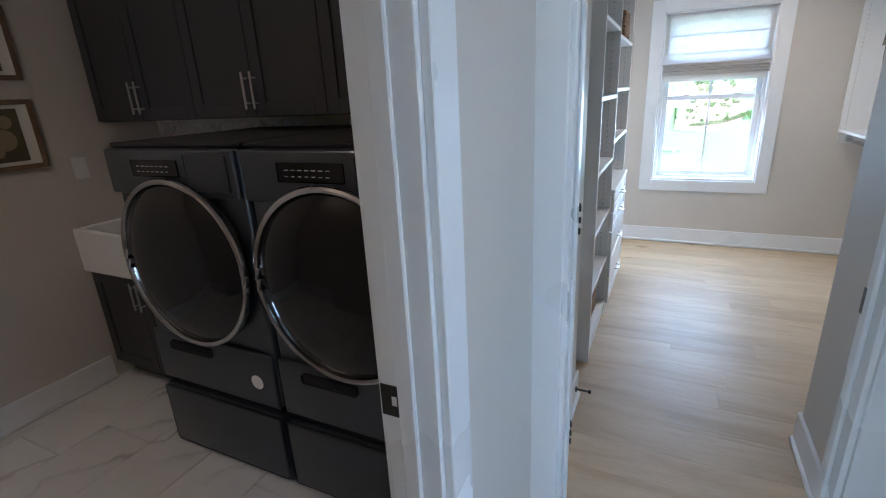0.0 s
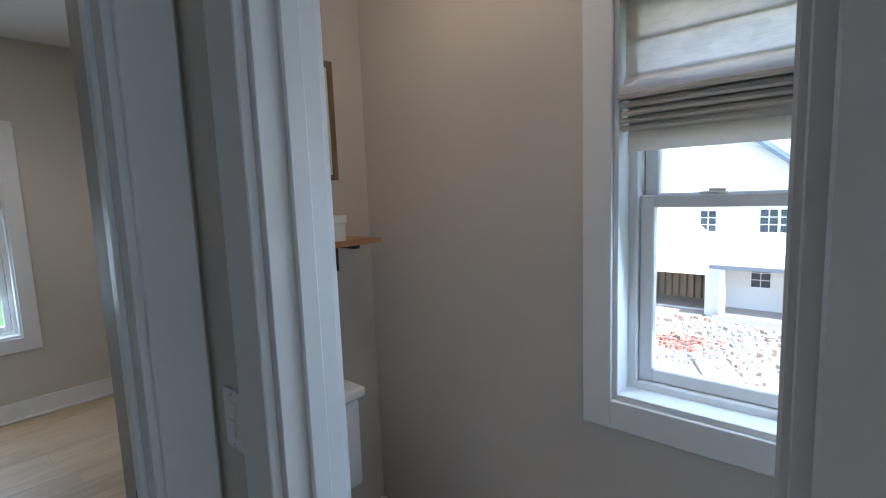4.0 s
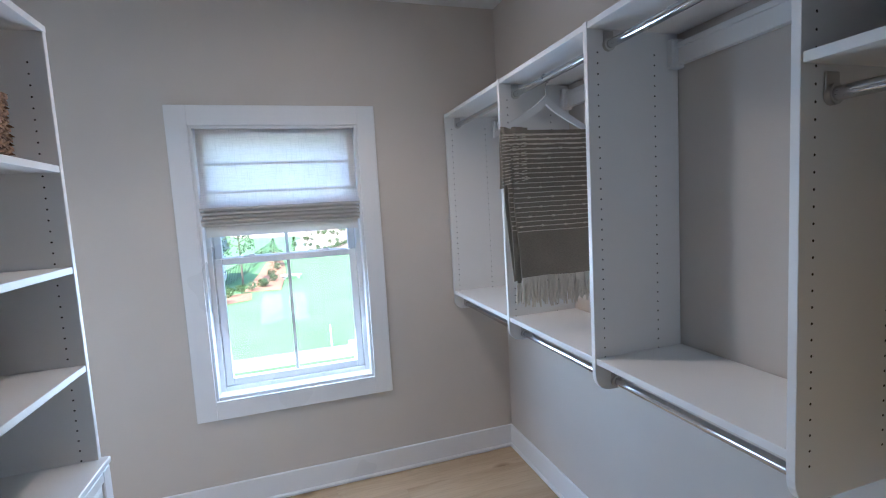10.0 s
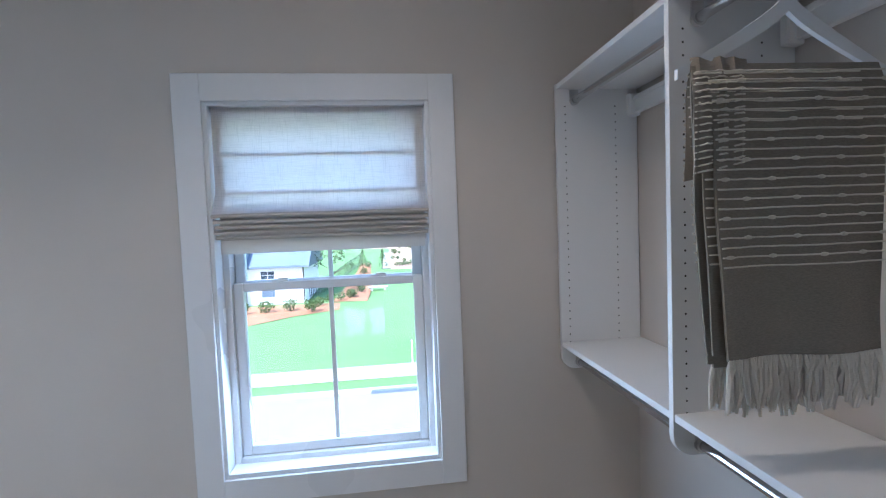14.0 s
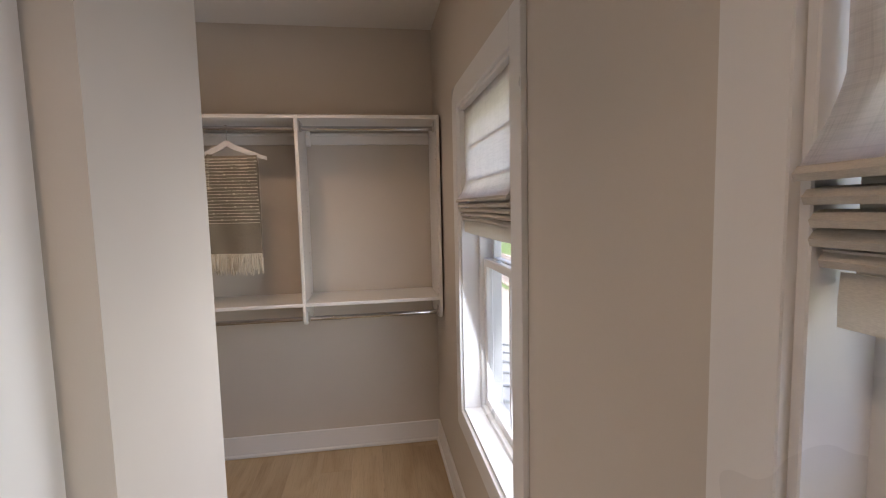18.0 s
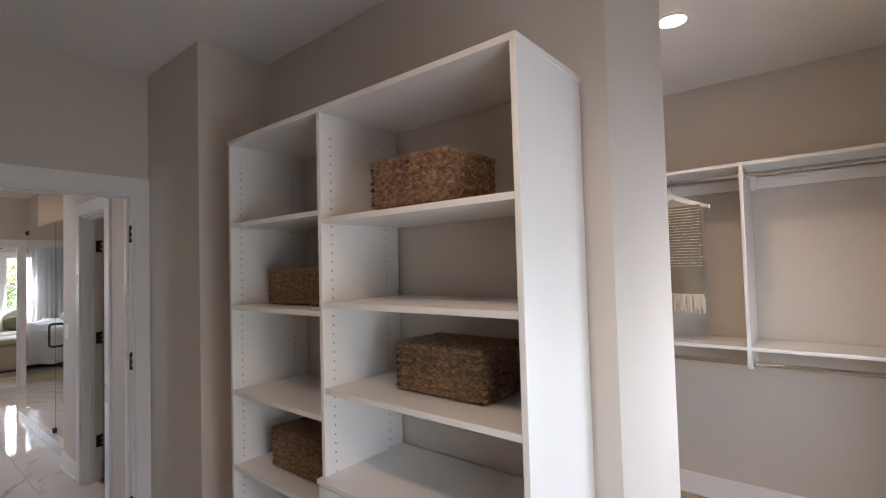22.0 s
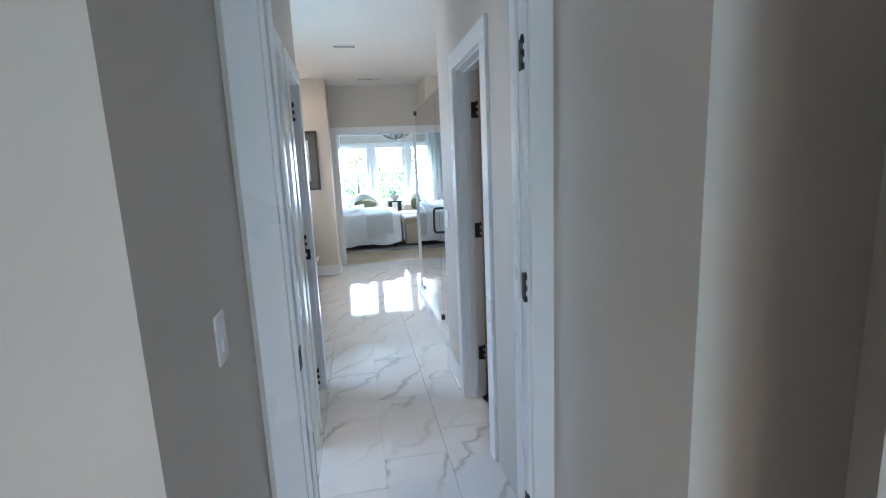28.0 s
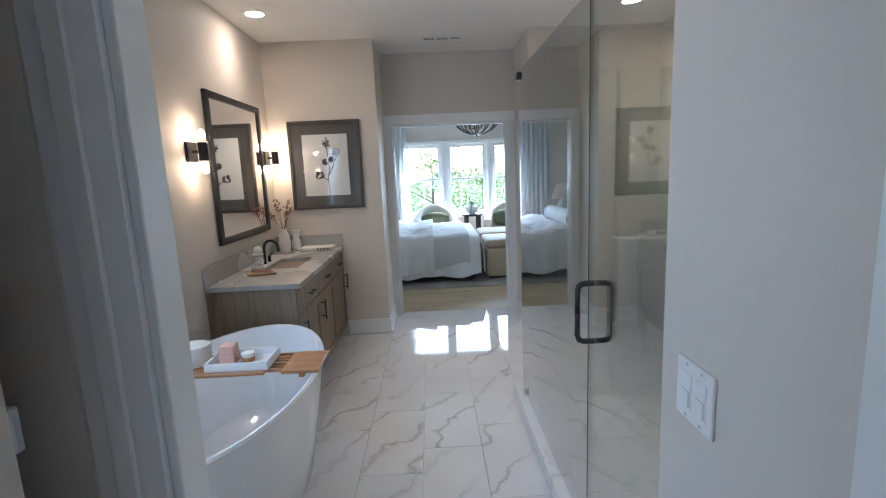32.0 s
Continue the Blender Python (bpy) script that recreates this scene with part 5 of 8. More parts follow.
def cab_doors(o, x0, x1, y, z0, z1, n, pulls, pull_z):
    w = (x1 - x0) / n
    for i in range(n):
        a, b = x0 + i * w + 0.002, x0 + (i + 1) * w - 0.002
        s = 0.058
        d = part("door", boxes((a, a + s, y - 0.02, y, z0, z1), (b - s, b, y - 0.02, y, z0, z1), (a + s, b - s, y - 0.02, y, z0, z0 + s), (a + s, b - s, y - 0.02, y, z1 - s, z1), bevel=0.0015), NAVY, o, "charcoal shaker door")
        part("panel", one(a + s - 0.002, b - s + 0.002, y - 0.011, y - 0.002, z0 + s - 0.002, z1 - s + 0.002), NAVY, d)
        x = (b - 0.022) if i % 2 == 0 else (a + 0.022)
        bm = tube(bmesh.new(), [(x, y - 0.048, pull_z - 0.075), (x, y - 0.048, pull_z + 0.075)], 0.005, 8)
        for k in (-0.05, 0.05):
            cyl(bm, (x, y - 0.048, pull_z + k), (x, y - 0.019, pull_z + k), 0.004, 8)
        part("pull", bm, NICKEL, d, "slim satin nickel bar pull", smooth=True)


for x0, x1 in ((-2.545, -1.785), (-1.785, -1.025), (-1.025, -0.27)):
    c = thing("wall_cabinet", "charcoal shaker wall cabinet above the laundry machines", "cabinet", group="laundry wall cabinets")
    part("body", one(x0 + 0.001, x1 - 0.001, 0.56, 0.897, 1.42, 2.36, 0.002), NAVY, c)
    cab_doors(c, x0, x1, 0.559, 1.425, 2.355, 2, True, 1.53)
c = thing("sink_cabinet", "charcoal base cabinet with two doors under a sink", "cabinet")
part("body", boxes((-2.59, -1.80, 0.34, 0.895, 0.10, 0.66), (-2.59, -1.80, 0.40, 0.895, 0.0, 0.10)), NAVY, c)
cab_doors(c, -2.585, -1.805, 0.339, 0.105, 0.655, 2, True, 0.56)
s = thing("farmhouse_sink", "white apron-front laundry sink set on a cabinet", "sink")
part("basin", boxes((-2.59, -1.80, 0.29, 0.325, 0.662, 0.90), (-2.59, -1.80, 0.83, 0.89, 0.662, 0.90), (-2.59, -2.555, 0.325, 0.83, 0.662, 0.90), (-1.835, -1.80, 0.325, 0.83, 0.662, 0.90), (-2.555, -1.835, 0.325, 0.83, 0.662, 0.70), bevel=0.010, seg=2), CERAMIC, s)
SPLASH = marbled("marble_splash", (0.70, 0.68, 0.66), (0.33, 0.31, 0.30), 0.2, 60)
bs = thing("backsplash", "pale marble chevron tile backsplash", "backsplash", kind="structure")
tile = None
for i in range(24):
    for j in range(5):
        for s_ in (-1, 1):
            bm = None
            x, z = -2.52 + i * 0.095 + (0.024 if s_ > 0 else -0.024), 1.365 + j * 0.05
            if x > -0.28:
                continue
            if tile is None:
                bm = boxes((-0.030, 0.030, 0.0, 0.008, -0.011, 0.011), bevel=0.001)
                tile = part("tile", bm, SPLASH, bs)
                tile.matrix_basis = pose(x, 0.891, z, 0, s_ * 45, 0)
            else:
                twin(tile, bs, pose(x, 0.891, z, 0, s_ * 45, 0), "tile")


def botanical(o, y):
    g = painted("print_green", (0.10, 0.09, 0.05), 0.8, grain=20, spread=0.6)
    p2 = painted("print_ochre", (0.30, 0.24, 0.15), 0.8, grain=20, spread=0.5)
    part("picture_field", one(-0.11, 0.11, -y - 0.0008, -y, -0.12, 0.12), g, o)
    bm = bmesh.new()
    for k, (x, z, r) in enumerate(((-0.03, 0.03, 0.045), (0.03, -0.02, 0.05), (-0.01, -0.07, 0.03), (0.05, 0.06, 0.03))):
        cyl(bm, (x, -y - 0.001 - 0.0003 * k, z), (x, -y - 0.0018 - 0.0003 * k, z), r, 18)
    part("picture", bm, p2, o)


for y, z in ((0.10, 1.795), (0.10, 1.39)):
    framed("framed_print", pose(-2.6, y, z, 0, 0, 90), 0.36, 0.32, PAPER, 0.06, 0.022, 0.022, FRAMEWOOD, PAPER, "botanical print with white mount in a brown frame", botanical, glass=False)
o = thing("wall_outlet", "white wall outlet beside the dryer", "outlet", at=pose(-2.6, 0.42, 1.20, 0, 0, 90))
part("plate", one(-0.035, 0.035, -0.006, 0, -0.057, 0.057, 0.002), PLASTIC, o)

# ---- linen cupboard ----
for z in (0.75, 1.17, 1.58, 1.95):
    o = thing("wire_shelf", "white coated wire shelf on plastic brackets", "shelf", group="wire shelves")
    for y in (-1.26, -0.93):
        part("rail", tube(bmesh.new(), [(1.02, y, z), (1.44, y, z)], 0.004, 6), PLASTIC, o)
    part("front_rail", tube(bmesh.new(), [(1.02, -1.32, z), (1.02, -0.87, z)], 0.0045, 6), PLASTIC, o)
    part("lip_rail", tube(bmesh.new(), [(1.02, -1.32, z - 0.03), (1.02, -0.87, z - 0.03)], 0.0045, 6), PLASTIC, o)
    for k in range(16):
        y = -1.31 + k * 0.028
        part("wire", tube(bmesh.new(), [(1.02, y, z - 0.03), (1.02, y, z), (1.44, y, z)], 0.0022, 5), PLASTIC, o)
    part("bracket", boxes((0.995, 1.045, -1.330, -1.312, z - 0.045, z + 0.03), (1.03, 1.045, -1.330, -1.312, z - 0.075, z - 0.045), bevel=0.003), PLASTIC, o, "white moulded end bracket")

# ---- bathroom ----
SOLID = painted("quartz_grey", (0.39, 0.38, 0.365), 0.28, grain=260, depth=0.01, spread=0.08)
VANWOOD = wooden("vanity_oak", (0.27, 0.205, 0.14), (0.165, 0.12, 0.08), 0.5, "z")
VX, VY0, VY1, VZ = 1.195, BS + 0.003, -3.55, 0.87
van = thing("bathroom_vanity", "brown oak vanity cabinet with black bar pulls", "vanity")
part("body", boxes((VX + 0.03, BE - 0.003, VY0, VY1 - 0.012, 0.10, 0.838), (VX + 0.09, BE - 0.003, VY0, VY1 - 0.03, 0.0, 0.10), bevel=0.002), VANWOOD, van)


def van_front(y0, y1, z0, z1, pull):
    s = 0.05
    x = VX + 0.029
    bm = boxes((x - 0.02, x, y0, y0 + s, z0, z1), (x - 0.02, x, y1 - s, y1, z0, z1), (x - 0.02, x, y0 + s, y1 - s, z0, z0 + s), (x - 0.02, x, y0 + s, y1 - s, z1 - s, z1), (x - 0.011, x - 0.003, y0 + s - 0.002, y1 - s + 0.002, z0 + s - 0.002, z1 - s + 0.002), bevel=0.0015) if z1 - z0 > 0.2 else boxes((x - 0.02, x, y0, y1, z0, z1), bevel=0.002)
    d = part("door" if z1 - z0 > 0.2 else "drawer_front", bm, VANWOOD, van, "brown oak shaker front")
    if pull == "h":
        a, b = Vector((x - 0.05, (y0 + y1) / 2 - 0.06, (z0 + z1) / 2)), Vector((x - 0.05, (y0 + y1) / 2 + 0.06, (z0 + z1) / 2))
    else:
        yy = y0 + 0.03 if pull == "l" else y1 - 0.03
        a, b = Vector((x - 0.05, yy, z1 - 0.20)), Vector((x - 0.05, yy, z1 - 0.05))
    bm = tube(bmesh.new(), [a, b], 0.0055, 8)
    for f in (0.15, 0.85):
        p = a.lerp(b, f)
        cyl(bm, p, p + Vector((0.032, 0, 0)), 0.0045, 8)
    part("pull", bm, BLACK, d, "matte black bar pull", smooth=True)


ys = [VY0 + 0.01 + k * (VY1 - 0.016 - VY0 - 0.01) / 3 for k in range(4)]
for k in range(3):
    a, b = ys[k] + 0.003, ys[k + 1] - 0.003
    van_front(a, b, 0.675, 0.83, "h")
    van_front(a, b, 0.115, 0.668, "r" if k != 0 else "l")
SX0, SX1, SY0, SY1 = 1.36, 1.615, -4.55, -4.10
top = thing("stone_worktop", "grey quartz vanity top with backsplash", "countertop")
part("slab", boxes((VX, SX0, VY0, VY1, 0.84, VZ), (SX1, BE - 0.003, VY0, VY1, 0.84, VZ), (SX0, SX1, VY0, SY0, 0.84, VZ), (SX0, SX1, SY1, VY1, 0.84, VZ)), SOLID, top)
part("backsplash", boxes((BE - 0.022, BE - 0.003, VY0 + 0.021, VY1, VZ + 0.0005, VZ + 0.125), bevel=0.002), SOLID, top)
part("side_splash", boxes((VX + 0.005, BE - 0.003, VY0, VY0 + 0.02, VZ + 0.0005, VZ + 0.125), bevel=0.002), SOLID, top)
sink = thing("undermount_sink", "white rectangular undermount sink", "sink")
part("basin", boxes((SX0 - 0.01, SX0, SY0 - 0.01, SY1 + 0.01, 0.70, 0.8395), (SX1, SX1 + 0.01, SY0 - 0.01, SY1 + 0.01, 0.70, 0.8395), (SX0, SX1, SY0 - 0.01, SY0, 0.70, 0.8395), (SX0, SX1, SY1, SY1 + 0.01, 0.70, 0.8395), (SX0, SX1, SY0, SY1, 0.70, 0.71)), CERAMIC, sink)
fc = thing("faucet", "matte black arched faucet with two levers", "faucet")
fx, fy = 1.675, -4.325
part("spout", tube(bmesh.new(), [(fx, fy, VZ)] + [(fx, fy, VZ + 0.06)] + [(fx - 0.055 + 0.055 * math.cos(a), fy, VZ + 0.13 + 0.055 * math.sin(a)) for a in [radians(k) for k in (0, 35, 70, 105, 140, 170)]] + [(fx - 0.112, fy, VZ + 0.095)], 0.011, 12), BLACK, fc, smooth=True)
for s_ in (-1, 1):
    bm = cyl(bmesh.new(), (fx, fy + s_ * 0.10, VZ), (fx, fy + s_ * 0.10, VZ + 0.045), 0.013, 12)
    cyl(bm, (fx, fy + s_ * 0.10, VZ + 0.045), (fx - 0.01, fy + s_ * 0.16, VZ + 0.06), 0.007, 8)
    part("lever", bm, BLACK, fc, smooth=True)
MIRROR = mat("mirror_glass", (0.90, 0.91, 0.91), 0.0, 1.0)
mir = thing("vanity_mirror", "rectangular wall mirror in a black frame", "mirror")
M0, M1, MZ0, MZ1, fw = -4.815, -3.835, 1.095, 2.13, 0.048
part("frame", boxes((BE - 0.030, BE - 0.002, M0, M0 + fw, MZ0, MZ1), (BE - 0.030, BE - 0.002, M1 - fw, M1, MZ0, MZ1), (BE - 0.030, BE - 0.002, M0 + fw, M1 - fw, MZ0, MZ0 + fw), (BE - 0.030, BE - 0.002, M0 + fw, M1 - fw, MZ1 - fw, MZ1), bevel=0.003), BLACK, mir)
part("mirror_pane", boxes((BE - 0.018, BE - 0.003, M0 + fw, M1 - fw, MZ0 + fw, MZ1 - fw)), MIRROR, mir)
GLASSJAR = glassy("clear_glass", (0.985, 0.99, 0.99), 0.6)
TUNGSTEN = glowing("bulb_glow", (1.0, 0.74, 0.46), 14.0)


def sconce(y, z):
    o = thing("wall_sconce", "black double wall sconce with clear glass shades, lit", "wall lamp", group="vanity sconces", at=pose(BE, y, z))
    part("backplate", one(-0.02, 0, -0.06, 0.06, -0.06, 0.06, 0.003), BLACK, o)
    part("arm", cyl(bmesh.new(), (-0.02, 0, 0), (-0.075, 0, 0), 0.011, 10), BLACK, o, smooth=True)
    part("socket", cyl(bmesh.new(), (-0.085, 0, -0.055), (-0.085, 0, 0.055), 0.030, 20), BLACK, o, smooth=True)
    for s_ in (-1, 1):
        bm = lathe(bmesh.new(), [(0.030, 0.056), (0.042, 0.075), (0.045, 0.12), (0.043, 0.165)], 20, -0.085, 0)
        if s_ < 0:
            for v in bm.verts:
                v.co.z = -v.co.z
        g = part("glass_shade", bm, GLASSJAR, o, "clear glass shade", smooth=True)
        g.visible_shadow = False
        bm = ball(bmesh.new(), (-0.085, 0, s_ * 0.105), 0.017, 0.017, 0.028, 12, 8)
        part("bulb", bm, TUNGSTEN, o, "glowing warm bulb", smooth=True)
        l = new("sconce_lamp", bpy.data.lights.new("sconce_lamp", "POINT"))
        l.data.energy, l.data.color, l.data.shadow_soft_size = 0.3, (1.0, 0.74, 0.48), 0.03
        l.matrix_basis = pose(BE - 0.085, y, z + s_ * 0.105)


sconce(-3.60, 1.715)
sconce(-4.945, 1.715)

DARKFRAME = wooden("dark_frame", (0.060, 0.052, 0.046), (0.030, 0.026, 0.023), 0.35, "z")
DARKMAT = painted("dark_mount", (0.075, 0.068, 0.062), 0.75, grain=200)
PRINTBG = painted("print_grey", (0.62, 0.61, 0.62), 0.8, grain=40, spread=0.06)
INK = painted("print_ink", (0.035, 0.033, 0.034), 0.8, spread=0.3)


def thistle(o, y):
    bm = bmesh.new()
    rng = random.Random(8)
    k = 0
    for pts in (((0.02, -0.28), (0.01, -0.12), (0.03, -0.02), (0.02, 0.10), (0.015, 0.16)), ((0.01, -0.10), (0.06, -0.02), (0.085, 0.06)), ((0.012, -0.14), (-0.03, -0.11), (-0.05, -0.09))):
        tube(bm, [(x, -y - 0.002, z) for x, z in pts], 0.004, 5)
    for cx, cz, rx, rz in ((0.012, 0.19, 0.032, 0.055), (0.095, 0.10, 0.034, 0.055), (-0.065, -0.085, 0.036, 0.036), (-0.01, 0.03, 0.02, 0.03), (0.05, 0.05, 0.018, 0.024)):
        for i in range(26):
            a = rng.uniform(0, 6.28)
            q = rng.random() ** 0.5
            x, z = cx + rx * q * math.cos(a), cz + rz * q * math.sin(a)
            k += 1
            cyl(bm, (x, -y - 0.001 - 0.00002 * k, z), (x, -y - 0.0014 - 0.00002 * k, z), rng.uniform(0.006, 0.011), 6)
    part("thistle_drawing", bm, INK, o, "dark ink thistle stems")


framed("framed_art", pose(1.290, BS, 1.635, 0, 0, 180), 0.655, 0.80, PRINTBG, 0.095, 0.028, 0.035, DARKFRAME, DARKMAT, "thistle print with dark mount in a black frame", thistle)


def vase(at, prof, m, label, name="vase"):
    o = thing(name, label, "vase", at=at)
    part("body", lathe(bmesh.new(), prof, 24), m, o, smooth=True)
    return o


MATTEWHITE = painted("matte_ceramic", (0.74, 0.72, 0.69), 0.6, grain=120)
v1 = vase(pose(1.70, -4.93, VZ), [(0.0, 0.0), (0.042, 0.0), (0.052, 0.03), (0.055, 0.09), (0.045, 0.15), (0.028, 0.185), (0.030, 0.205), (0.024, 0.206), (0.022, 0.185), (0.0, 0.18)], MATTEWHITE, "white ceramic vase with dried blossom sprigs")
SPRIG = painted("dried_sprig", (0.16, 0.09, 0.055), 0.8, spread=0.4)
BLOSSOM = painted("dried_blossom", (0.42, 0.20, 0.15), 0.8, spread=0.4)
bm, bl = bmesh.new(), bmesh.new()
rng = random.Random(11)
for i in range(7):
    a, r = rng.uniform(0, 6.28), rng.uniform(0.03, 0.10)
    top_ = Vector((r * math.cos(a), r * math.sin(a), rng.uniform(0.33, 0.46)))
    tube(bm, [(0, 0, 0.17), top_ * 0.6 + Vector((0, 0, 0.06)), top_], 0.0022, 5)
    for j in range(9):
        p = top_ + Vector((rng.uniform(-0.025, 0.025), rng.uniform(-0.025, 0.025), rng.uniform(-0.06, 0.02)))
        ball(bl, p, 0.009, 0.009, 0.008, 6, 4)
part("stems", bm, SPRIG, v1)
part("blossoms", bl, BLOSSOM, v1, "dusty pink dried blossoms")
vase(pose(1.612, -4.993, VZ), [(0.0, 0.0), (0.036, 0.0), (0.046, 0.03), (0.044, 0.07), (0.028, 0.12), (0.034, 0.165), (0.046, 0.185), (0.042, 0.186), (0.028, 0.16), (0.0, 0.12)], MATTEWHITE, "small white waisted ceramic vase")
TOWEL = cloth("hand_towel", (0.76, 0.74, 0.70), 600, spread=0.06)
tw = thing("folded_towel", "white hand towel with dark stitched ends", "towel")
part("layers", boxes((1.25, 1.555, -5.03, -4.86, VZ + 0.001, VZ + 0.016), (1.252, 1.553, -5.028, -4.862, VZ + 0.0165, VZ + 0.032), bevel=0.006, seg=2), TOWEL, tw, smooth=True)
for k in range(4):
    part("stitched_mark", boxes((1.29 + k * 0.03, 1.305 + k * 0.03, -4.861, -4.859, VZ + 0.012, VZ + 0.024)), INK, tw)
BOARD = wooden("mango_board", (0.36, 0.23, 0.13), (0.22, 0.13, 0.07), 0.5, "x")
bd = thing("serving_board", "small round wooden board with a handle", "tray")
part("board", lathe(bmesh.new(), [(0.0, VZ + 0.001), (0.085, VZ + 0.001), (0.09, VZ + 0.008), (0.085, VZ + 0.016), (0.0, VZ + 0.016)], 28, 1.58, -3.93), BOARD, bd, smooth=True)
part("handle", boxes((1.45, 1.51, -3.91, -3.87, VZ + 0.002, VZ + 0.015), bevel=0.005), BOARD, bd)
PINK = painted("pink_soap", (0.62, 0.36, 0.29), 0.5, spread=0.05)
for z0, r, h_, lab, m in ((0.0165, 0.050, 0.022, "pink soap bars on a board", PINK), (0.039, 0.046, 0.018, "white soap bar on other soaps", MATTEWHITE)):
    o = thing("soap_bar", lab, "soap")
    part("bar", boxes((1.58 - r, 1.58 + r, -3.965, -3.905, VZ + z0, VZ + z0 + h_), bevel=0.005, seg=2), m, o, smooth=True)
jar = thing("glass_jar", "clear glass jar of cotton with a ball lid", "jar")
part("jar", lathe(bmesh.new(), [(0.0, VZ + 0.0575), (0.038, VZ + 0.0575), (0.041, VZ + 0.065), (0.041, VZ + 0.125), (0.036, VZ + 0.135)], 24, 1.58, -3.935), GLASSJAR, jar, smooth=True).visible_shadow = False
bm = bmesh.new()
for i in range(16):
    ball(bm, (1.58 + rng.uniform(-0.02, 0.02), -3.935 + rng.uniform(-0.02, 0.02), VZ + 0.072 + 0.011 * (i % 5)), 0.014, 0.014, 0.012, 8, 6)
part("cotton", bm, TOWEL, jar, "white cotton balls", smooth=True)
part("stopper", ball(lathe(bmesh.new(), [(0.0, VZ + 0.136), (0.037, VZ + 0.136), (0.037, VZ + 0.145), (0.0, VZ + 0.147)], 20, 1.58, -3.935), (1.58, -3.935, VZ + 0.172), 0.028, 0.028, 0.026), MATTEWHITE, jar, smooth=True)

# freestanding tub: an ellipse, rim dipping to the middle
TUBW = mat("tub_acrylic", (0.80, 0.81, 0.82), 0.12, Coat_Weight=0.4)
tub = thing("freestanding_bathtub", "white oval freestanding acrylic bathtub", "bathtub", at=pose(1.325, -2.69, 0))
bm = bmesh.new()


def oval(rx, ry, z, dip=0.0, n=64):
    return [(rx * math.cos(a), ry * math.sin(a), z - dip * math.cos(a) ** 2) for a in [2 * math.pi * k / n for k in range(n)]]


rings = [oval(0.30, 0.60, 0.0), oval(0.325, 0.64, 0.05), oval(0.36, 0.70, 0.25), oval(0.395, 0.745, 0.46), oval(0.418, 0.773, 0.612), oval(0.424, 0.780, 0.632), oval(0.416, 0.772, 0.641), oval(0.402, 0.756, 0.638), oval(0.39, 0.74, 0.60), oval(0.35, 0.68, 0.38), oval(0.30, 0.58, 0.19), oval(0.22, 0.45, 0.135), oval(0.05, 0.12, 0.12)]
vr = [[bm.verts.new(p) for p in r] for r in rings]
for a, b in zip(vr, vr[1:]):
    for k in range(64):
        bm.faces.new((a[k], a[(k + 1) % 64], b[(k + 1) % 64], b[k]))
bm.faces.new(vr[0]), bm.faces.new(vr[-1])
part("shell", bm, TUBW, tub, smooth=True)
part("drain", cyl(bmesh.new(), (0, 0.0, 0.121), (0, 0.0, 0.124), 0.03, 20), CHROME, tub)
TEAK = wooden("teak", (0.40, 0.185, 0.075), (0.23, 0.095, 0.035), 0.42, "x")
cz, c0, c1 = 0.643, -2.925, -2.685
cad = thing("bath_caddy", "reddish wooden bath caddy laid across the tub", "bath tray")
part("board", boxes((0.890, 1.065, c0, c1, cz, cz + 0.018), (1.14, 1.79, c0, c1, cz, cz + 0.018), bevel=0.004), TEAK, cad)
for k in range(6):
    y = c0 + 0.004 + k * 0.0375
    part("slat", boxes((1.065, 1.14, y, y + 0.022, cz + 0.002, cz + 0.016), bevel=0.003), TEAK, cad)
part("foot", boxes((0.965, 0.99, c0 + 0.02, c1 - 0.02, cz - 0.028, cz - 0.0005), bevel=0.003), TEAK, cad)
MARBTRAY = marbled("marble_tray", (0.74, 0.73, 0.72), (0.34, 0.33, 0.33), 0.25, 20)
zt = cz + 0.019
tr = thing("marble_tray", "white marble tray on the bath caddy", "tray")
part("base", one(1.13, 1.42, c0 + 0.02, c1 - 0.02, zt, zt + 0.008), MARBTRAY, tr)
part("rim", boxes((1.13, 1.138, c0 + 0.02, c1 - 0.02, zt + 0.0081, zt + 0.038), (1.412, 1.42, c0 + 0.02, c1 - 0.02, zt + 0.0081, zt + 0.038), (1.138, 1.412, c0 + 0.02, c0 + 0.028, zt + 0.0081, zt + 0.038), (1.138, 1.412, c1 - 0.028, c1 - 0.02, zt + 0.0081, zt + 0.038)), MARBTRAY, tr)
for k, (z0, s_) in enumerate(((0.009, 0.038), (0.052, 0.034))):
    o = thing("soap_bar", "pale pink square soap block on a tray", "soap")
    part("bar", one(1.345 - s_, 1.345 + s_, -2.815 - s_, -2.815 + s_, zt + z0, zt + z0 + 0.042, 0.004, 2), PINK, o)
br = thing("body_brush", "round wooden bath brush with pale bristles", "brush")
part("head", cyl(bmesh.new(), (1.255, -2.81, zt + 0.010), (1.255, -2.81, zt + 0.03), 0.03, 20), TEAK, br, smooth=True)
part("bristles", cyl(bmesh.new(), (1.255, -2.81, zt + 0.0305), (1.255, -2.81, zt + 0.05), 0.027, 20, 0.03), TOWEL, br)
jr = thing("glass_jar", "tall clear glass jar of bath salts with a knob lid", "jar")
part("jar", lathe(bmesh.new(), [(0.0, zt + 0.001), (0.066, zt + 0.001), (0.070, zt + 0.01), (0.070, zt + 0.13), (0.062, zt + 0.142)], 28, 1.50, -2.81), GLASSJAR, jr, smooth=True).visible_shadow = False
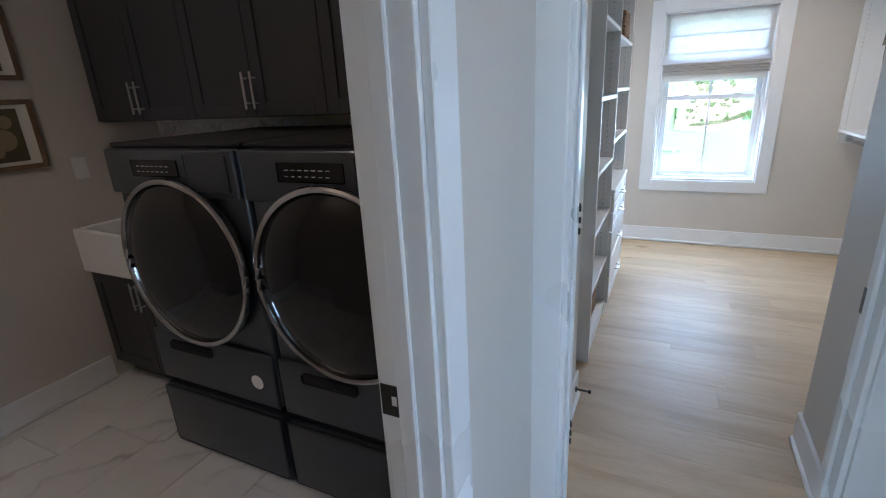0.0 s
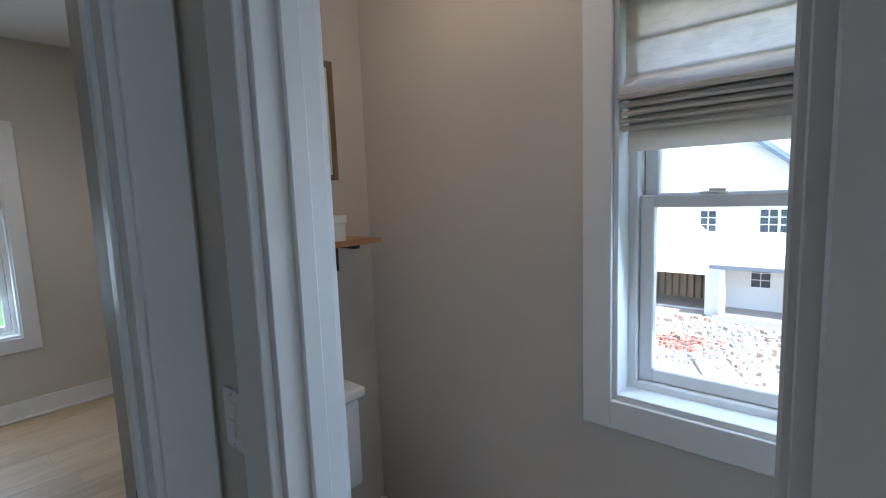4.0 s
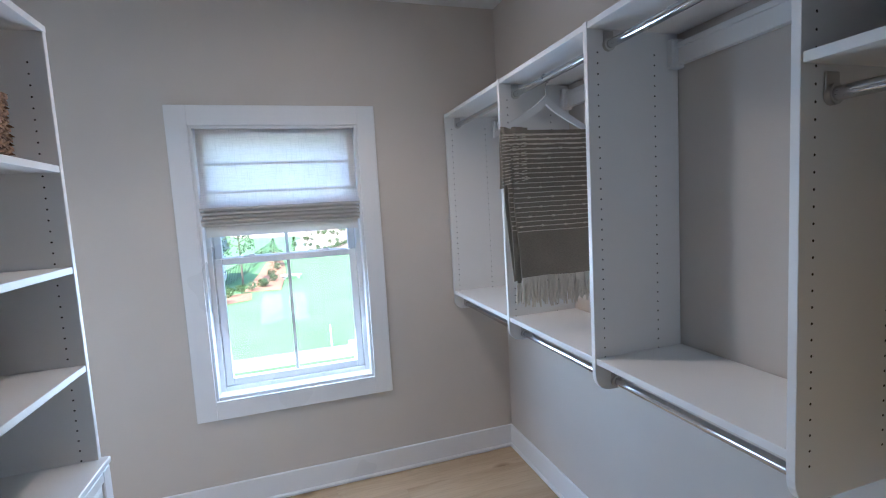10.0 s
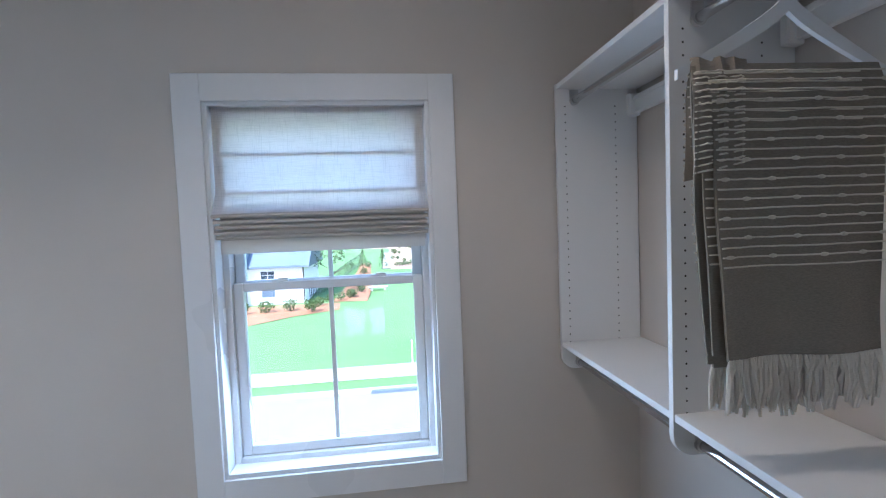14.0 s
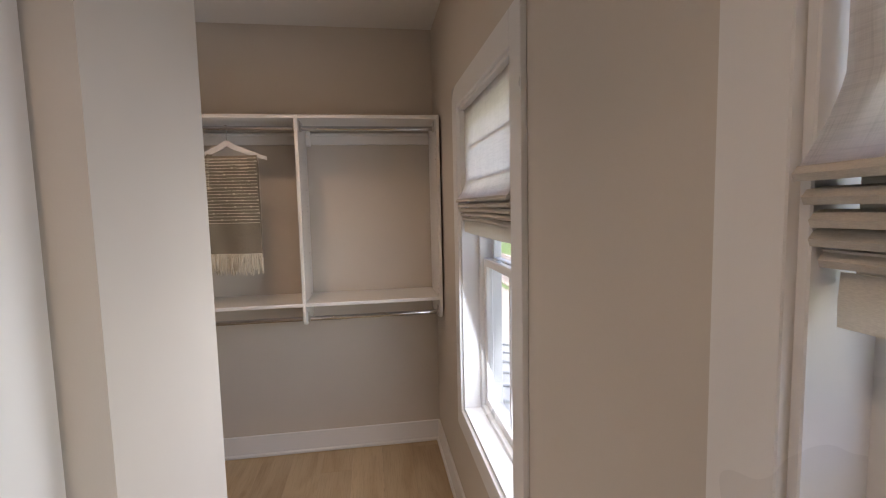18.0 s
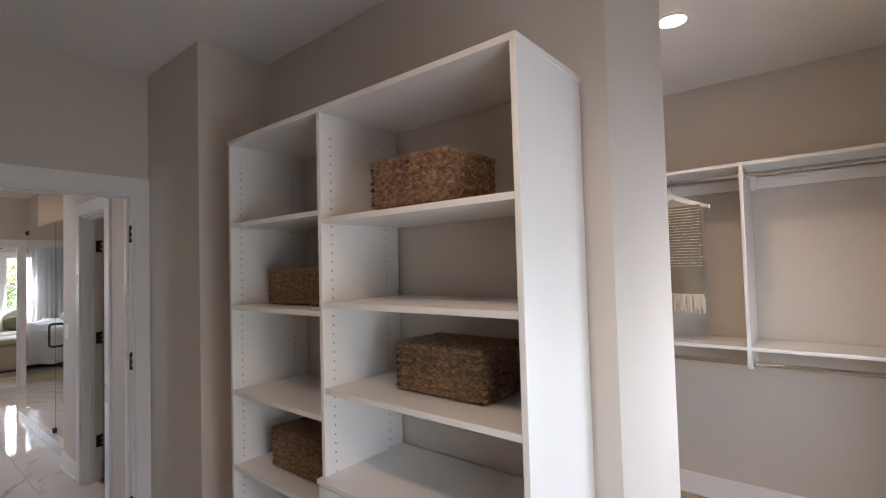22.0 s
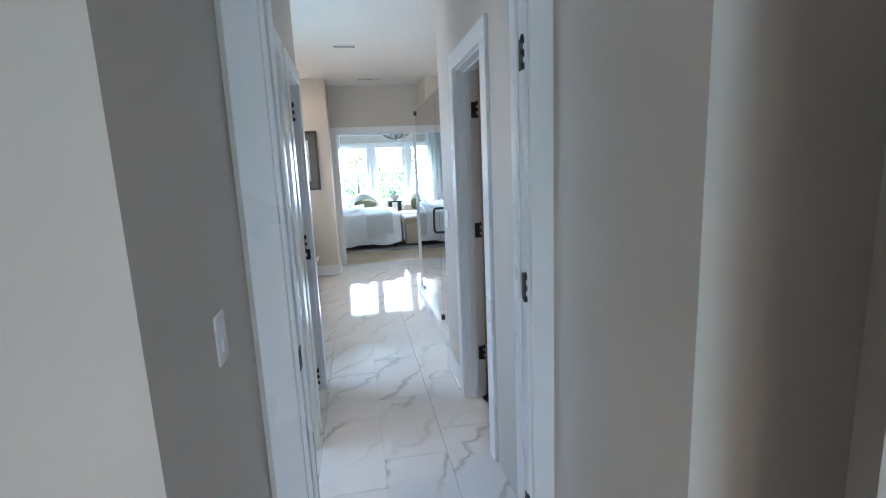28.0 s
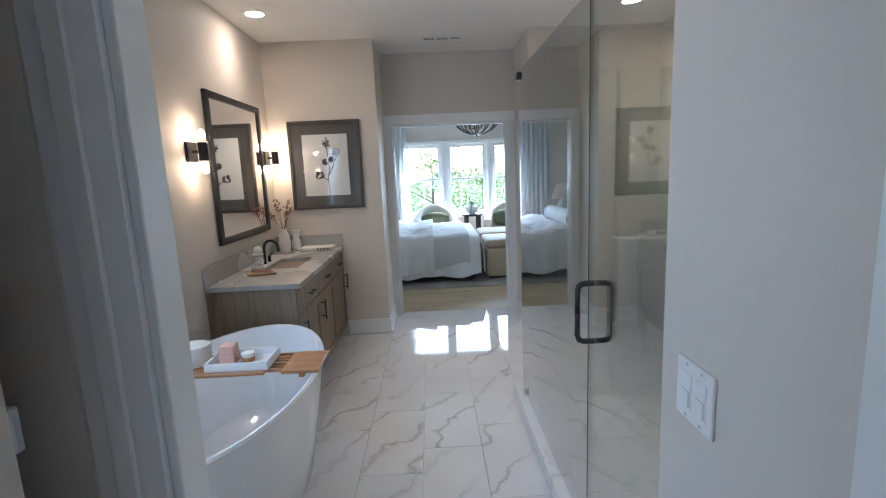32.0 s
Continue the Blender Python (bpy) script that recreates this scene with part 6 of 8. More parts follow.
part("bath_salts", lathe(bmesh.new(), [(0.0, zt + 0.006), (0.064, zt + 0.006), (0.066, zt + 0.012), (0.066, zt + 0.10), (0.05, zt + 0.108), (0.0, zt + 0.112)], 24, 1.50, -2.81), marbled("salts", (0.70, 0.66, 0.60), (0.35, 0.24, 0.16), 0.7, 10), jr, "cream bath salts with petals", smooth=True)
part("knob_lid", ball(lathe(bmesh.new(), [(0.0, zt + 0.143), (0.064, zt + 0.143), (0.064, zt + 0.152), (0.02, zt + 0.158), (0.0, zt + 0.158)], 24, 1.50, -2.81), (1.50, -2.81, zt + 0.172), 0.016, 0.016, 0.015), GLASSJAR, jr, smooth=True)

# shower
SHGLASS = glassy("shower_glass", (0.90, 0.945, 0.93), 2.6)
GX, GY0, GYD, GY1, GH = -0.222, -1.535, -2.262, -3.555, 2.10
curb = thing("shower_curb", "white marble shower curb", "curb", kind="structure")
part("curb_block", one(GX - 0.07, GX + 0.055, -3.62, -1.52, 0.0, 0.092, 0.003), MARBTRAY, curb)
o = thing("shower_screen", "frameless clear glass shower screen with black fittings", "shower screen")
for nm, y0, y1, z0 in (("fixed_panel", GY1, GYD - 0.003, 0.094), ("glass_door", GYD + 0.003, GY0 - 0.006, 0.105)):
    g = part(nm, one(GX - 0.005, GX + 0.005, y0, y1, z0, GH), SHGLASS, o, "clear glass with a green edge")
    g.visible_shadow = False
g = part("return_panel", one(-0.83, GX - 0.006, GY1 + 0.005, GY1 + 0.015, 0.02, GH), SHGLASS, o)
g.visible_shadow = False
g = part("upper_panel", one(-1.73, -0.832, GY1 - 0.06, GY1 - 0.05, 1.065, GH), SHGLASS, o)
g.visible_shadow = False
EDGE = mat("glass_edge", (0.10, 0.13, 0.12), 0.15)
for y in (GYD - 0.004, GYD + 0.002):
    part("edge_strip", one(GX - 0.0055, GX + 0.0055, y, y + 0.002, 0.11, GH - 0.002), EDGE, o)
for y, z in ((GY1 + 0.015, GH - 0.03), (GYD - 0.03, 0.12), (GY1 + 0.1, 0.12)):
    part("clip", one(GX - 0.02, GX + 0.02, y - 0.022, y + 0.022, z - 0.022, z + 0.022, 0.003), BLACK if z > 1 else NICKEL if y < -3 else BLACK, o)
for z in (0.35, 1.85):
    part("door_hinge", one(GX - 0.02, GX + 0.02, GY0 - 0.06, GY0 + 0.012, z - 0.045, z + 0.045, 0.003), BLACK, o, "black glass door hinge")
hy = GYD + 0.055
for s_ in (-1, 1):
    x0, x1 = GX + s_ * 0.006, GX + s_ * 0.062
    pts = [(x0, hy, 0.917), (x1 - s_ * 0.02, hy, 0.917), (x1 - s_ * 0.006, hy, 0.924), (x1, hy, 0.940), (x1, hy, 1.022), (x1, hy, 1.104), (x1 - s_ * 0.006, hy, 1.120), (x1 - s_ * 0.02, hy, 1.127), (x0, hy, 1.127)]
    part("pull_handle", tube(bmesh.new(), pts, 0.0105, 12), BLACK, o, "black D-shaped pull", smooth=True)
kw = thing("knee_wall", "low marble-tiled knee wall of the shower", "wall", kind="structure")
part("core", one(-1.735, -0.84, GY1 - 0.115, GY1 - 0.005, 0.0, 1.04), GROUT, kw)
part("cap", one(-1.738, -0.83, GY1 - 0.122, GY1 + 0.003, 1.041, 1.062, 0.003), MARBTRAY, kw)
TILE = {}


def tiles(parent, axis, fixed, a0, a1, z0, z1, tw, th, material, thick=0.006, gap=0.002, offset=0.33, sgn=1):
    """Tiles on an upright plane."""
    j, z = 0, z0
    while z < z1 - 0.02:
        hh = min(th, z1 - z)
        a = a0 - (offset * tw * (j % 3))
        while a < a1:
            b0, b1 = max(a, a0), min(a + tw, a1)
            if b1 - b0 > 0.02:
                key = (axis, round(b1 - b0, 3), round(hh, 3), material.name)
                at = pose(b0, fixed, z) if axis == "x" else pose(fixed, b0, z)
                if key not in TILE:
                    bm = one(gap / 2, b1 - b0 - gap / 2, 0, sgn * thick, gap / 2, hh - gap / 2, 0.0008) if axis == "x" else one(0, sgn * thick, gap / 2, b1 - b0 - gap / 2, gap / 2, hh - gap / 2, 0.0008)
                    TILE[key] = part("tile", bm, material, parent)
                    TILE[key].matrix_basis = at
                else:
                    twin(TILE[key], parent, at, "tile")
            a += tw
        z += th
        j += 1


WALLTILE = marbled("marble_wall_tile", (0.68, 0.66, 0.64), (0.34, 0.32, 0.31), 0.12, 55)
tiles(kw, "x", GY1 - 0.005, -1.735, -0.84, 0.0, 1.04, 0.60, 0.30, WALLTILE)
tiles(kw, "y", -0.84, GY1 - 0.115, GY1 - 0.005, 0.0, 1.04, 0.60, 0.30, WALLTILE)
wt = thing("shower_wall_tiles", "marble-look tiles on the shower walls", "tiles", kind="structure")
tiles(wt, "y", -1.738, GY1, -1.50, 0.0, 2.4, 0.60, 0.30, WALLTILE)
setting("wall_shower_north", boxes((-1.74, VW - 0.115, -1.52, -1.40, 0, H)), WALL, "greige painted wall of the shower", "wall")
tiles(wt, "x", -1.526, -1.73, -0.23, 0.0, 2.4, 0.60, 0.30, WALLTILE)

downlight(1.56, -4.32, 2.4)
downlight(-1.21, -4.33, 2.2)
# unseen downlight, added to brighten the inside of the shower
downlight(-0.95, -2.5, 2.0)
downlight(1.35, 0.25, 1.6, color=(1.0, 0.76, 0.55))
# unseen downlight, added as warm fill for the laundry
downlight(-1.6, -0.9, 1.4, color=(1.0, 0.72, 0.48))
ceiling_vent(0.175, -5.15, 0.37, 0.13, "white slotted supply vent in the bathroom ceiling", 3)
ceiling_vent(0.495, -3.35, 0.26, 0.13, "white slotted exhaust vent in the bathroom ceiling", 1)


def floor_tiles(parent, x0, x1, y0, y1, tw, tl, ox, oy, material):
    i = math.floor((x0 - ox) / tw)
    while ox + i * tw < x1:
        a, b = max(x0, ox + i * tw), min(x1, ox + (i + 1) * tw)
        j = math.floor((y0 - oy) / tl) - 1
        while oy + j * tl < y1:
            s = oy + j * tl + (i % 3) * tl / 3
            c, d = max(y0, s), min(y1, s + tl)
            if b - a > 0.02 and d - c > 0.02:
                key = ("f", round(b - a, 3), round(d - c, 3), material.name)
                if key not in TILE:
                    TILE[key] = part("tile", one(0.001, b - a - 0.001, 0.001, d - c - 0.001, -0.008, 0.0, 0.0007), material, parent)
                    TILE[key].matrix_basis = pose(a, c, 0)
                else:
                    twin(TILE[key], parent, pose(a, c, 0), "tile")
            j += 1
        i += 1


floor_tiles(floor_bath, -0.66, BE, BO - 0.06, DW1 - 0.036, 0.328, 0.656, 0.116, -3.06, MARBLE)
floor_tiles(floor_bath, -1.73, -0.66, -4.92, -1.52, 0.328, 0.656, 0.116, -3.06, MARBLE)
floor_tiles(floor_bath, -2.6, -0.225, -1.52, 0.9, 0.328, 0.656, 0.116, -3.06, MARBLE)

# ---- bedroom, seen through the opening ----
BEDLINEN = cloth("white_bedding", (0.78, 0.77, 0.76), 500, spread=0.04)
QUILT = cloth("grey_quilt", (0.56, 0.55, 0.53), 300, spread=0.08)
GREENVEL = cloth("olive_velvet", (0.11, 0.125, 0.075), 400, spread=0.15)
UPHOL = cloth("boucle", (0.66, 0.63, 0.58), 260, spread=0.1)
TAN = cloth("tan_leather", (0.42, 0.335, 0.235), 160, rough=0.6, spread=0.08)
BLACKWOOD = painted("black_wood", (0.022, 0.020, 0.019), 0.4, spread=0.15)
BEDBASE = cloth("taupe_linen", (0.25, 0.215, 0.175), 300, spread=0.1)
bed = thing("bed", "made bed with white duvet and grey quilt", "bed")
part("base", one(-0.27, 1.80, -8.85, -7.09, 0.10, 0.33, 0.03, 2), BEDBASE, bed, "taupe upholstered bed base")
part("mattress", one(-0.28, 1.78, -8.86, -7.08, 0.331, 0.60, 0.06, 3), BEDLINEN, bed, smooth=True)
for x in (-0.2, 1.7):
    for y in (-8.78, -7.18):
        part("leg", one(x - 0.03, x + 0.03, y - 0.03, y + 0.03, 0.011, 0.10), BLACKWOOD, bed)


def cover(x0, x1, y0, y1, top, low, seed, thick, puff=0.03, folds=0.03):
    """A cover that lies on the bed and hangs over its sides, in folds that widen downwards."""
    half, mid = (y1 - y0) / 2, (y0 + y1) / 2
    span = x1 - x0

    def f(u, v):
        s = (v - 0.5) * 2
        x = x0 + span * u
        hang = top - low + 0.05 * noise.noise((x * 2.1 + seed, 3, s)) + 0.02 * math.sin(x * 9 + seed)
        d = abs(s) * (half + hang)
        over = max(0.0, d - half)
        swell = 0.07 * math.sin(min(1.0, over / 0.30) * math.pi * 0.55)
        wave = folds * (noise.noise((x * 5.5 + seed, 1.5, s * 2)) + 0.7 * math.sin(x * 17 + seed + 2 * noise.noise((x * 2, seed, 0)))) * min(1.0, over * 3.2)
        y = mid + math.copysign(min(d, half) + swell + wave, s)
        edge = min(1.0, (half - min(d, half)) / 0.20)
        z = top - over + puff * (1.3 * noise.noise((x * 3.0 + seed, d * 2.6, 0.5)) + 0.6 * noise.noise((x * 8 + seed, d * 7, 2.5))) - 0.035 * (1 - edge) ** 2
        return (x, y, z)
    return sheet(grid(bmesh.new(), 48, 64, f), thick)


part("coverlet", cover(-0.30, 1.50, -8.90, -7.05, 0.635, 0.13, 2.0, 0.012, 0.012, 0.03), BEDLINEN, bed, "white coverlet hanging to the rug", smooth=True)


def foot_fall(u, v):
    y, drop = -8.96 + 1.97 * u, 0.50 * v
    return (-0.295 - 0.06 * math.sin(min(1.0, v * 2.2) * 1.6) - 0.02 * math.sin(y * 13) * v, y, 0.64 - drop - 0.03 * (1 - v) * abs(2 * u - 1) ** 6 + 0.02 * noise.noise((y * 2, 1, 4)) * v)


part("foot_drape", sheet(grid(bmesh.new(), 40, 14, foot_fall), 0.012), BEDLINEN, bed, smooth=True)
part("quilt", cover(-0.15, 0.42, -8.93, -7.02, 0.668, 0.30, 5.0, 0.016, 0.014, 0.010), QUILT, bed, "quilted grey blanket folded over the foot", smooth=True)
part("duvet", cover(0.34, 1.12, -8.95, -7.00, 0.705, 0.20, 1.0, 0.05, 0.050, 0.055), BEDLINEN, bed, "rumpled white duvet", smooth=True)
part("headboard", one(1.82, 1.94, -8.95, -7.0, 0.01, 1.35, 0.03, 2), UPHOL, bed, "tall upholstered headboard", smooth=True)


def pillow(at, w, h, t, m, label):
    o = thing("pillow", label, "pillow", group="bed pillows", at=at)

    def f(s):
        def g(u, v):
            a, b = (u - 0.5) * 2, (v - 0.5) * 2
            k = max(0, (1 - abs(a) ** 2.4)) ** 0.5 * max(0, (1 - abs(b) ** 2.4)) ** 0.5
            return (a * w / 2 * (1 - 0.06 * b * b), s * t / 2 * k, b * h / 2 * (1 - 0.06 * a * a))
        return g
    bm = grid(bmesh.new(), 14, 14, f(1))
    grid(bm, 14, 14, f(-1))
    bmesh.ops.remove_doubles(bm, verts=bm.verts[:], dist=0.0005)
    part("cover", bm, m, o, smooth=True)


for y in (-7.36, -7.98, -8.58):
    pillow(pose(1.60, y, 0.90, 0, -18, 90), 0.62, 0.60, 0.22, GREENVEL, "olive velvet square pillow against the headboard")
BOLSTER = cloth("striped_bolster", (0.50, 0.50, 0.50), 60, spread=0.35)
o = thing("bolster", "long grey and white bolster pillow on the bed", "pillow")
part("roll", cyl(bmesh.new(), (1.24, -8.55, 0.775), (1.24, -7.25, 0.775), 0.125, 28), BOLSTER, o, smooth=True)


def ottoman(y):
    o = thing("ottoman", "tan upholstered cube ottoman at the bed's foot", "ottoman", group="ottomans", at=pose(-0.70, y, 0.012))
    part("body", one(-0.31, 0.31, -0.36, 0.36, 0.02, 0.43, 0.04, 3), TAN, o, smooth=True)
    part("cushion", one(-0.31, 0.31, -0.36, 0.36, 0.431, 0.545, 0.045, 3), TAN, o, smooth=True)
    part("plinth", one(-0.27, 0.27, -0.32, 0.32, 0.0, 0.02), BLACKWOOD, o)


ottoman(-7.46)
ottoman(-8.30)


def tub_chair(at):
    o = thing("barrel_chair", "cream upholstered barrel chair with an olive pillow", "armchair", group="window chairs", at=at)
    bm = bmesh.new()
    n = 25
    rings = []
    for i in range(n):
        a = radians(-20 + 220 * i / (n - 1))
        k = math.sin(math.pi * i / (n - 1))
        h = 0.66 + 0.29 * k ** 1.5
        section = [(0.0, 0.10), (0.0, h * 0.55), (0.0, h - 0.05), (0.012, h - 0.018), (0.04, h), (0.08, h), (0.108, h - 0.018), (0.12, h - 0.05), (0.12, 0.12), (0.06, 0.10)]
        rings.append([bm.verts.new(((0.40 - d) * math.cos(a), (0.38 - d) * math.sin(a), z)) for d, z in section])
    for p, q in zip(rings, rings[1:]):
        for j in range(len(p)):
            bm.faces.new((p[j], q[j], q[(j + 1) % len(p)], p[(j + 1) % len(p)]))
    bm.faces.new(rings[0])
    bm.faces.new(rings[-1][::-1])
    part("back", bm, UPHOL, o, smooth=True)
    part("seat", lathe(bmesh.new(), [(0.0, 0.30), (0.27, 0.30), (0.30, 0.33), (0.30, 0.46), (0.27, 0.50), (0.0, 0.51)], 28), UPHOL, o, smooth=True)
    part("base", lathe(bmesh.new(), [(0.0, 0.0), (0.33, 0.0), (0.36, 0.10), (0.36, 0.30), (0.0, 0.30)], 28), UPHOL, o, smooth=True)
    bm = bmesh.new()
    ball(bm, (0, 0.13, 0.66), 0.25, 0.08, 0.155, 20, 12)
    for v in bm.verts:
        v.co.x *= 1 + 0.25 * min(1, abs(v.co.z - 0.66) / 0.155)
    part("cushion", bm, GREENVEL, o, "olive velvet lumbar cushion", smooth=True)


tub_chair(pose(0.27, -8.98, 0, 0, 0, 190))
tub_chair(pose(-0.98, -9.0, 0, 0, 0, 165))
o = thing("side_table", "round black side table with an open shelf", "side table", at=pose(-0.375, -9.08, 0))
part("top", lathe(bmesh.new(), [(0.0, 0.725), (0.19, 0.725), (0.19, 0.76), (0.0, 0.76)], 28), BLACKWOOD, o, smooth=True)
for a in (45, 135, 225, 315):
    x, y = 0.15 * math.cos(radians(a)), 0.15 * math.sin(radians(a))
    part("leg", one(x - 0.035, x + 0.035, y - 0.035, y + 0.035, 0.04, 0.725, 0.004), BLACKWOOD, o)
part("base", lathe(bmesh.new(), [(0.0, 0.0), (0.19, 0.0), (0.19, 0.04), (0.0, 0.04)], 28), BLACKWOOD, o, smooth=True)
LEAF = painted("house_leaf", (0.06, 0.115, 0.035), 0.5, spread=0.4)
o = thing("potted_plant", "white bowl of trailing green leaves", "plant", at=pose(-0.375, -9.08, 0.7605))
part("bowl", lathe(bmesh.new(), [(0.0, 0.0), (0.06, 0.0), (0.065, 0.02), (0.12, 0.08), (0.135, 0.13), (0.12, 0.128), (0.0, 0.11)], 24), MATTEWHITE, o, smooth=True)
bm = bmesh.new()
rng = random.Random(21)
for i in range(130):
    a, r = rng.uniform(0, 6.28), rng.uniform(0.0, 0.18)
    c = Vector((r * math.cos(a), r * math.sin(a), 0.13 + rng.uniform(0, 0.09) - r * 0.2))
    d = Vector((rng.uniform(-1, 1), rng.uniform(-1, 1), rng.uniform(-0.3, 0.8))).normalized() * 0.03
    e = d.cross(Vector((0, 0, 1))).normalized() * 0.013
    v = [bm.verts.new(c - d), bm.verts.new(c + e), bm.verts.new(c + d), bm.verts.new(c - e)]
    bm.faces.new(v)
part("leaves", bm, LEAF, o)
# chandelier
o = thing("chandelier", "dark iron orb chandelier with candle lamps", "chandelier", at=pose(-0.38, -7.8, 2.05))
for k in range(6):
    a = math.pi * k / 6
    pts = [(0.36 * math.cos(a) * math.sin(b), 0.36 * math.sin(a) * math.sin(b), 0.30 - 0.30 * math.cos(b)) for b in [2 * math.pi * i / 40 for i in range(40)]]
    part("hoop", tube(bmesh.new(), pts, 0.009, 6, True), BLACK, o, smooth=True)
part("band", tube(bmesh.new(), [(0.36 * math.cos(a), 0.36 * math.sin(a), 0.30) for a in [2 * math.pi * i / 40 for i in range(40)]], 0.009, 6, True), BLACK, o, smooth=True)
part("stem", cyl(bmesh.new(), (0, 0, 0.02), (0, 0, H - 2.05), 0.010, 8), BLACK, o)
part("finial", ball(bmesh.new(), (0, 0, 0.0), 0.022, 0.022, 0.03), BLACK, o, smooth=True)
part("canopy", cyl(bmesh.new(), (0, 0, H - 2.08), (0, 0, H - 2.05), 0.06, 20), BLACK, o)
for k in range(6):
    a = math.pi * k / 3
    x, y = 0.17 * math.cos(a), 0.17 * math.sin(a)
    arm = part("arm", tube(bmesh.new(), [(0, 0, 0.12), (x * 0.6, y * 0.6, 0.085), (x, y, 0.13)], 0.007, 6), BLACK, o, smooth=True)
    part("candle", cyl(bmesh.new(), (x, y, 0.13), (x, y, 0.21), 0.012, 10), BLACK, arm)
SHEER = cloth("sheer_curtain", (0.86, 0.87, 0.88), 700, through=0.6, spread=0.03)


def curtain(x0, x1, y, label):
    o = thing("sheer_curtain", label, "curtain", group="bedroom curtains")

    def f(u, v):
        a = u * math.pi * 2 * ((x1 - x0) / 0.085)
        return (x0 + (x1 - x0) * u + 0.01 * noise.noise((u * 9, v * 3, 1)), y + 0.03 * math.sin(a) * (0.6 + 0.4 * v) , 2.50 - 2.49 * v)
    part("cloth", sheet(grid(bmesh.new(), 70, 8, f), 0.0015), SHEER, o, "white sheer folds", smooth=True)


curtain(0.76, 1.42, BW + 0.10, "white sheer curtain beside the bedroom windows")
curtain(-2.2, -1.68, BW + 0.10, "white sheer curtain beside the bedroom windows")
o = thing("curtain_rod", "thin dark curtain rod over the windows", "curtain rod")
part("rod", cyl(bmesh.new(), (-2.3, BW + 0.10, 2.51), (1.55, BW + 0.10, 2.51), 0.012, 10), BLACK, o)
o = thing("nightstand", "dark wooden nightstand beside the bed", "nightstand", at=pose(1.62, -9.22, 0))
part("body", one(-0.22, 0.22, -0.2, 0.22, 0.12, 0.60, 0.004), BLACKWOOD, o)
for x in (-0.18, 0.18):
    for y in (-0.16, 0.18):
        part("leg", one(x - 0.02, x + 0.02, y - 0.02, y + 0.02, 0, 0.12), BLACKWOOD, o)
lmp = thing("table_lamp", "white table lamp with a cone shade", "table lamp", at=pose(1.62, -9.22, 0.6005))
part("base", lathe(bmesh.new(), [(0.0, 0.0), (0.09, 0.0), (0.10, 0.04), (0.12, 0.18), (0.06, 0.32), (0.02, 0.36), (0.0, 0.36)], 24), MATTEWHITE, lmp, smooth=True)
part("shade", lathe(bmesh.new(), [(0.21, 0.36), (0.11, 0.62)], 28), LINEN, lmp, "cream cone shade", smooth=True)
RUG = cloth("bedroom_rug", (0.30, 0.275, 0.245), 90, spread=0.45, own=False)
o = thing("area_rug", "faded grey patterned rug under the bed", "rug")
part("weave", one(-1.6, 1.5, -9.3, -6.72, 0.0005, 0.010, 0.003), RUG, o)
planks(floor_bedroom, -3.15, 3.15, BW, BO - 0.062, 0.19, 9, OAK)

# ---- outside, one storey below ----
G = -5.1


def far(x, y):
    """The street's plan, laid out from the closet window."""
    return 0.7 + (x - 0.7) * 1.343, 2.5 + (y - 2.5) * 1.343


def grassy(name, light, dark, scale):
    m = mat(name, light, 0.9)
    at = place_of(m)
    a = node(m, "ShaderNodeTexNoise", Scale=scale, Detail=6.0, Roughness=0.75)
    b = node(m, "ShaderNodeTexNoise", Scale=0.35, Detail=3.0)
    wire(m, at, a.inputs["Vector"]), wire(m, at, b.inputs["Vector"])
    c = mixed(m, 0.4, ramp(m, a.outputs[0], [(0.3, dark), (0.7, light)]), ramp(m, b.outputs[0], [(0.35, dark), (0.65, light)]))
    wire(m, c, shader(m).inputs["Base Color"])
    bumped(m, a.outputs[0], 0.6, 0.03)
    return m


GRASS = grassy("lawn_grass", (0.118, 0.235, 0.074), (0.074, 0.157, 0.046), 14)
CONCRETE = painted("concrete", (0.35, 0.338, 0.318), 0.85, grain=30, depth=0.2, spread=0.1)
ASPHALT = painted("light_road", (0.20, 0.198, 0.195), 0.9, grain=60, depth=0.2, spread=0.07)
MULCH = grassy("pine_straw", (0.34, 0.17, 0.085), (0.20, 0.09, 0.04), 9)
SOIL = grassy("red_soil", (0.46, 0.34, 0.25), (0.32, 0.22, 0.15), 1.2)
STUCCO = painted("white_siding", (0.76, 0.76, 0.74), 0.8, grain=8, spread=0.03)
ROOF = painted("blue_grey_roof", (0.10, 0.135, 0.185), 0.6, grain=10, depth=0.2, spread=0.15)
METALROOF = painted("standing_seam", (0.20, 0.245, 0.29), 0.35, grain=5, depth=0.02, spread=0.05)
FOLIAGE = grassy("foliage", (0.115, 0.17, 0.055), (0.065, 0.105, 0.032), 4)
FOLIAGE2 = grassy("pale_foliage", (0.17, 0.23, 0.11), (0.10, 0.145, 0.065), 5)
for m in (FOLIAGE, FOLIAGE2):
    t = node(m, "ShaderNodeBsdfTranslucent")
    wire(m, shader(m).inputs["Base Color"].links[0].from_socket, t.inputs[0])
    mx = node(m, "ShaderNodeMixShader")
    mx.inputs[0].default_value = 0.5
    wire(m, shader(m).outputs[0], mx.inputs[1]), wire(m, t.outputs[0], mx.inputs[2])
    wire(m, mx.outputs[0], m.node_tree.nodes["Material Output"].inputs[0])
BARK = painted("bark", (0.12, 0.085, 0.06), 0.9, grain=20, depth=0.4, spread=0.3)
TIMBER = wooden("porch_timber", (0.42, 0.25, 0.13), (0.28, 0.15, 0.07), 0.6, "z")
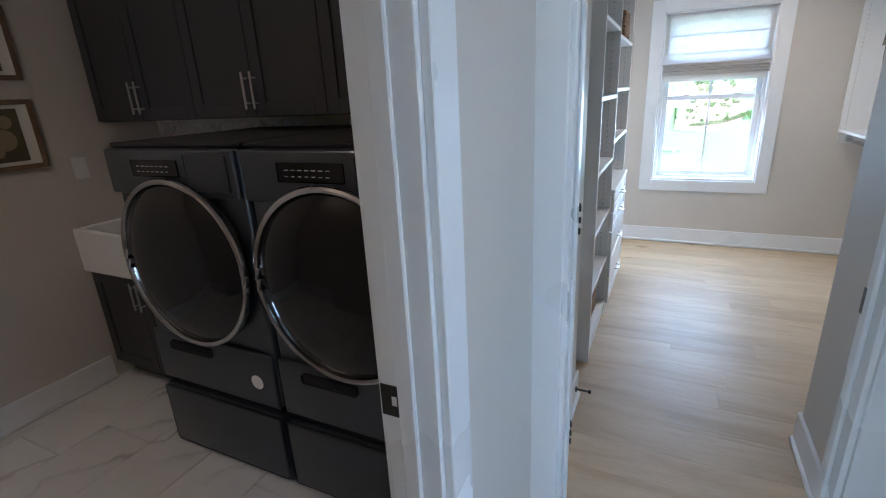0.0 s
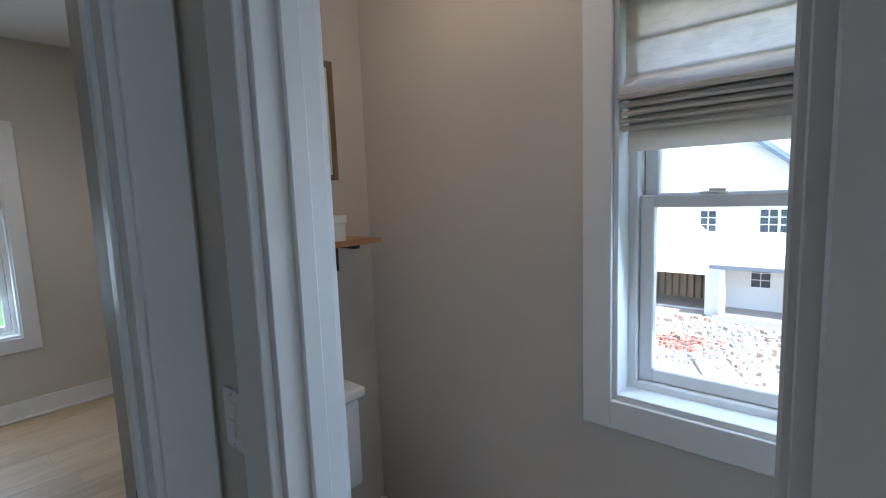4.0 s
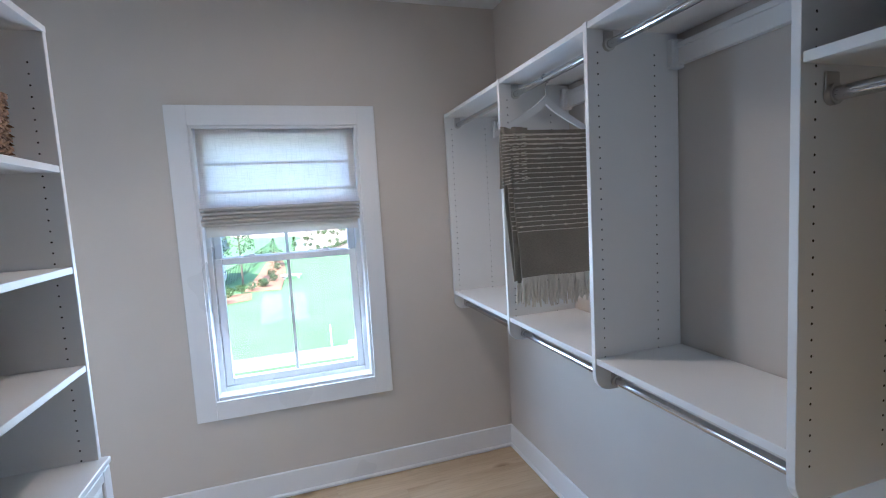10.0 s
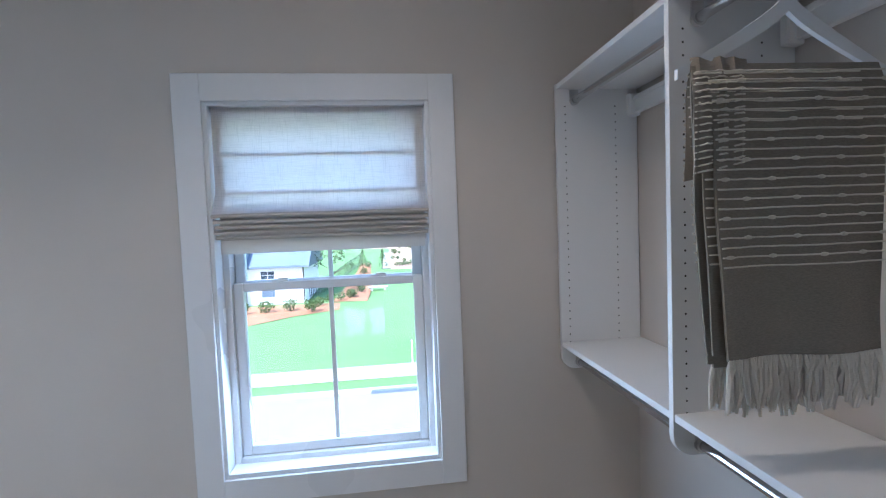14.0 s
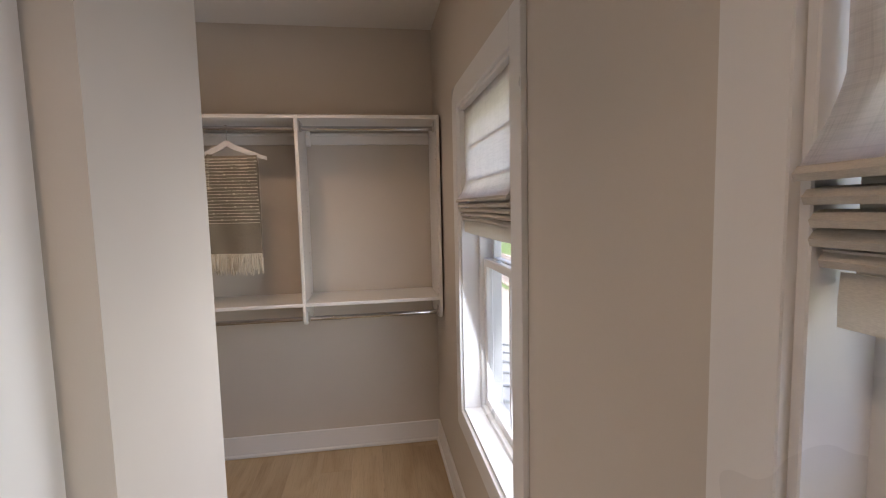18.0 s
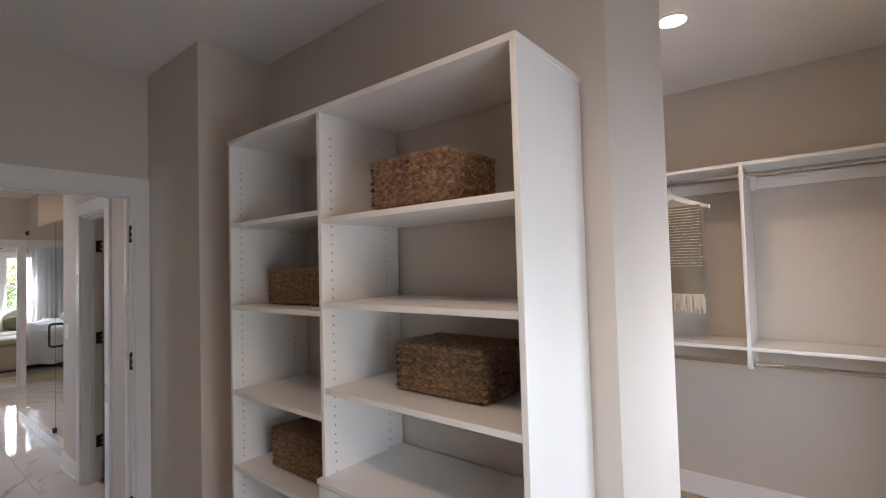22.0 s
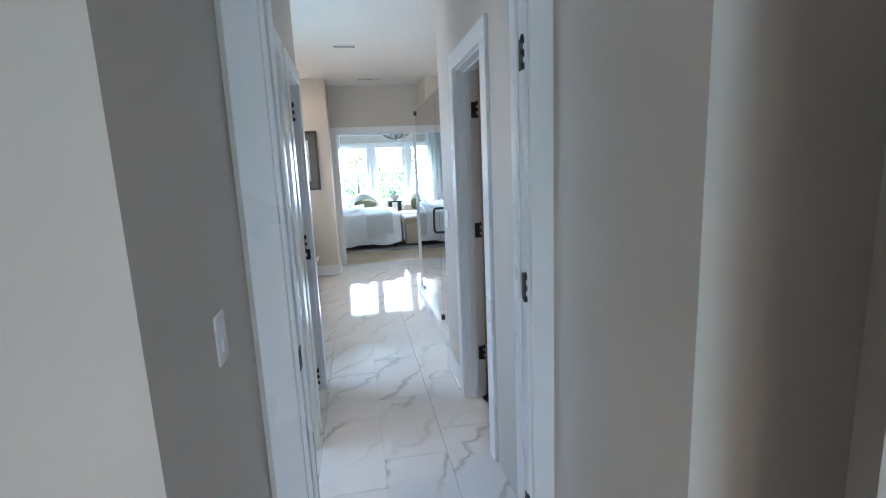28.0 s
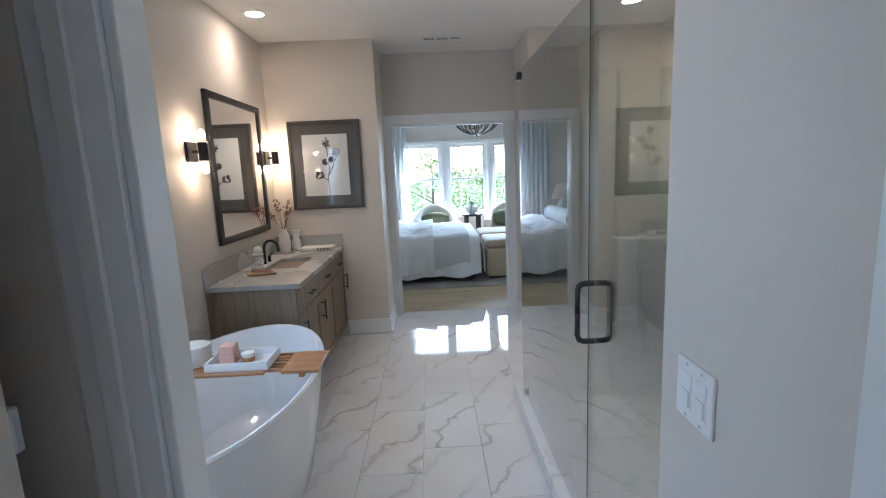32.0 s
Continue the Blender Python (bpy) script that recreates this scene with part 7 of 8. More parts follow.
DARKWIN = mat("dark_window", (0.03, 0.045, 0.06), 0.06)


def hill(x, y):
    return 0.0 if y < 47.5 else min(7.4, (y - 47.5) * 0.11) * max(0, min(1, (y - 47.5) / 16)) * (0.7 + 0.3 * math.sin(x * 0.037))


bm = bmesh.new()
xs = [-900, -400, -200, -120, -80] + list(range(-60, 61, 6)) + [80, 120, 200, 400, 900]
ysg = [-900, -400, -200, -120, -80, -50, -30, -20, -10, 0, 6, 10] + list(range(18, 131, 5)) + [150, 200, 300, 450, 900]
vg = [[bm.verts.new((x, y, G - 0.10 + hill(x, y))) for y in ysg] for x in xs]
for i in range(len(xs) - 1):
    for j in range(len(ysg) - 1):
        bm.faces.new((vg[i][j], vg[i + 1][j], vg[i + 1][j + 1], vg[i][j + 1]))
setting("ground", bm, GRASS, "green lawn rising to far slopes", "ground")
road = setting("road", boxes((-120, 70, 14.92, 20.95, G - 0.09, G - 0.02)), ASPHALT, "pale sunlit residential street", "road")
setting("kerb", boxes((-120, 70, 14.55, 14.92, G - 0.09, G + 0.07), bevel=0.03), CONCRETE, "near concrete kerb along the street", "kerb")
setting("kerb", boxes((-120, 70, 20.95, 21.35, G - 0.09, G + 0.07), bevel=0.03), CONCRETE, "far concrete kerb along the street", "kerb")
walkway = thing("pavement", "pale concrete pavement of separate slabs", "pavement", kind="structure")
slab_ob = None
for i in range(58):
    x = -62 + i * 1.5
    for y0 in (22.9, 12.2):
        at = pose(x, y0, G - 0.09)
        if slab_ob is None:
            slab_ob = part("paving_slab", one(0.008, 1.492, 0.0, 1.65, 0.0, 0.115, 0.01), CONCRETE, walkway)
            slab_ob.matrix_basis = at
        else:
            twin(slab_ob, walkway, at, "paving_slab")
setting("driveway", boxes((2.7, 9.8, 21.0, 25.3, G - 0.09, G + 0.035), (-35, -21, 7.9, 14.9, G - 0.09, G + 0.032)), CONCRETE, "pale concrete driveway apron", "driveway")
dr = thing("storm_drain", "dark storm drain set in the far kerb", "drain", at=pose(1.75, 20.92, G))
part("inlet", one(-1.8, 1.6, -0.14, 0.10, -0.02, 0.085), painted("drain_blue", (0.10, 0.13, 0.17), 0.6), dr)
st = thing("marker_stake", "white survey stake standing in the lawn", "stake", at=pose(1.85, 24.9, G - 0.1))
part("stake", one(-0.03, 0.03, -0.03, 0.03, 0.0, 1.15), STUCCO, st)

# the front porch roof below the windows
pr = thing("porch_roof", "blue-grey standing seam metal porch roof", "roof")
bm = bmesh.new()
x0, x1 = -5.6, 9.0
v = [bm.verts.new(p) for p in ((x0, N + 0.17, -0.08), (x1, N + 0.17, -0.08), (x1, 6.14, -0.48), (x0, 6.14, -0.48), (x0, N + 0.17, -0.18), (x1, N + 0.17, -0.18), (x1, 6.14, -0.58), (x0, 6.14, -0.58))]
for q in ((0, 1, 2, 3), (4, 7, 6, 5), (0, 4, 5, 1), (1, 5, 6, 2), (2, 6, 7, 3), (3, 7, 4, 0)):
    bm.faces.new([v[i] for i in q])
part("pan", bm, METALROOF, pr)
for i in range(36):
    x = x0 + 0.02 + i * 0.41
    bm = bmesh.new()
    cyl(bm, (x, N + 0.18, -0.065), (x, 6.12, -0.462), 0.016, 6)
    part("seam", bm, METALROOF, pr)


def house(name, at, w, d, h, roof_h, label, openings, roof_m=None):
    """A gabled house. Local x along the front, front at y = 0 facing -y."""
    o = thing(name, label, "house", group="houses", at=at)
    part("wall", one(0, w, 0.0, d, -0.3, h), STUCCO, o)
    bm = bmesh.new()
    e = 0.5
    v = [bm.verts.new(p) for p in ((-e, -e, h), (w + e, -e, h), (w + e, d / 2, h + roof_h), (-e, d / 2, h + roof_h), (-e, d + e, h), (w + e, d + e, h), (-e, -e, h - 0.2), (w + e, -e, h - 0.2), (-e, d + e, h - 0.2), (w + e, d + e, h - 0.2))]
    for q in ((0, 1, 2, 3), (3, 2, 5, 4), (0, 3, 4, 8, 6), (1, 7, 9, 5, 2), (0, 6, 7, 1), (4, 5, 9, 8), (6, 8, 9, 7)):
        bm.faces.new([v[i] for i in q])
    part("roof", bm, roof_m or ROOF, o, "blue-grey shingle roof")
    for x, z, ww, hh, kind in openings:
        wn_ = part(kind, boxes((x - 0.08, x + ww + 0.08, -0.06, 0.0, z - 0.08, z), (x - 0.08, x + ww + 0.08, -0.06, 0.0, z + hh, z + hh + 0.08), (x - 0.08, x, -0.06, 0, z, z + hh), (x + ww, x + ww + 0.08, -0.06, 0, z, z + hh)), TRIM, o)
        part("pane", one(x, x + ww, -0.03, -0.005, z, z + hh), DARKWIN if kind == "window" else painted("door_blue", (0.08, 0.11, 0.15), 0.5), wn_)
        if kind == "window":
            part("muntin", boxes((x + ww / 2 - 0.02, x + ww / 2 + 0.02, -0.045, -0.031, z, z + hh), (x, x + ww, -0.045, -0.031, z + hh / 2 - 0.02, z + hh / 2 + 0.02)), TRIM, wn_)
    return o


hs = house("house", pose(-26.0, 45.6, G), 13.7, 10.5, 3.75, 3.5, "white single-storey house with a blue-grey roof", [(7.5, 0.0, 1.1, 2.4, "door"), (1.3, 1.1, 1.2, 1.5, "window")])
part("foundation", one(-0.02, 13.72, -0.08, 0.2, -0.3, 0.65), painted("dark_plinth", (0.09, 0.10, 0.12), 0.8), hs)
for x in (5.1, 6.6):
    part("porch_post", boxes((x - 0.14, x + 0.14, -2.6, -2.32, 0, 3.1), bevel=0.02), TIMBER, hs)
part("porch_roof", boxes((4.3, 7.5, -3.0, 0.0, 3.1, 3.3)), ROOF, hs)
for x in (13.5, 9.3):
    part("downpipe", cyl(bmesh.new(), (x, -0.1, 0), (x, -0.1, 3.7), 0.05, 8), BLACK, hs)
h2 = house("house", pose(-11.9, 46.7, G), 5.2, 9.0, 3.45, 3.1, "white garden room with a blue-grey roof", [(1.3, 0.55, 1.2, 1.55, "door"), (1.3, 2.25, 1.2, 0.7, "window")])
part("downpipe", cyl(bmesh.new(), (5.1, -0.1, 0), (5.1, -0.1, 3.4), 0.05, 8), BLACK, h2)
house("house", pose(-78, 77, G + 2.2), 21, 12, 6, 4.3, "distant white house behind trees", [(2, 1, 1.2, 1.5, "window"), (6, 1, 1.2, 1.5, "window"), (11, 1, 1.2, 1.5, "window")])
fence = thing("iron_fence", "dark iron fence beside the white house", "fence")
for i in range(44):
    x, y = -6.6 + i * 0.095, 48.5 + i * 0.46
    part("picket", one(x - 0.025, x + 0.025, y - 0.025, y + 0.025, G + hill(x, y) - 0.1, G + hill(x, y) + 1.5), BLACK, fence)
for z in (0.25, 1.35):
    part("rail", tube(bmesh.new(), [(-6.6 + k * 0.836, 48.5 + k * 4.05, G + z + hill(-6.6 + k * 0.836, 48.5 + k * 4.05)) for k in range(6)], 0.035, 6), BLACK, fence)
slab_seat = thing("stone_bench", "long pale stone bench standing on the lawn", "bench", at=pose(-0.1, 51.6, G - 0.1 + hill(0, 51.6)))
part("seat", one(-1.0, 1.0, -0.3, 0.3, 0.30, 0.48, 0.03), CONCRETE, slab_seat)
for x in (-0.7, 0.7):
    part("leg", one(x - 0.14, x + 0.14, -0.22, 0.22, 0.0, 0.299, 0.02), CONCRETE, slab_seat)


def patch(pts, lift, m, label, name="planting_bed"):
    bm = bmesh.new()
    n = len(pts)
    cx, cy = sum(p[0] for p in pts) / n, sum(p[1] for p in pts) / n
    rows = []
    for k in (1.0, 0.75, 0.5, 0.25):
        rows.append([bm.verts.new((cx + (x - cx) * k, cy + (y - cy) * k, G - 0.10 + hill(cx + (x - cx) * k, cy + (y - cy) * k) + lift * (0.25 if k == 1 else 1))) for x, y in pts])
    for a, b in zip(rows, rows[1:]):
        for i in range(n):
            bm.faces.new((a[i], a[(i + 1) % n], b[(i + 1) % n], b[i]))
    bm.faces.new(rows[-1])
    return setting(name, bm, m, label, "planting bed")


patch([far(x, y) for x, y in ((-22, 33.9), (-22, 27.5), (-15, 26.5), (-10.5, 26.2), (-7.4, 27.2), (-4.6, 30.2), (-2.2, 31.6), (-2.4, 34.3), (-8, 34.5), (-15, 34.2))], 0.16, MULCH, "pine straw bed along the white house")
patch([far(x, y) for x, y in ((-12.5, 25.5), (-13, 20.5), (-9.6, 20.2), (-8.2, 21.2), (-8.8, 23.8), (-10, 25.4))], 0.14, MULCH, "pine straw island in the lawn")
patch([(-2.6, 69.4), (-3.4, 57.0), (-4.2, 46.0), (-1.0, 45.4), (-0.7, 55.0), (-1.2, 69.0)], 0.16, MULCH, "pine straw strip along the fence")
patch([(1.4, 62.9), (4.8, 62.4), (7.4, 66.5), (8.8, 73.5), (9.8, 80.0), (9.5, 88.3), (7.8, 92.4), (1.5, 88.0), (1.5, 75.0)], 0.22, SOIL, "sandy terraced planting slope")
patch([(-8.0, 90), (1.4, 84), (8.0, 93), (14.0, 106), (12.0, 132), (-12, 140), (-22, 118)], 0.30, SOIL, "sandy hillside above the lawn")
patch([far(x, y) for x, y in ((-60, 52), (-60, 38), (-36, 36.5), (-24, 40), (-20, 50), (-30, 60))], 0.30, SOIL, "sandy slope with young evergreens")
steps = thing("garden_steps", "pale stone steps up the planting slope", "steps")
for i in range(7):
    x, y = 1.15 + 0.03 * i, 63.4 + i * 2.1
    part("step", one(x - 0.75, x + 0.55, y, y + 1.1, G - 0.1 + hill(x, y) + 0.05, G - 0.1 + hill(x, y) + 0.36, 0.03), CONCRETE, steps)


def leafy(bm, c, rx, ry, rz, n, size, rng):
    """Many small leaf blades spread through an uneven crown."""
    for i in range(n):
        d = Vector((rng.gauss(0, 1), rng.gauss(0, 1), rng.gauss(0, 1))).normalized()
        q = rng.uniform(0.45, 1.0) ** 0.6 * (0.8 + 0.35 * noise.noise(d * 2.2 + Vector(c)))
        p = Vector(c) + Vector((d.x * rx, d.y * ry, d.z * rz)) * q
        t = (d + Vector((rng.uniform(-1, 1), rng.uniform(-1, 1), rng.uniform(-1, 1)))).normalized()
        a = t.orthogonal().normalized() * size * rng.uniform(0.6, 1.2)
        b = t.cross(a).normalized() * size * rng.uniform(0.35, 0.7)
        v = [bm.verts.new(p - a), bm.verts.new(p + b), bm.verts.new(p + a), bm.verts.new(p - b)]
        bm.faces.new(v)
    return bm


def shrub(x, y, r, m, label, seed, lift=0.0):
    rng = random.Random(seed)
    o = thing("shrub", label, "shrub", group="garden shrubs", at=pose(x, y, G - 0.05 + hill(x, y) + lift))
    part("stems", tube(bmesh.new(), [(0, 0, -0.05), (0.02, 0, r * 0.7)], r * 0.08, 5), BARK, o)
    part("leaves", leafy(bmesh.new(), (0, 0, r * 0.8), r, r, r * 0.8, 170, r * 0.17, rng), m, o)
    return o


def tree(x, y, h, w, m, label, seed, z=None, n=700, size=0.16, trunk=0.35):
    rng = random.Random(seed)
    o = thing("tree", label, "tree", group="trees", at=pose(x, y, (G - 0.1 + hill(x, y)) if z is None else z))
    bm = bmesh.new()
    tube(bm, [(0, 0, -0.1), (0.03 * h * 0.2, 0, h * 0.3), (0, 0.02 * h * 0.2, h * 0.65), (0, 0, h * 0.9)], [h * 0.02, h * 0.016, h * 0.010, h * 0.003], 7)
    tips = []
    for i in range(9):
        a = i * 2.4 + rng.uniform(-0.3, 0.3)
        z0 = h * (trunk + (0.95 - trunk) * i / 9)
        L = w * (1 - 0.75 * i / 9) * rng.uniform(0.75, 1.1)
        tip = Vector((L * math.cos(a), L * math.sin(a), z0 + L * 0.45))
        tube(bm, [(0, 0, z0), tip * 0.5 + Vector((0, 0, z0 * 0.5)), tip], [h * 0.008, h * 0.005, h * 0.002], 5)
        tips.append(tip)
    part("trunk", bm, BARK, o)
    bm = bmesh.new()
    for t_ in tips + [Vector((0, 0, h * 0.93))]:
        leafy(bm, t_, w * 0.42, w * 0.42, h * 0.12, n // 10, size, rng)
    part("crown", bm, m, o, "loose green leaves")
    return o


def conifer(x, y, h, w, m, label, seed):
    rng = random.Random(seed)
    o = thing("evergreen", label, "tree", group="evergreens", at=pose(x, y, G - 0.1 + hill(x, y)))
    part("trunk", cyl(bmesh.new(), (0, 0, 0), (0, 0, h * 0.95), 0.05 * h * 0.4, 6, 0.01), BARK, o)
    bm = bmesh.new()
    for i in range(260):
        f = rng.random() ** 0.8
        r = w * (1 - f) * rng.uniform(0.5, 1.1) + 0.05
        a = rng.uniform(0, 6.28)
        p = Vector((r * math.cos(a), r * math.sin(a), h * (0.08 + 0.9 * f)))
        d = Vector((math.cos(a), math.sin(a), -0.3)) * 0.16
        e = Vector((-math.sin(a), math.cos(a), 0.2)) * 0.08
        v = [bm.verts.new(p - d), bm.verts.new(p + e), bm.verts.new(p + d), bm.verts.new(p - e)]
        bm.faces.new(v)
    part("needles", bm, m, o)


k = 0
for x, y, r in [(*far(-20 + i * 1.35, 31.4 - 0.25 * math.sin(i * 2.2)), 0.78) for i in range(13)] + [(*far(-17 + i * 1.25, 28.6 + 0.4 * math.sin(i * 1.7)), 0.5) for i in range(8)] + [(*far(-3.6 + i * 0.6, 33.4 + 0.9 * i), 0.6) for i in range(4)]:
    k += 1
    shrub(x, y, r, FOLIAGE if k % 3 else FOLIAGE2, "rounded green shrub in the planting bed", 100 + k)
for i in range(18):
    a = i / 17
    shrub(2.2 + 6.6 * a, 63.6 + 8.0 * a ** 1.8, 0.42 + 0.1 * math.sin(i * 2.7), FOLIAGE2 if i % 2 else FOLIAGE, "small shrub along the edge of the slope", 300 + i, 0.15)
for i in range(34):
    rng = random.Random(500 + i)
    shrub(rng.uniform(1.8, 8.8), rng.uniform(67, 90), rng.uniform(0.35, 0.6), FOLIAGE2 if i % 2 else FOLIAGE, "small shrub on the terraced slope", 330 + i, 0.12)
for i in range(22):
    rng = random.Random(560 + i)
    shrub(rng.uniform(-12, 11), rng.uniform(96, 128), rng.uniform(0.6, 1.1), FOLIAGE if i % 2 else FOLIAGE2, "dark shrub on the sandy hillside", 380 + i, 0.2)
for i, (x, y) in enumerate(((-2.4, 47.6), (-1.8, 50.4), (-2.1, 53.5), (-1.6, 57.0), (-1.9, 61.0), (-1.5, 65.0))):
    shrub(x, y, 0.55, FOLIAGE2, "yellowish grasses by the fence", 400 + i, 0.08)
conifer(-12.4, 46.0, 3.0, 0.6, FOLIAGE, "slim evergreen beside the white house", 1)
for i, (x, y, h) in enumerate(((-62, 58, 5.6), (-51, 55.5, 5.1), (-42, 55, 4.8), (-34, 57, 5.1), (-71, 61, 6.0), (-1.9, 59, 3.6), (0.4, 64, 2.6), (3.2, 86, 3.8), (12, 96, 4.4))):
    conifer(x, y, h, h * 0.28, FOLIAGE, "young cone-shaped evergreen on the slope", 20 + i)
tree(-4.6, 50.0, 6.2, 1.7, FOLIAGE2, "slender young tree near the fence", 5, n=700, size=0.12)
tree(-27.8, 37.6, 5.4, 1.6, FOLIAGE2, "slender young tree in the planting bed", 6, n=420, size=0.10)
for i in range(16):
    rng = random.Random(900 + i)
    tree(-105 + i * 14 + rng.uniform(-4, 4), 148 + rng.uniform(-8, 18), rng.uniform(11, 17), rng.uniform(5, 7.5), FOLIAGE, "large green tree on the far ridge", 700 + i, n=420, size=0.75, trunk=0.2)
rk = thing("boulder", "pale landscape boulder in the pine straw", "boulder", at=pose(-10.6, 36.6, G + 0.1))
bm = bmesh.new()
ball(bm, (0, 0, 0.15), 0.75, 0.45, 0.42, 10, 6)
for v in bm.verts:
    v.co += Vector((noise.noise(v.co * 3), noise.noise(v.co * 3 + Vector((5, 0, 0))), noise.noise(v.co * 3 + Vector((0, 9, 0))))) * 0.10
part("stone", bm, CONCRETE, rk)

# the parked car
CARPAINT = mat("car_paint", (0.07, 0.085, 0.10), 0.22, 0.3, Coat_Weight=0.8)
TYRE = mat("tyre_rubber", (0.012, 0.012, 0.012), 0.85)
CARGLASS = mat("car_glass", (0.012, 0.016, 0.02), 0.04)


def suv(at):
    """Local x along the car (front at +x), wheels on z = 0."""
    o = thing("parked_car", "dark grey sport utility vehicle parked by the kerb", "car", at=at)
    prof = [(-2.16, 0.50), (-2.20, 0.95), (-2.12, 1.12), (-1.90, 1.66), (-1.70, 1.74), (0.15, 1.74), (0.55, 1.66), (1.05, 1.16), (2.05, 1.05), (2.36, 0.92), (2.42, 0.60), (2.30, 0.34), (-2.08, 0.34)]
    bm = bmesh.new()

    def row(y, k):
        return [bm.verts.new((x, y * (1 - (0.13 if z > 1.2 else 0.0)), z)) for x, z in prof]
    a, b = row(-0.95, 0), row(0.95, 0)
    n = len(prof)
    bm.faces.new(a), bm.faces.new(b[::-1])
    for i in range(n):
        bm.faces.new((a[i], b[i], b[(i + 1) % n], a[(i + 1) % n]))
    bmesh.ops.recalc_face_normals(bm, faces=bm.faces)
    bmesh.ops.bevel(bm, geom=bm.edges[:], offset=0.06, segments=2, affect="EDGES")
    part("body", bm, CARPAINT, o, smooth=True)
    for s in (-1, 1):
        y = s * 0.905
        for x0, x1, c in ((-1.75, -0.95, 0.16), (-0.88, -0.02, 0.0), (0.05, 0.70, -0.28)):
            bm = bmesh.new()
            pts = [(x0, 1.20), (x1 + (0.25 if c < 0 else 0), 1.20), (x1 + c * 0.3, 1.60), (x0 + max(c, 0), 1.60)]
            q = [bm.verts.new((x, s * (0.965 if z < 1.3 else 0.842), z)) for x, z in pts] + [bm.verts.new((x, s * (0.93 if z < 1.3 else 0.80), z)) for x, z in pts]
            for f in ((0, 1, 2, 3), (4, 7, 6, 5), (0, 4, 5, 1), (1, 5, 6, 2), (2, 6, 7, 3), (3, 7, 4, 0)):
                bm.faces.new([q[i] for i in f])
            part("side_window", bm, CARGLASS, o)
        for x in (-1.48, 1.48):
            w = part("wheel", lathe(bmesh.new(), [(0.20, -0.11), (0.36, -0.11), (0.385, -0.07), (0.385, 0.07), (0.36, 0.11), (0.20, 0.11)], 28), TYRE, o, smooth=True)
            w.matrix_basis = pose(x, s * 0.86, 0.385, 90)
            rim = part("rim", lathe(bmesh.new(), [(0.0, -0.06), (0.06, -0.06), (0.08, -0.02), (0.19, -0.02), (0.25, -0.08)], 28), CARPAINT, w, smooth=True)
            for k in range(5):
                a_ = k * 2 * math.pi / 5
                for zz in (-0.115, 0.105):
                    part("spoke", boxes((0.05, 0.25, -0.028, 0.028, zz, zz + 0.012)), NICKEL, w).matrix_basis = pose(0, 0, 0, 0, 0, math.degrees(a_))
        part("roof_rail", tube(bmesh.new(), [(-1.7, s * 0.72, 1.76), (-1.5, s * 0.72, 1.80), (0.0, s * 0.72, 1.80), (0.2, s * 0.72, 1.75)], 0.018, 6), BLACK, o)
        part("tail_light", one(-2.225, -2.14, s * 0.62 - 0.2, s * 0.62 + 0.2, 0.98, 1.08, 0.01), mat("tail_red", (0.25, 0.01, 0.01), 0.2), o)
        part("headlight", one(2.28, 2.40, s * 0.66 - 0.2, s * 0.66 + 0.2, 0.82, 0.92, 0.01), CHROME, o)
        part("wing_mirror", one(0.62, 0.80, s * 1.02 - 0.09, s * 1.02 + 0.09, 1.16, 1.30, 0.03, 2), CARPAINT, o, smooth=True)
    bm = bmesh.new()
    q = [bm.verts.new(p) for p in ((-2.10, -0.72, 1.20), (-2.10, 0.72, 1.20), (-1.93, 0.66, 1.60), (-1.93, -0.66, 1.60))]
    bm.faces.new(q)
    part("rear_window", sheet(bm, 0.05), CARGLASS, o)
    bm = bmesh.new()
    q = [bm.verts.new(p) for p in ((1.05, -0.78, 1.20), (1.05, 0.78, 1.20), (0.62, 0.70, 1.62), (0.62, -0.70, 1.62))]
    bm.faces.new(q)
    part("windscreen", sheet(bm, 0.04), CARGLASS, o)
    return o


suv(pose(-15.2, 16.45, G - 0.02))
suv(pose(-45.0, 19.6, G - 0.02, 0, 0, 180))

# the house being built to the east
PLY = painted("bare_boards", (0.52, 0.42, 0.30), 0.8, spread=0.2)
cons = thing("unfinished_house", "white two-storey house under construction with blue-grey roof", "house", group="houses", at=pose(27.8, 0, G))
part("wall", wall_boxes("y", 0.0, 0.25, -20, 15, -0.3, 6.55, [(4.95, 8.7, 0.0, 2.1)]), STUCCO, cons)
part("inner_wall", boxes((3.0, 3.2, -20, 15, -0.3, 6.5)), PLY, cons, "bare stud walls inside")
for i in range(14):
    part("stud", one(2.8, 2.99, 4.8 + i * 0.4, 4.85 + i * 0.4, 0, 3.0), TIMBER, cons)


def roof_sheet(name, pts, faces, thick, label=""):
    bm = bmesh.new()
    v = [bm.verts.new(p) for p in pts]
    for q in faces:
        bm.faces.new([v[i] for i in q])
    return part(name, sheet(bm, thick), ROOF, cons, label)


roof_sheet("roof", ((-0.5, -20.5, 6.5), (-0.5, 1.2, 6.5), (6.0, 1.2, 11.0), (6.0, -20.5, 11.0), (12, -20.5, 6.5), (12, 1.2, 6.5)), ((0, 1, 2, 3), (3, 2, 5, 4), (1, 5, 2)), 0.2, "blue-grey shingle roof")


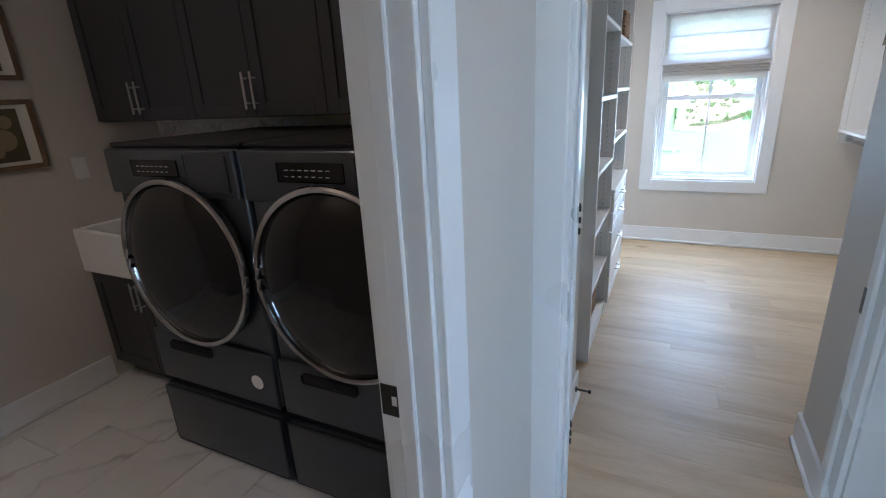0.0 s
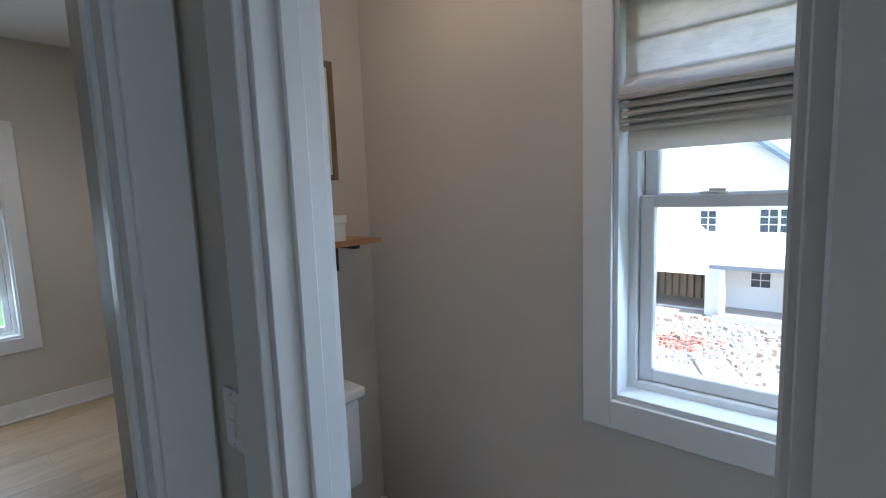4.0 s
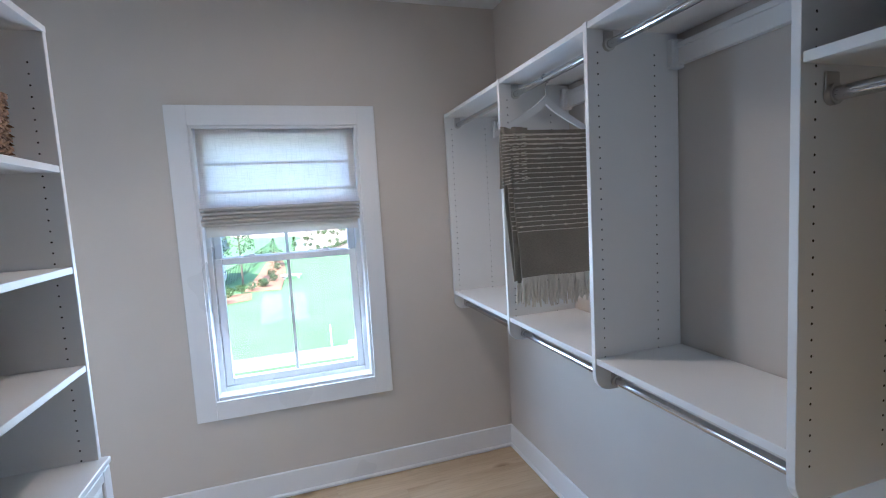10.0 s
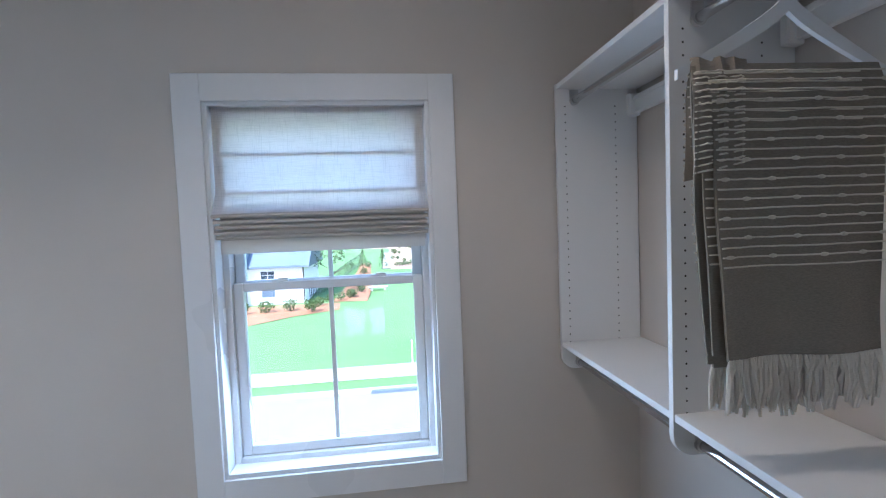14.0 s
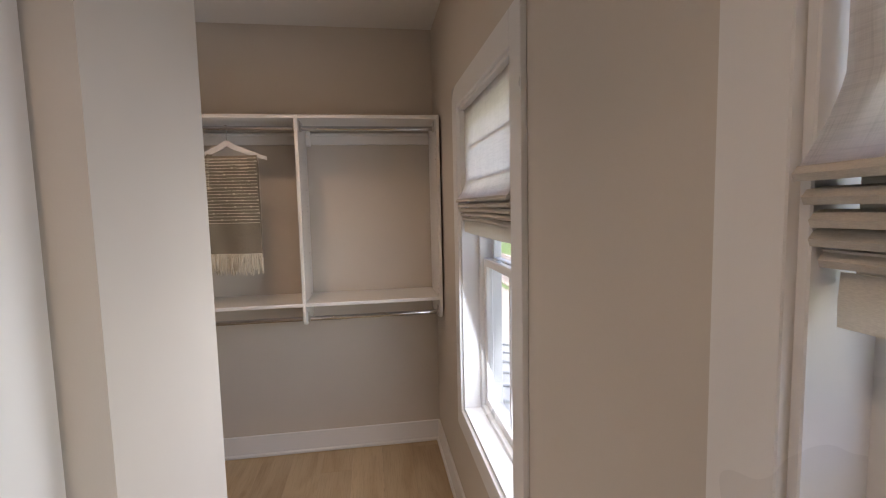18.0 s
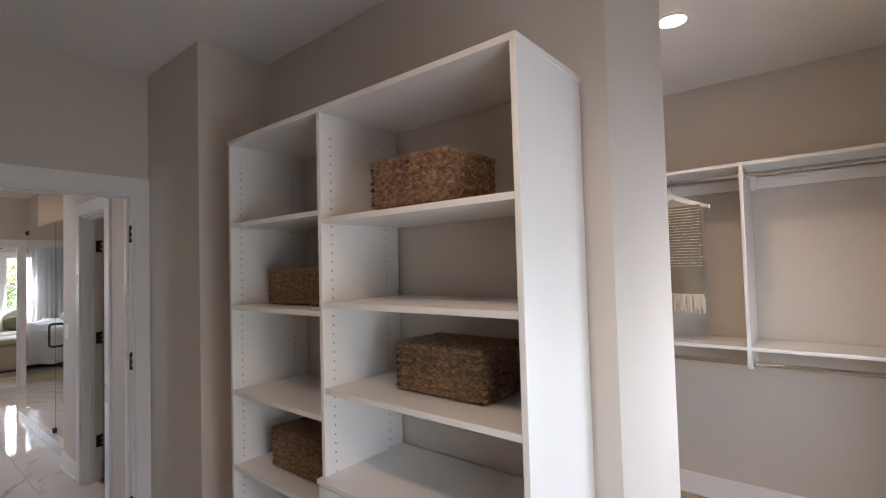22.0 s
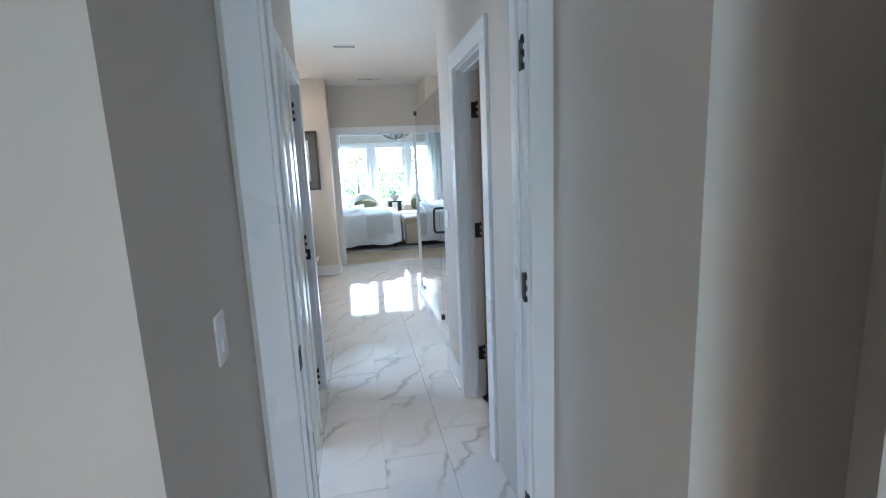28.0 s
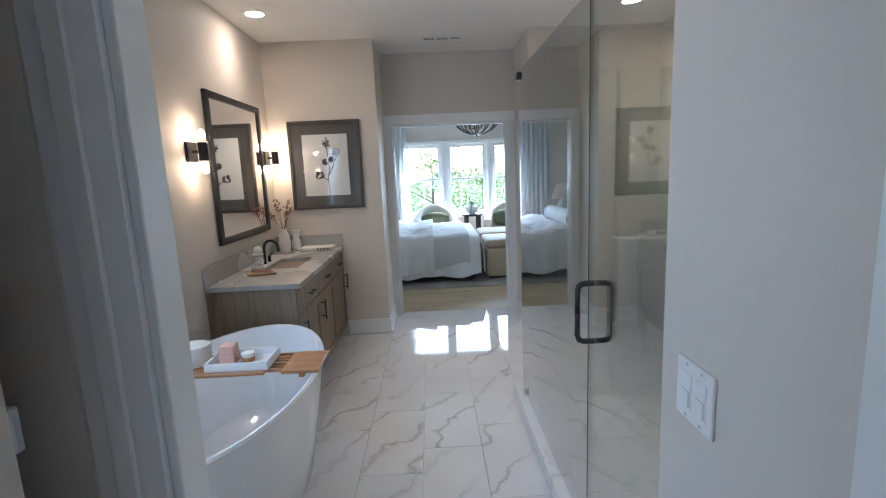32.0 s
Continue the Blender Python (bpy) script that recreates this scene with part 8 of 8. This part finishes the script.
def prism(name, y0, ym, y1, z0, z1, x0, x1, m):
    """A gable wall facing west."""
    bm = bmesh.new()
    v = [bm.verts.new(p) for p in ((x0, y0, z0), (x0, y1, z0), (x0, ym, z1), (x1, y0, z0), (x1, y1, z0), (x1, ym, z1))]
    for q in ((0, 1, 2), (3, 5, 4), (0, 3, 4, 1), (1, 4, 5, 2), (2, 5, 3, 0)):
        bm.faces.new([v[i] for i in q])
    bmesh.ops.recalc_face_normals(bm, faces=bm.faces)
    return part(name, bm, m, cons)


prism("gable", 0.7, 6.5, 12.3, 6.5, 11.3, -0.05, 0.3, STUCCO)
roof_sheet("gable_roof", ((-0.5, 0.2, 6.25), (-0.5, 6.5, 11.48), (7, 6.5, 11.48), (7, 0.2, 6.25), (-0.5, 12.8, 6.25), (7, 12.8, 6.25)), ((0, 1, 2, 3), (1, 4, 5, 2)), 0.16)
prism("garage_gable", 3.6, 7.2, 10.8, 2.9, 5.9, -1.3, -0.05, STUCCO)
part("garage_front", wall_boxes("y", -1.3, -1.05, 4.3, 10.3, -0.3, 2.9, [(4.95, 8.7, 0.0, 2.1)]), STUCCO, cons)
part("cornice", boxes((-0.16, 0.0, -20, 3.6, 3.02, 3.2)), TRIM, cons)
for y, z, w_, h_, n_ in ((4.98, 8.02, 0.38, 0.86, 1), (4.79, 4.17, 0.73, 1.07, 1), (1.37, 4.19, 0.72, 1.11, 1), (2.19, 4.19, 0.72, 1.11, 1), (-1.55, 4.26, 0.74, 1.04, 1), (-2.40, 4.26, 0.74, 1.04, 1), (2.385, 1.47, 0.79, 1.06, 1),
                         (-2.90, 1.05, 0.70, 1.65, 1), (-2.15, 1.05, 0.70, 1.65, 1), (-1.40, 1.05, 0.70, 1.65, 1), (-8.0, 1.05, 0.9, 1.65, 1), (-7.0, 1.05, 0.9, 1.65, 1), (-7.6, 4.2, 0.8, 1.1, 1)):
    wn_ = part("window", boxes((-0.07, 0, y - 0.07, y + w_ + 0.07, z - 0.07, z), (-0.07, 0, y - 0.07, y + w_ + 0.07, z + h_, z + h_ + 0.07), (-0.07, 0, y - 0.07, y, z, z + h_), (-0.07, 0, y + w_, y + w_ + 0.07, z, z + h_)), TRIM, cons)
    part("pane", boxes((-0.03, -0.01, y, y + w_, z, z + h_)), DARKWIN, wn_)
    for k in (1, 2):
        part("muntin", boxes((-0.05, -0.03, y, y + w_, z + h_ * k / 3 - 0.015, z + h_ * k / 3 + 0.015)), TRIM, wn_)
    part("muntin", boxes((-0.05, -0.03, y + w_ / 2 - 0.015, y + w_ / 2 + 0.015, z, z + h_)), TRIM, wn_)
# no real opening: black sheet on the wall paints the dim interior
part("doorway", boxes((-0.02, 0.02, 0.89, 1.78, 0.3, 2.58)), SHADOWGAP, cons)
part("door", boxes((-0.75, -0.02, 0.84, 0.90, 0.3, 2.5)), TIMBER, cons, "timber front door standing open")
part("porch_floor", boxes((-2.2, 0.0, -0.4, 4.4, -0.1, 0.3)), CONCRETE, cons)
for y, m in ((0.0, TIMBER), (0.62, TIMBER), (4.05, STUCCO)):
    part("porch_post", boxes((-2.1, -1.88, y - 0.11, y + 0.11, 0.3, 2.62)), m, cons)
prism("porch_gable", -0.1, 2.25, 4.5, 2.80, 3.55, -2.35, -0.01, STUCCO)
part("fascia", boxes((-2.45, -2.35, -0.15, 4.55, 2.62, 2.80)), painted("porch_beam", (0.12, 0.14, 0.17), 0.6), cons)
PLOT = grassy("plot_earth", (0.56, 0.48, 0.40), (0.40, 0.32, 0.25), 1.4)
patch([(12, 19), (11, -21), (31, -21), (31, 19)], 0.06, PLOT, "bare rubble-strewn building plot", "building_plot")
rng = random.Random(77)
for nm, lab, m, count, xs_, ym, ys_, s0, s1 in (("rubble", "broken stones scattered over the building plot", painted("rubble_stone", (0.46, 0.37, 0.30), 0.9, spread=0.4), 500, (14, 26.5), 0.5, 6.0, 0.06, 0.26),
                                                ("gravel_heap", "blue-grey gravel spread before the garage", painted("gravel_stone", (0.40, 0.42, 0.45), 0.9, spread=0.3), 420, (19, 26.5), 3.4, 0.9, 0.05, 0.12),
                                                ("brick_rubble", "heap of broken red bricks", painted("brick_bits", (0.36, 0.19, 0.14), 0.9, spread=0.4), 170, (20.5, 22.5), 4.4, 0.6, 0.07, 0.14)):
    bm = bmesh.new()
    for i in range(count):
        c = Vector((rng.uniform(*xs_), rng.gauss(ym, ys_), G + 0.02))
        s = rng.uniform(s0, s1)
        v = [bm.verts.new(c + Vector((s * math.cos(a) * rng.uniform(0.6, 1.1), s * math.sin(a) * rng.uniform(0.6, 1.1), zz))) for zz in (-0.05, s * rng.uniform(0.5, 0.9)) for a in (0.4, 1.9, 3.3, 4.9)]
        bm.faces.new(v[4:])
        for k in range(4):
            bm.faces.new((v[k], v[(k + 1) % 4], v[4 + (k + 1) % 4], v[4 + k]))
    tagged(part(nm, bm, m), lab, "rubble", kind="stuff")
for x, y, w_, d_, rot in ((18.9, 2.9, 1.5, 1.1, 25), (17.8, 0.2, 1.3, 1.0, -15), (20.3, 0.7, 1.1, 0.7, 40), (19.4, -1.2, 1.4, 0.8, 10)):
    o = thing("stone_slab", "pale stone slab lying on the building plot", "slab", group="stone slabs", at=pose(x, y, G - 0.03, rng.uniform(-3, 3), rng.uniform(-3, 3), rot))
    part("slab", one(-w_ / 2, w_ / 2, -d_ / 2, d_ / 2, 0.0, 0.16, 0.03), CONCRETE, o)
BRICK = painted("brick_red", (0.27, 0.18, 0.14), 0.85, spread=0.25)
brick_mesh = None
for x, y, tilt in ((24.0, 0.45, 0), (23.6, -0.95, 8), (23.2, -2.4, 0)):
    o = thing("brick_pallet", "pallet stacked with red bricks", "pallet", group="brick pallets", at=pose(x, y, G - 0.04, tilt, 0, rng.uniform(-10, 10)))
    part("pallet_base", boxes((-0.6, 0.6, -0.6, 0.6, 0.0, 0.14)), TIMBER, o)
    part("cover", one(-0.56, 0.56, -0.56, 0.56, 0.995, 1.03), PLY, o)
    for i in range(5):
        for j in range(9):
            at = pose(0, -0.55 + j * 0.122, 0.142 + i * 0.17)
            if brick_mesh is None:
                brick_mesh = part("brick", one(-0.55, 0.55, 0, 0.112, 0, 0.155, 0.006), BRICK, o)
                brick_mesh.matrix_basis = at
            else:
                twin(brick_mesh, o, at, "brick")
# trees behind the bedroom
for i in range(20):
    rng = random.Random(1200 + i)
    tree(-14 + i * 1.9 + rng.uniform(-1, 1), -24 - rng.uniform(0, 14), rng.uniform(6.2, 8.6), rng.uniform(2.2, 3.4), FOLIAGE2 if i % 2 else FOLIAGE, "leafy green tree behind the bedroom", 1300 + i, z=G - 0.1, n=1500, size=0.085, trunk=0.15)
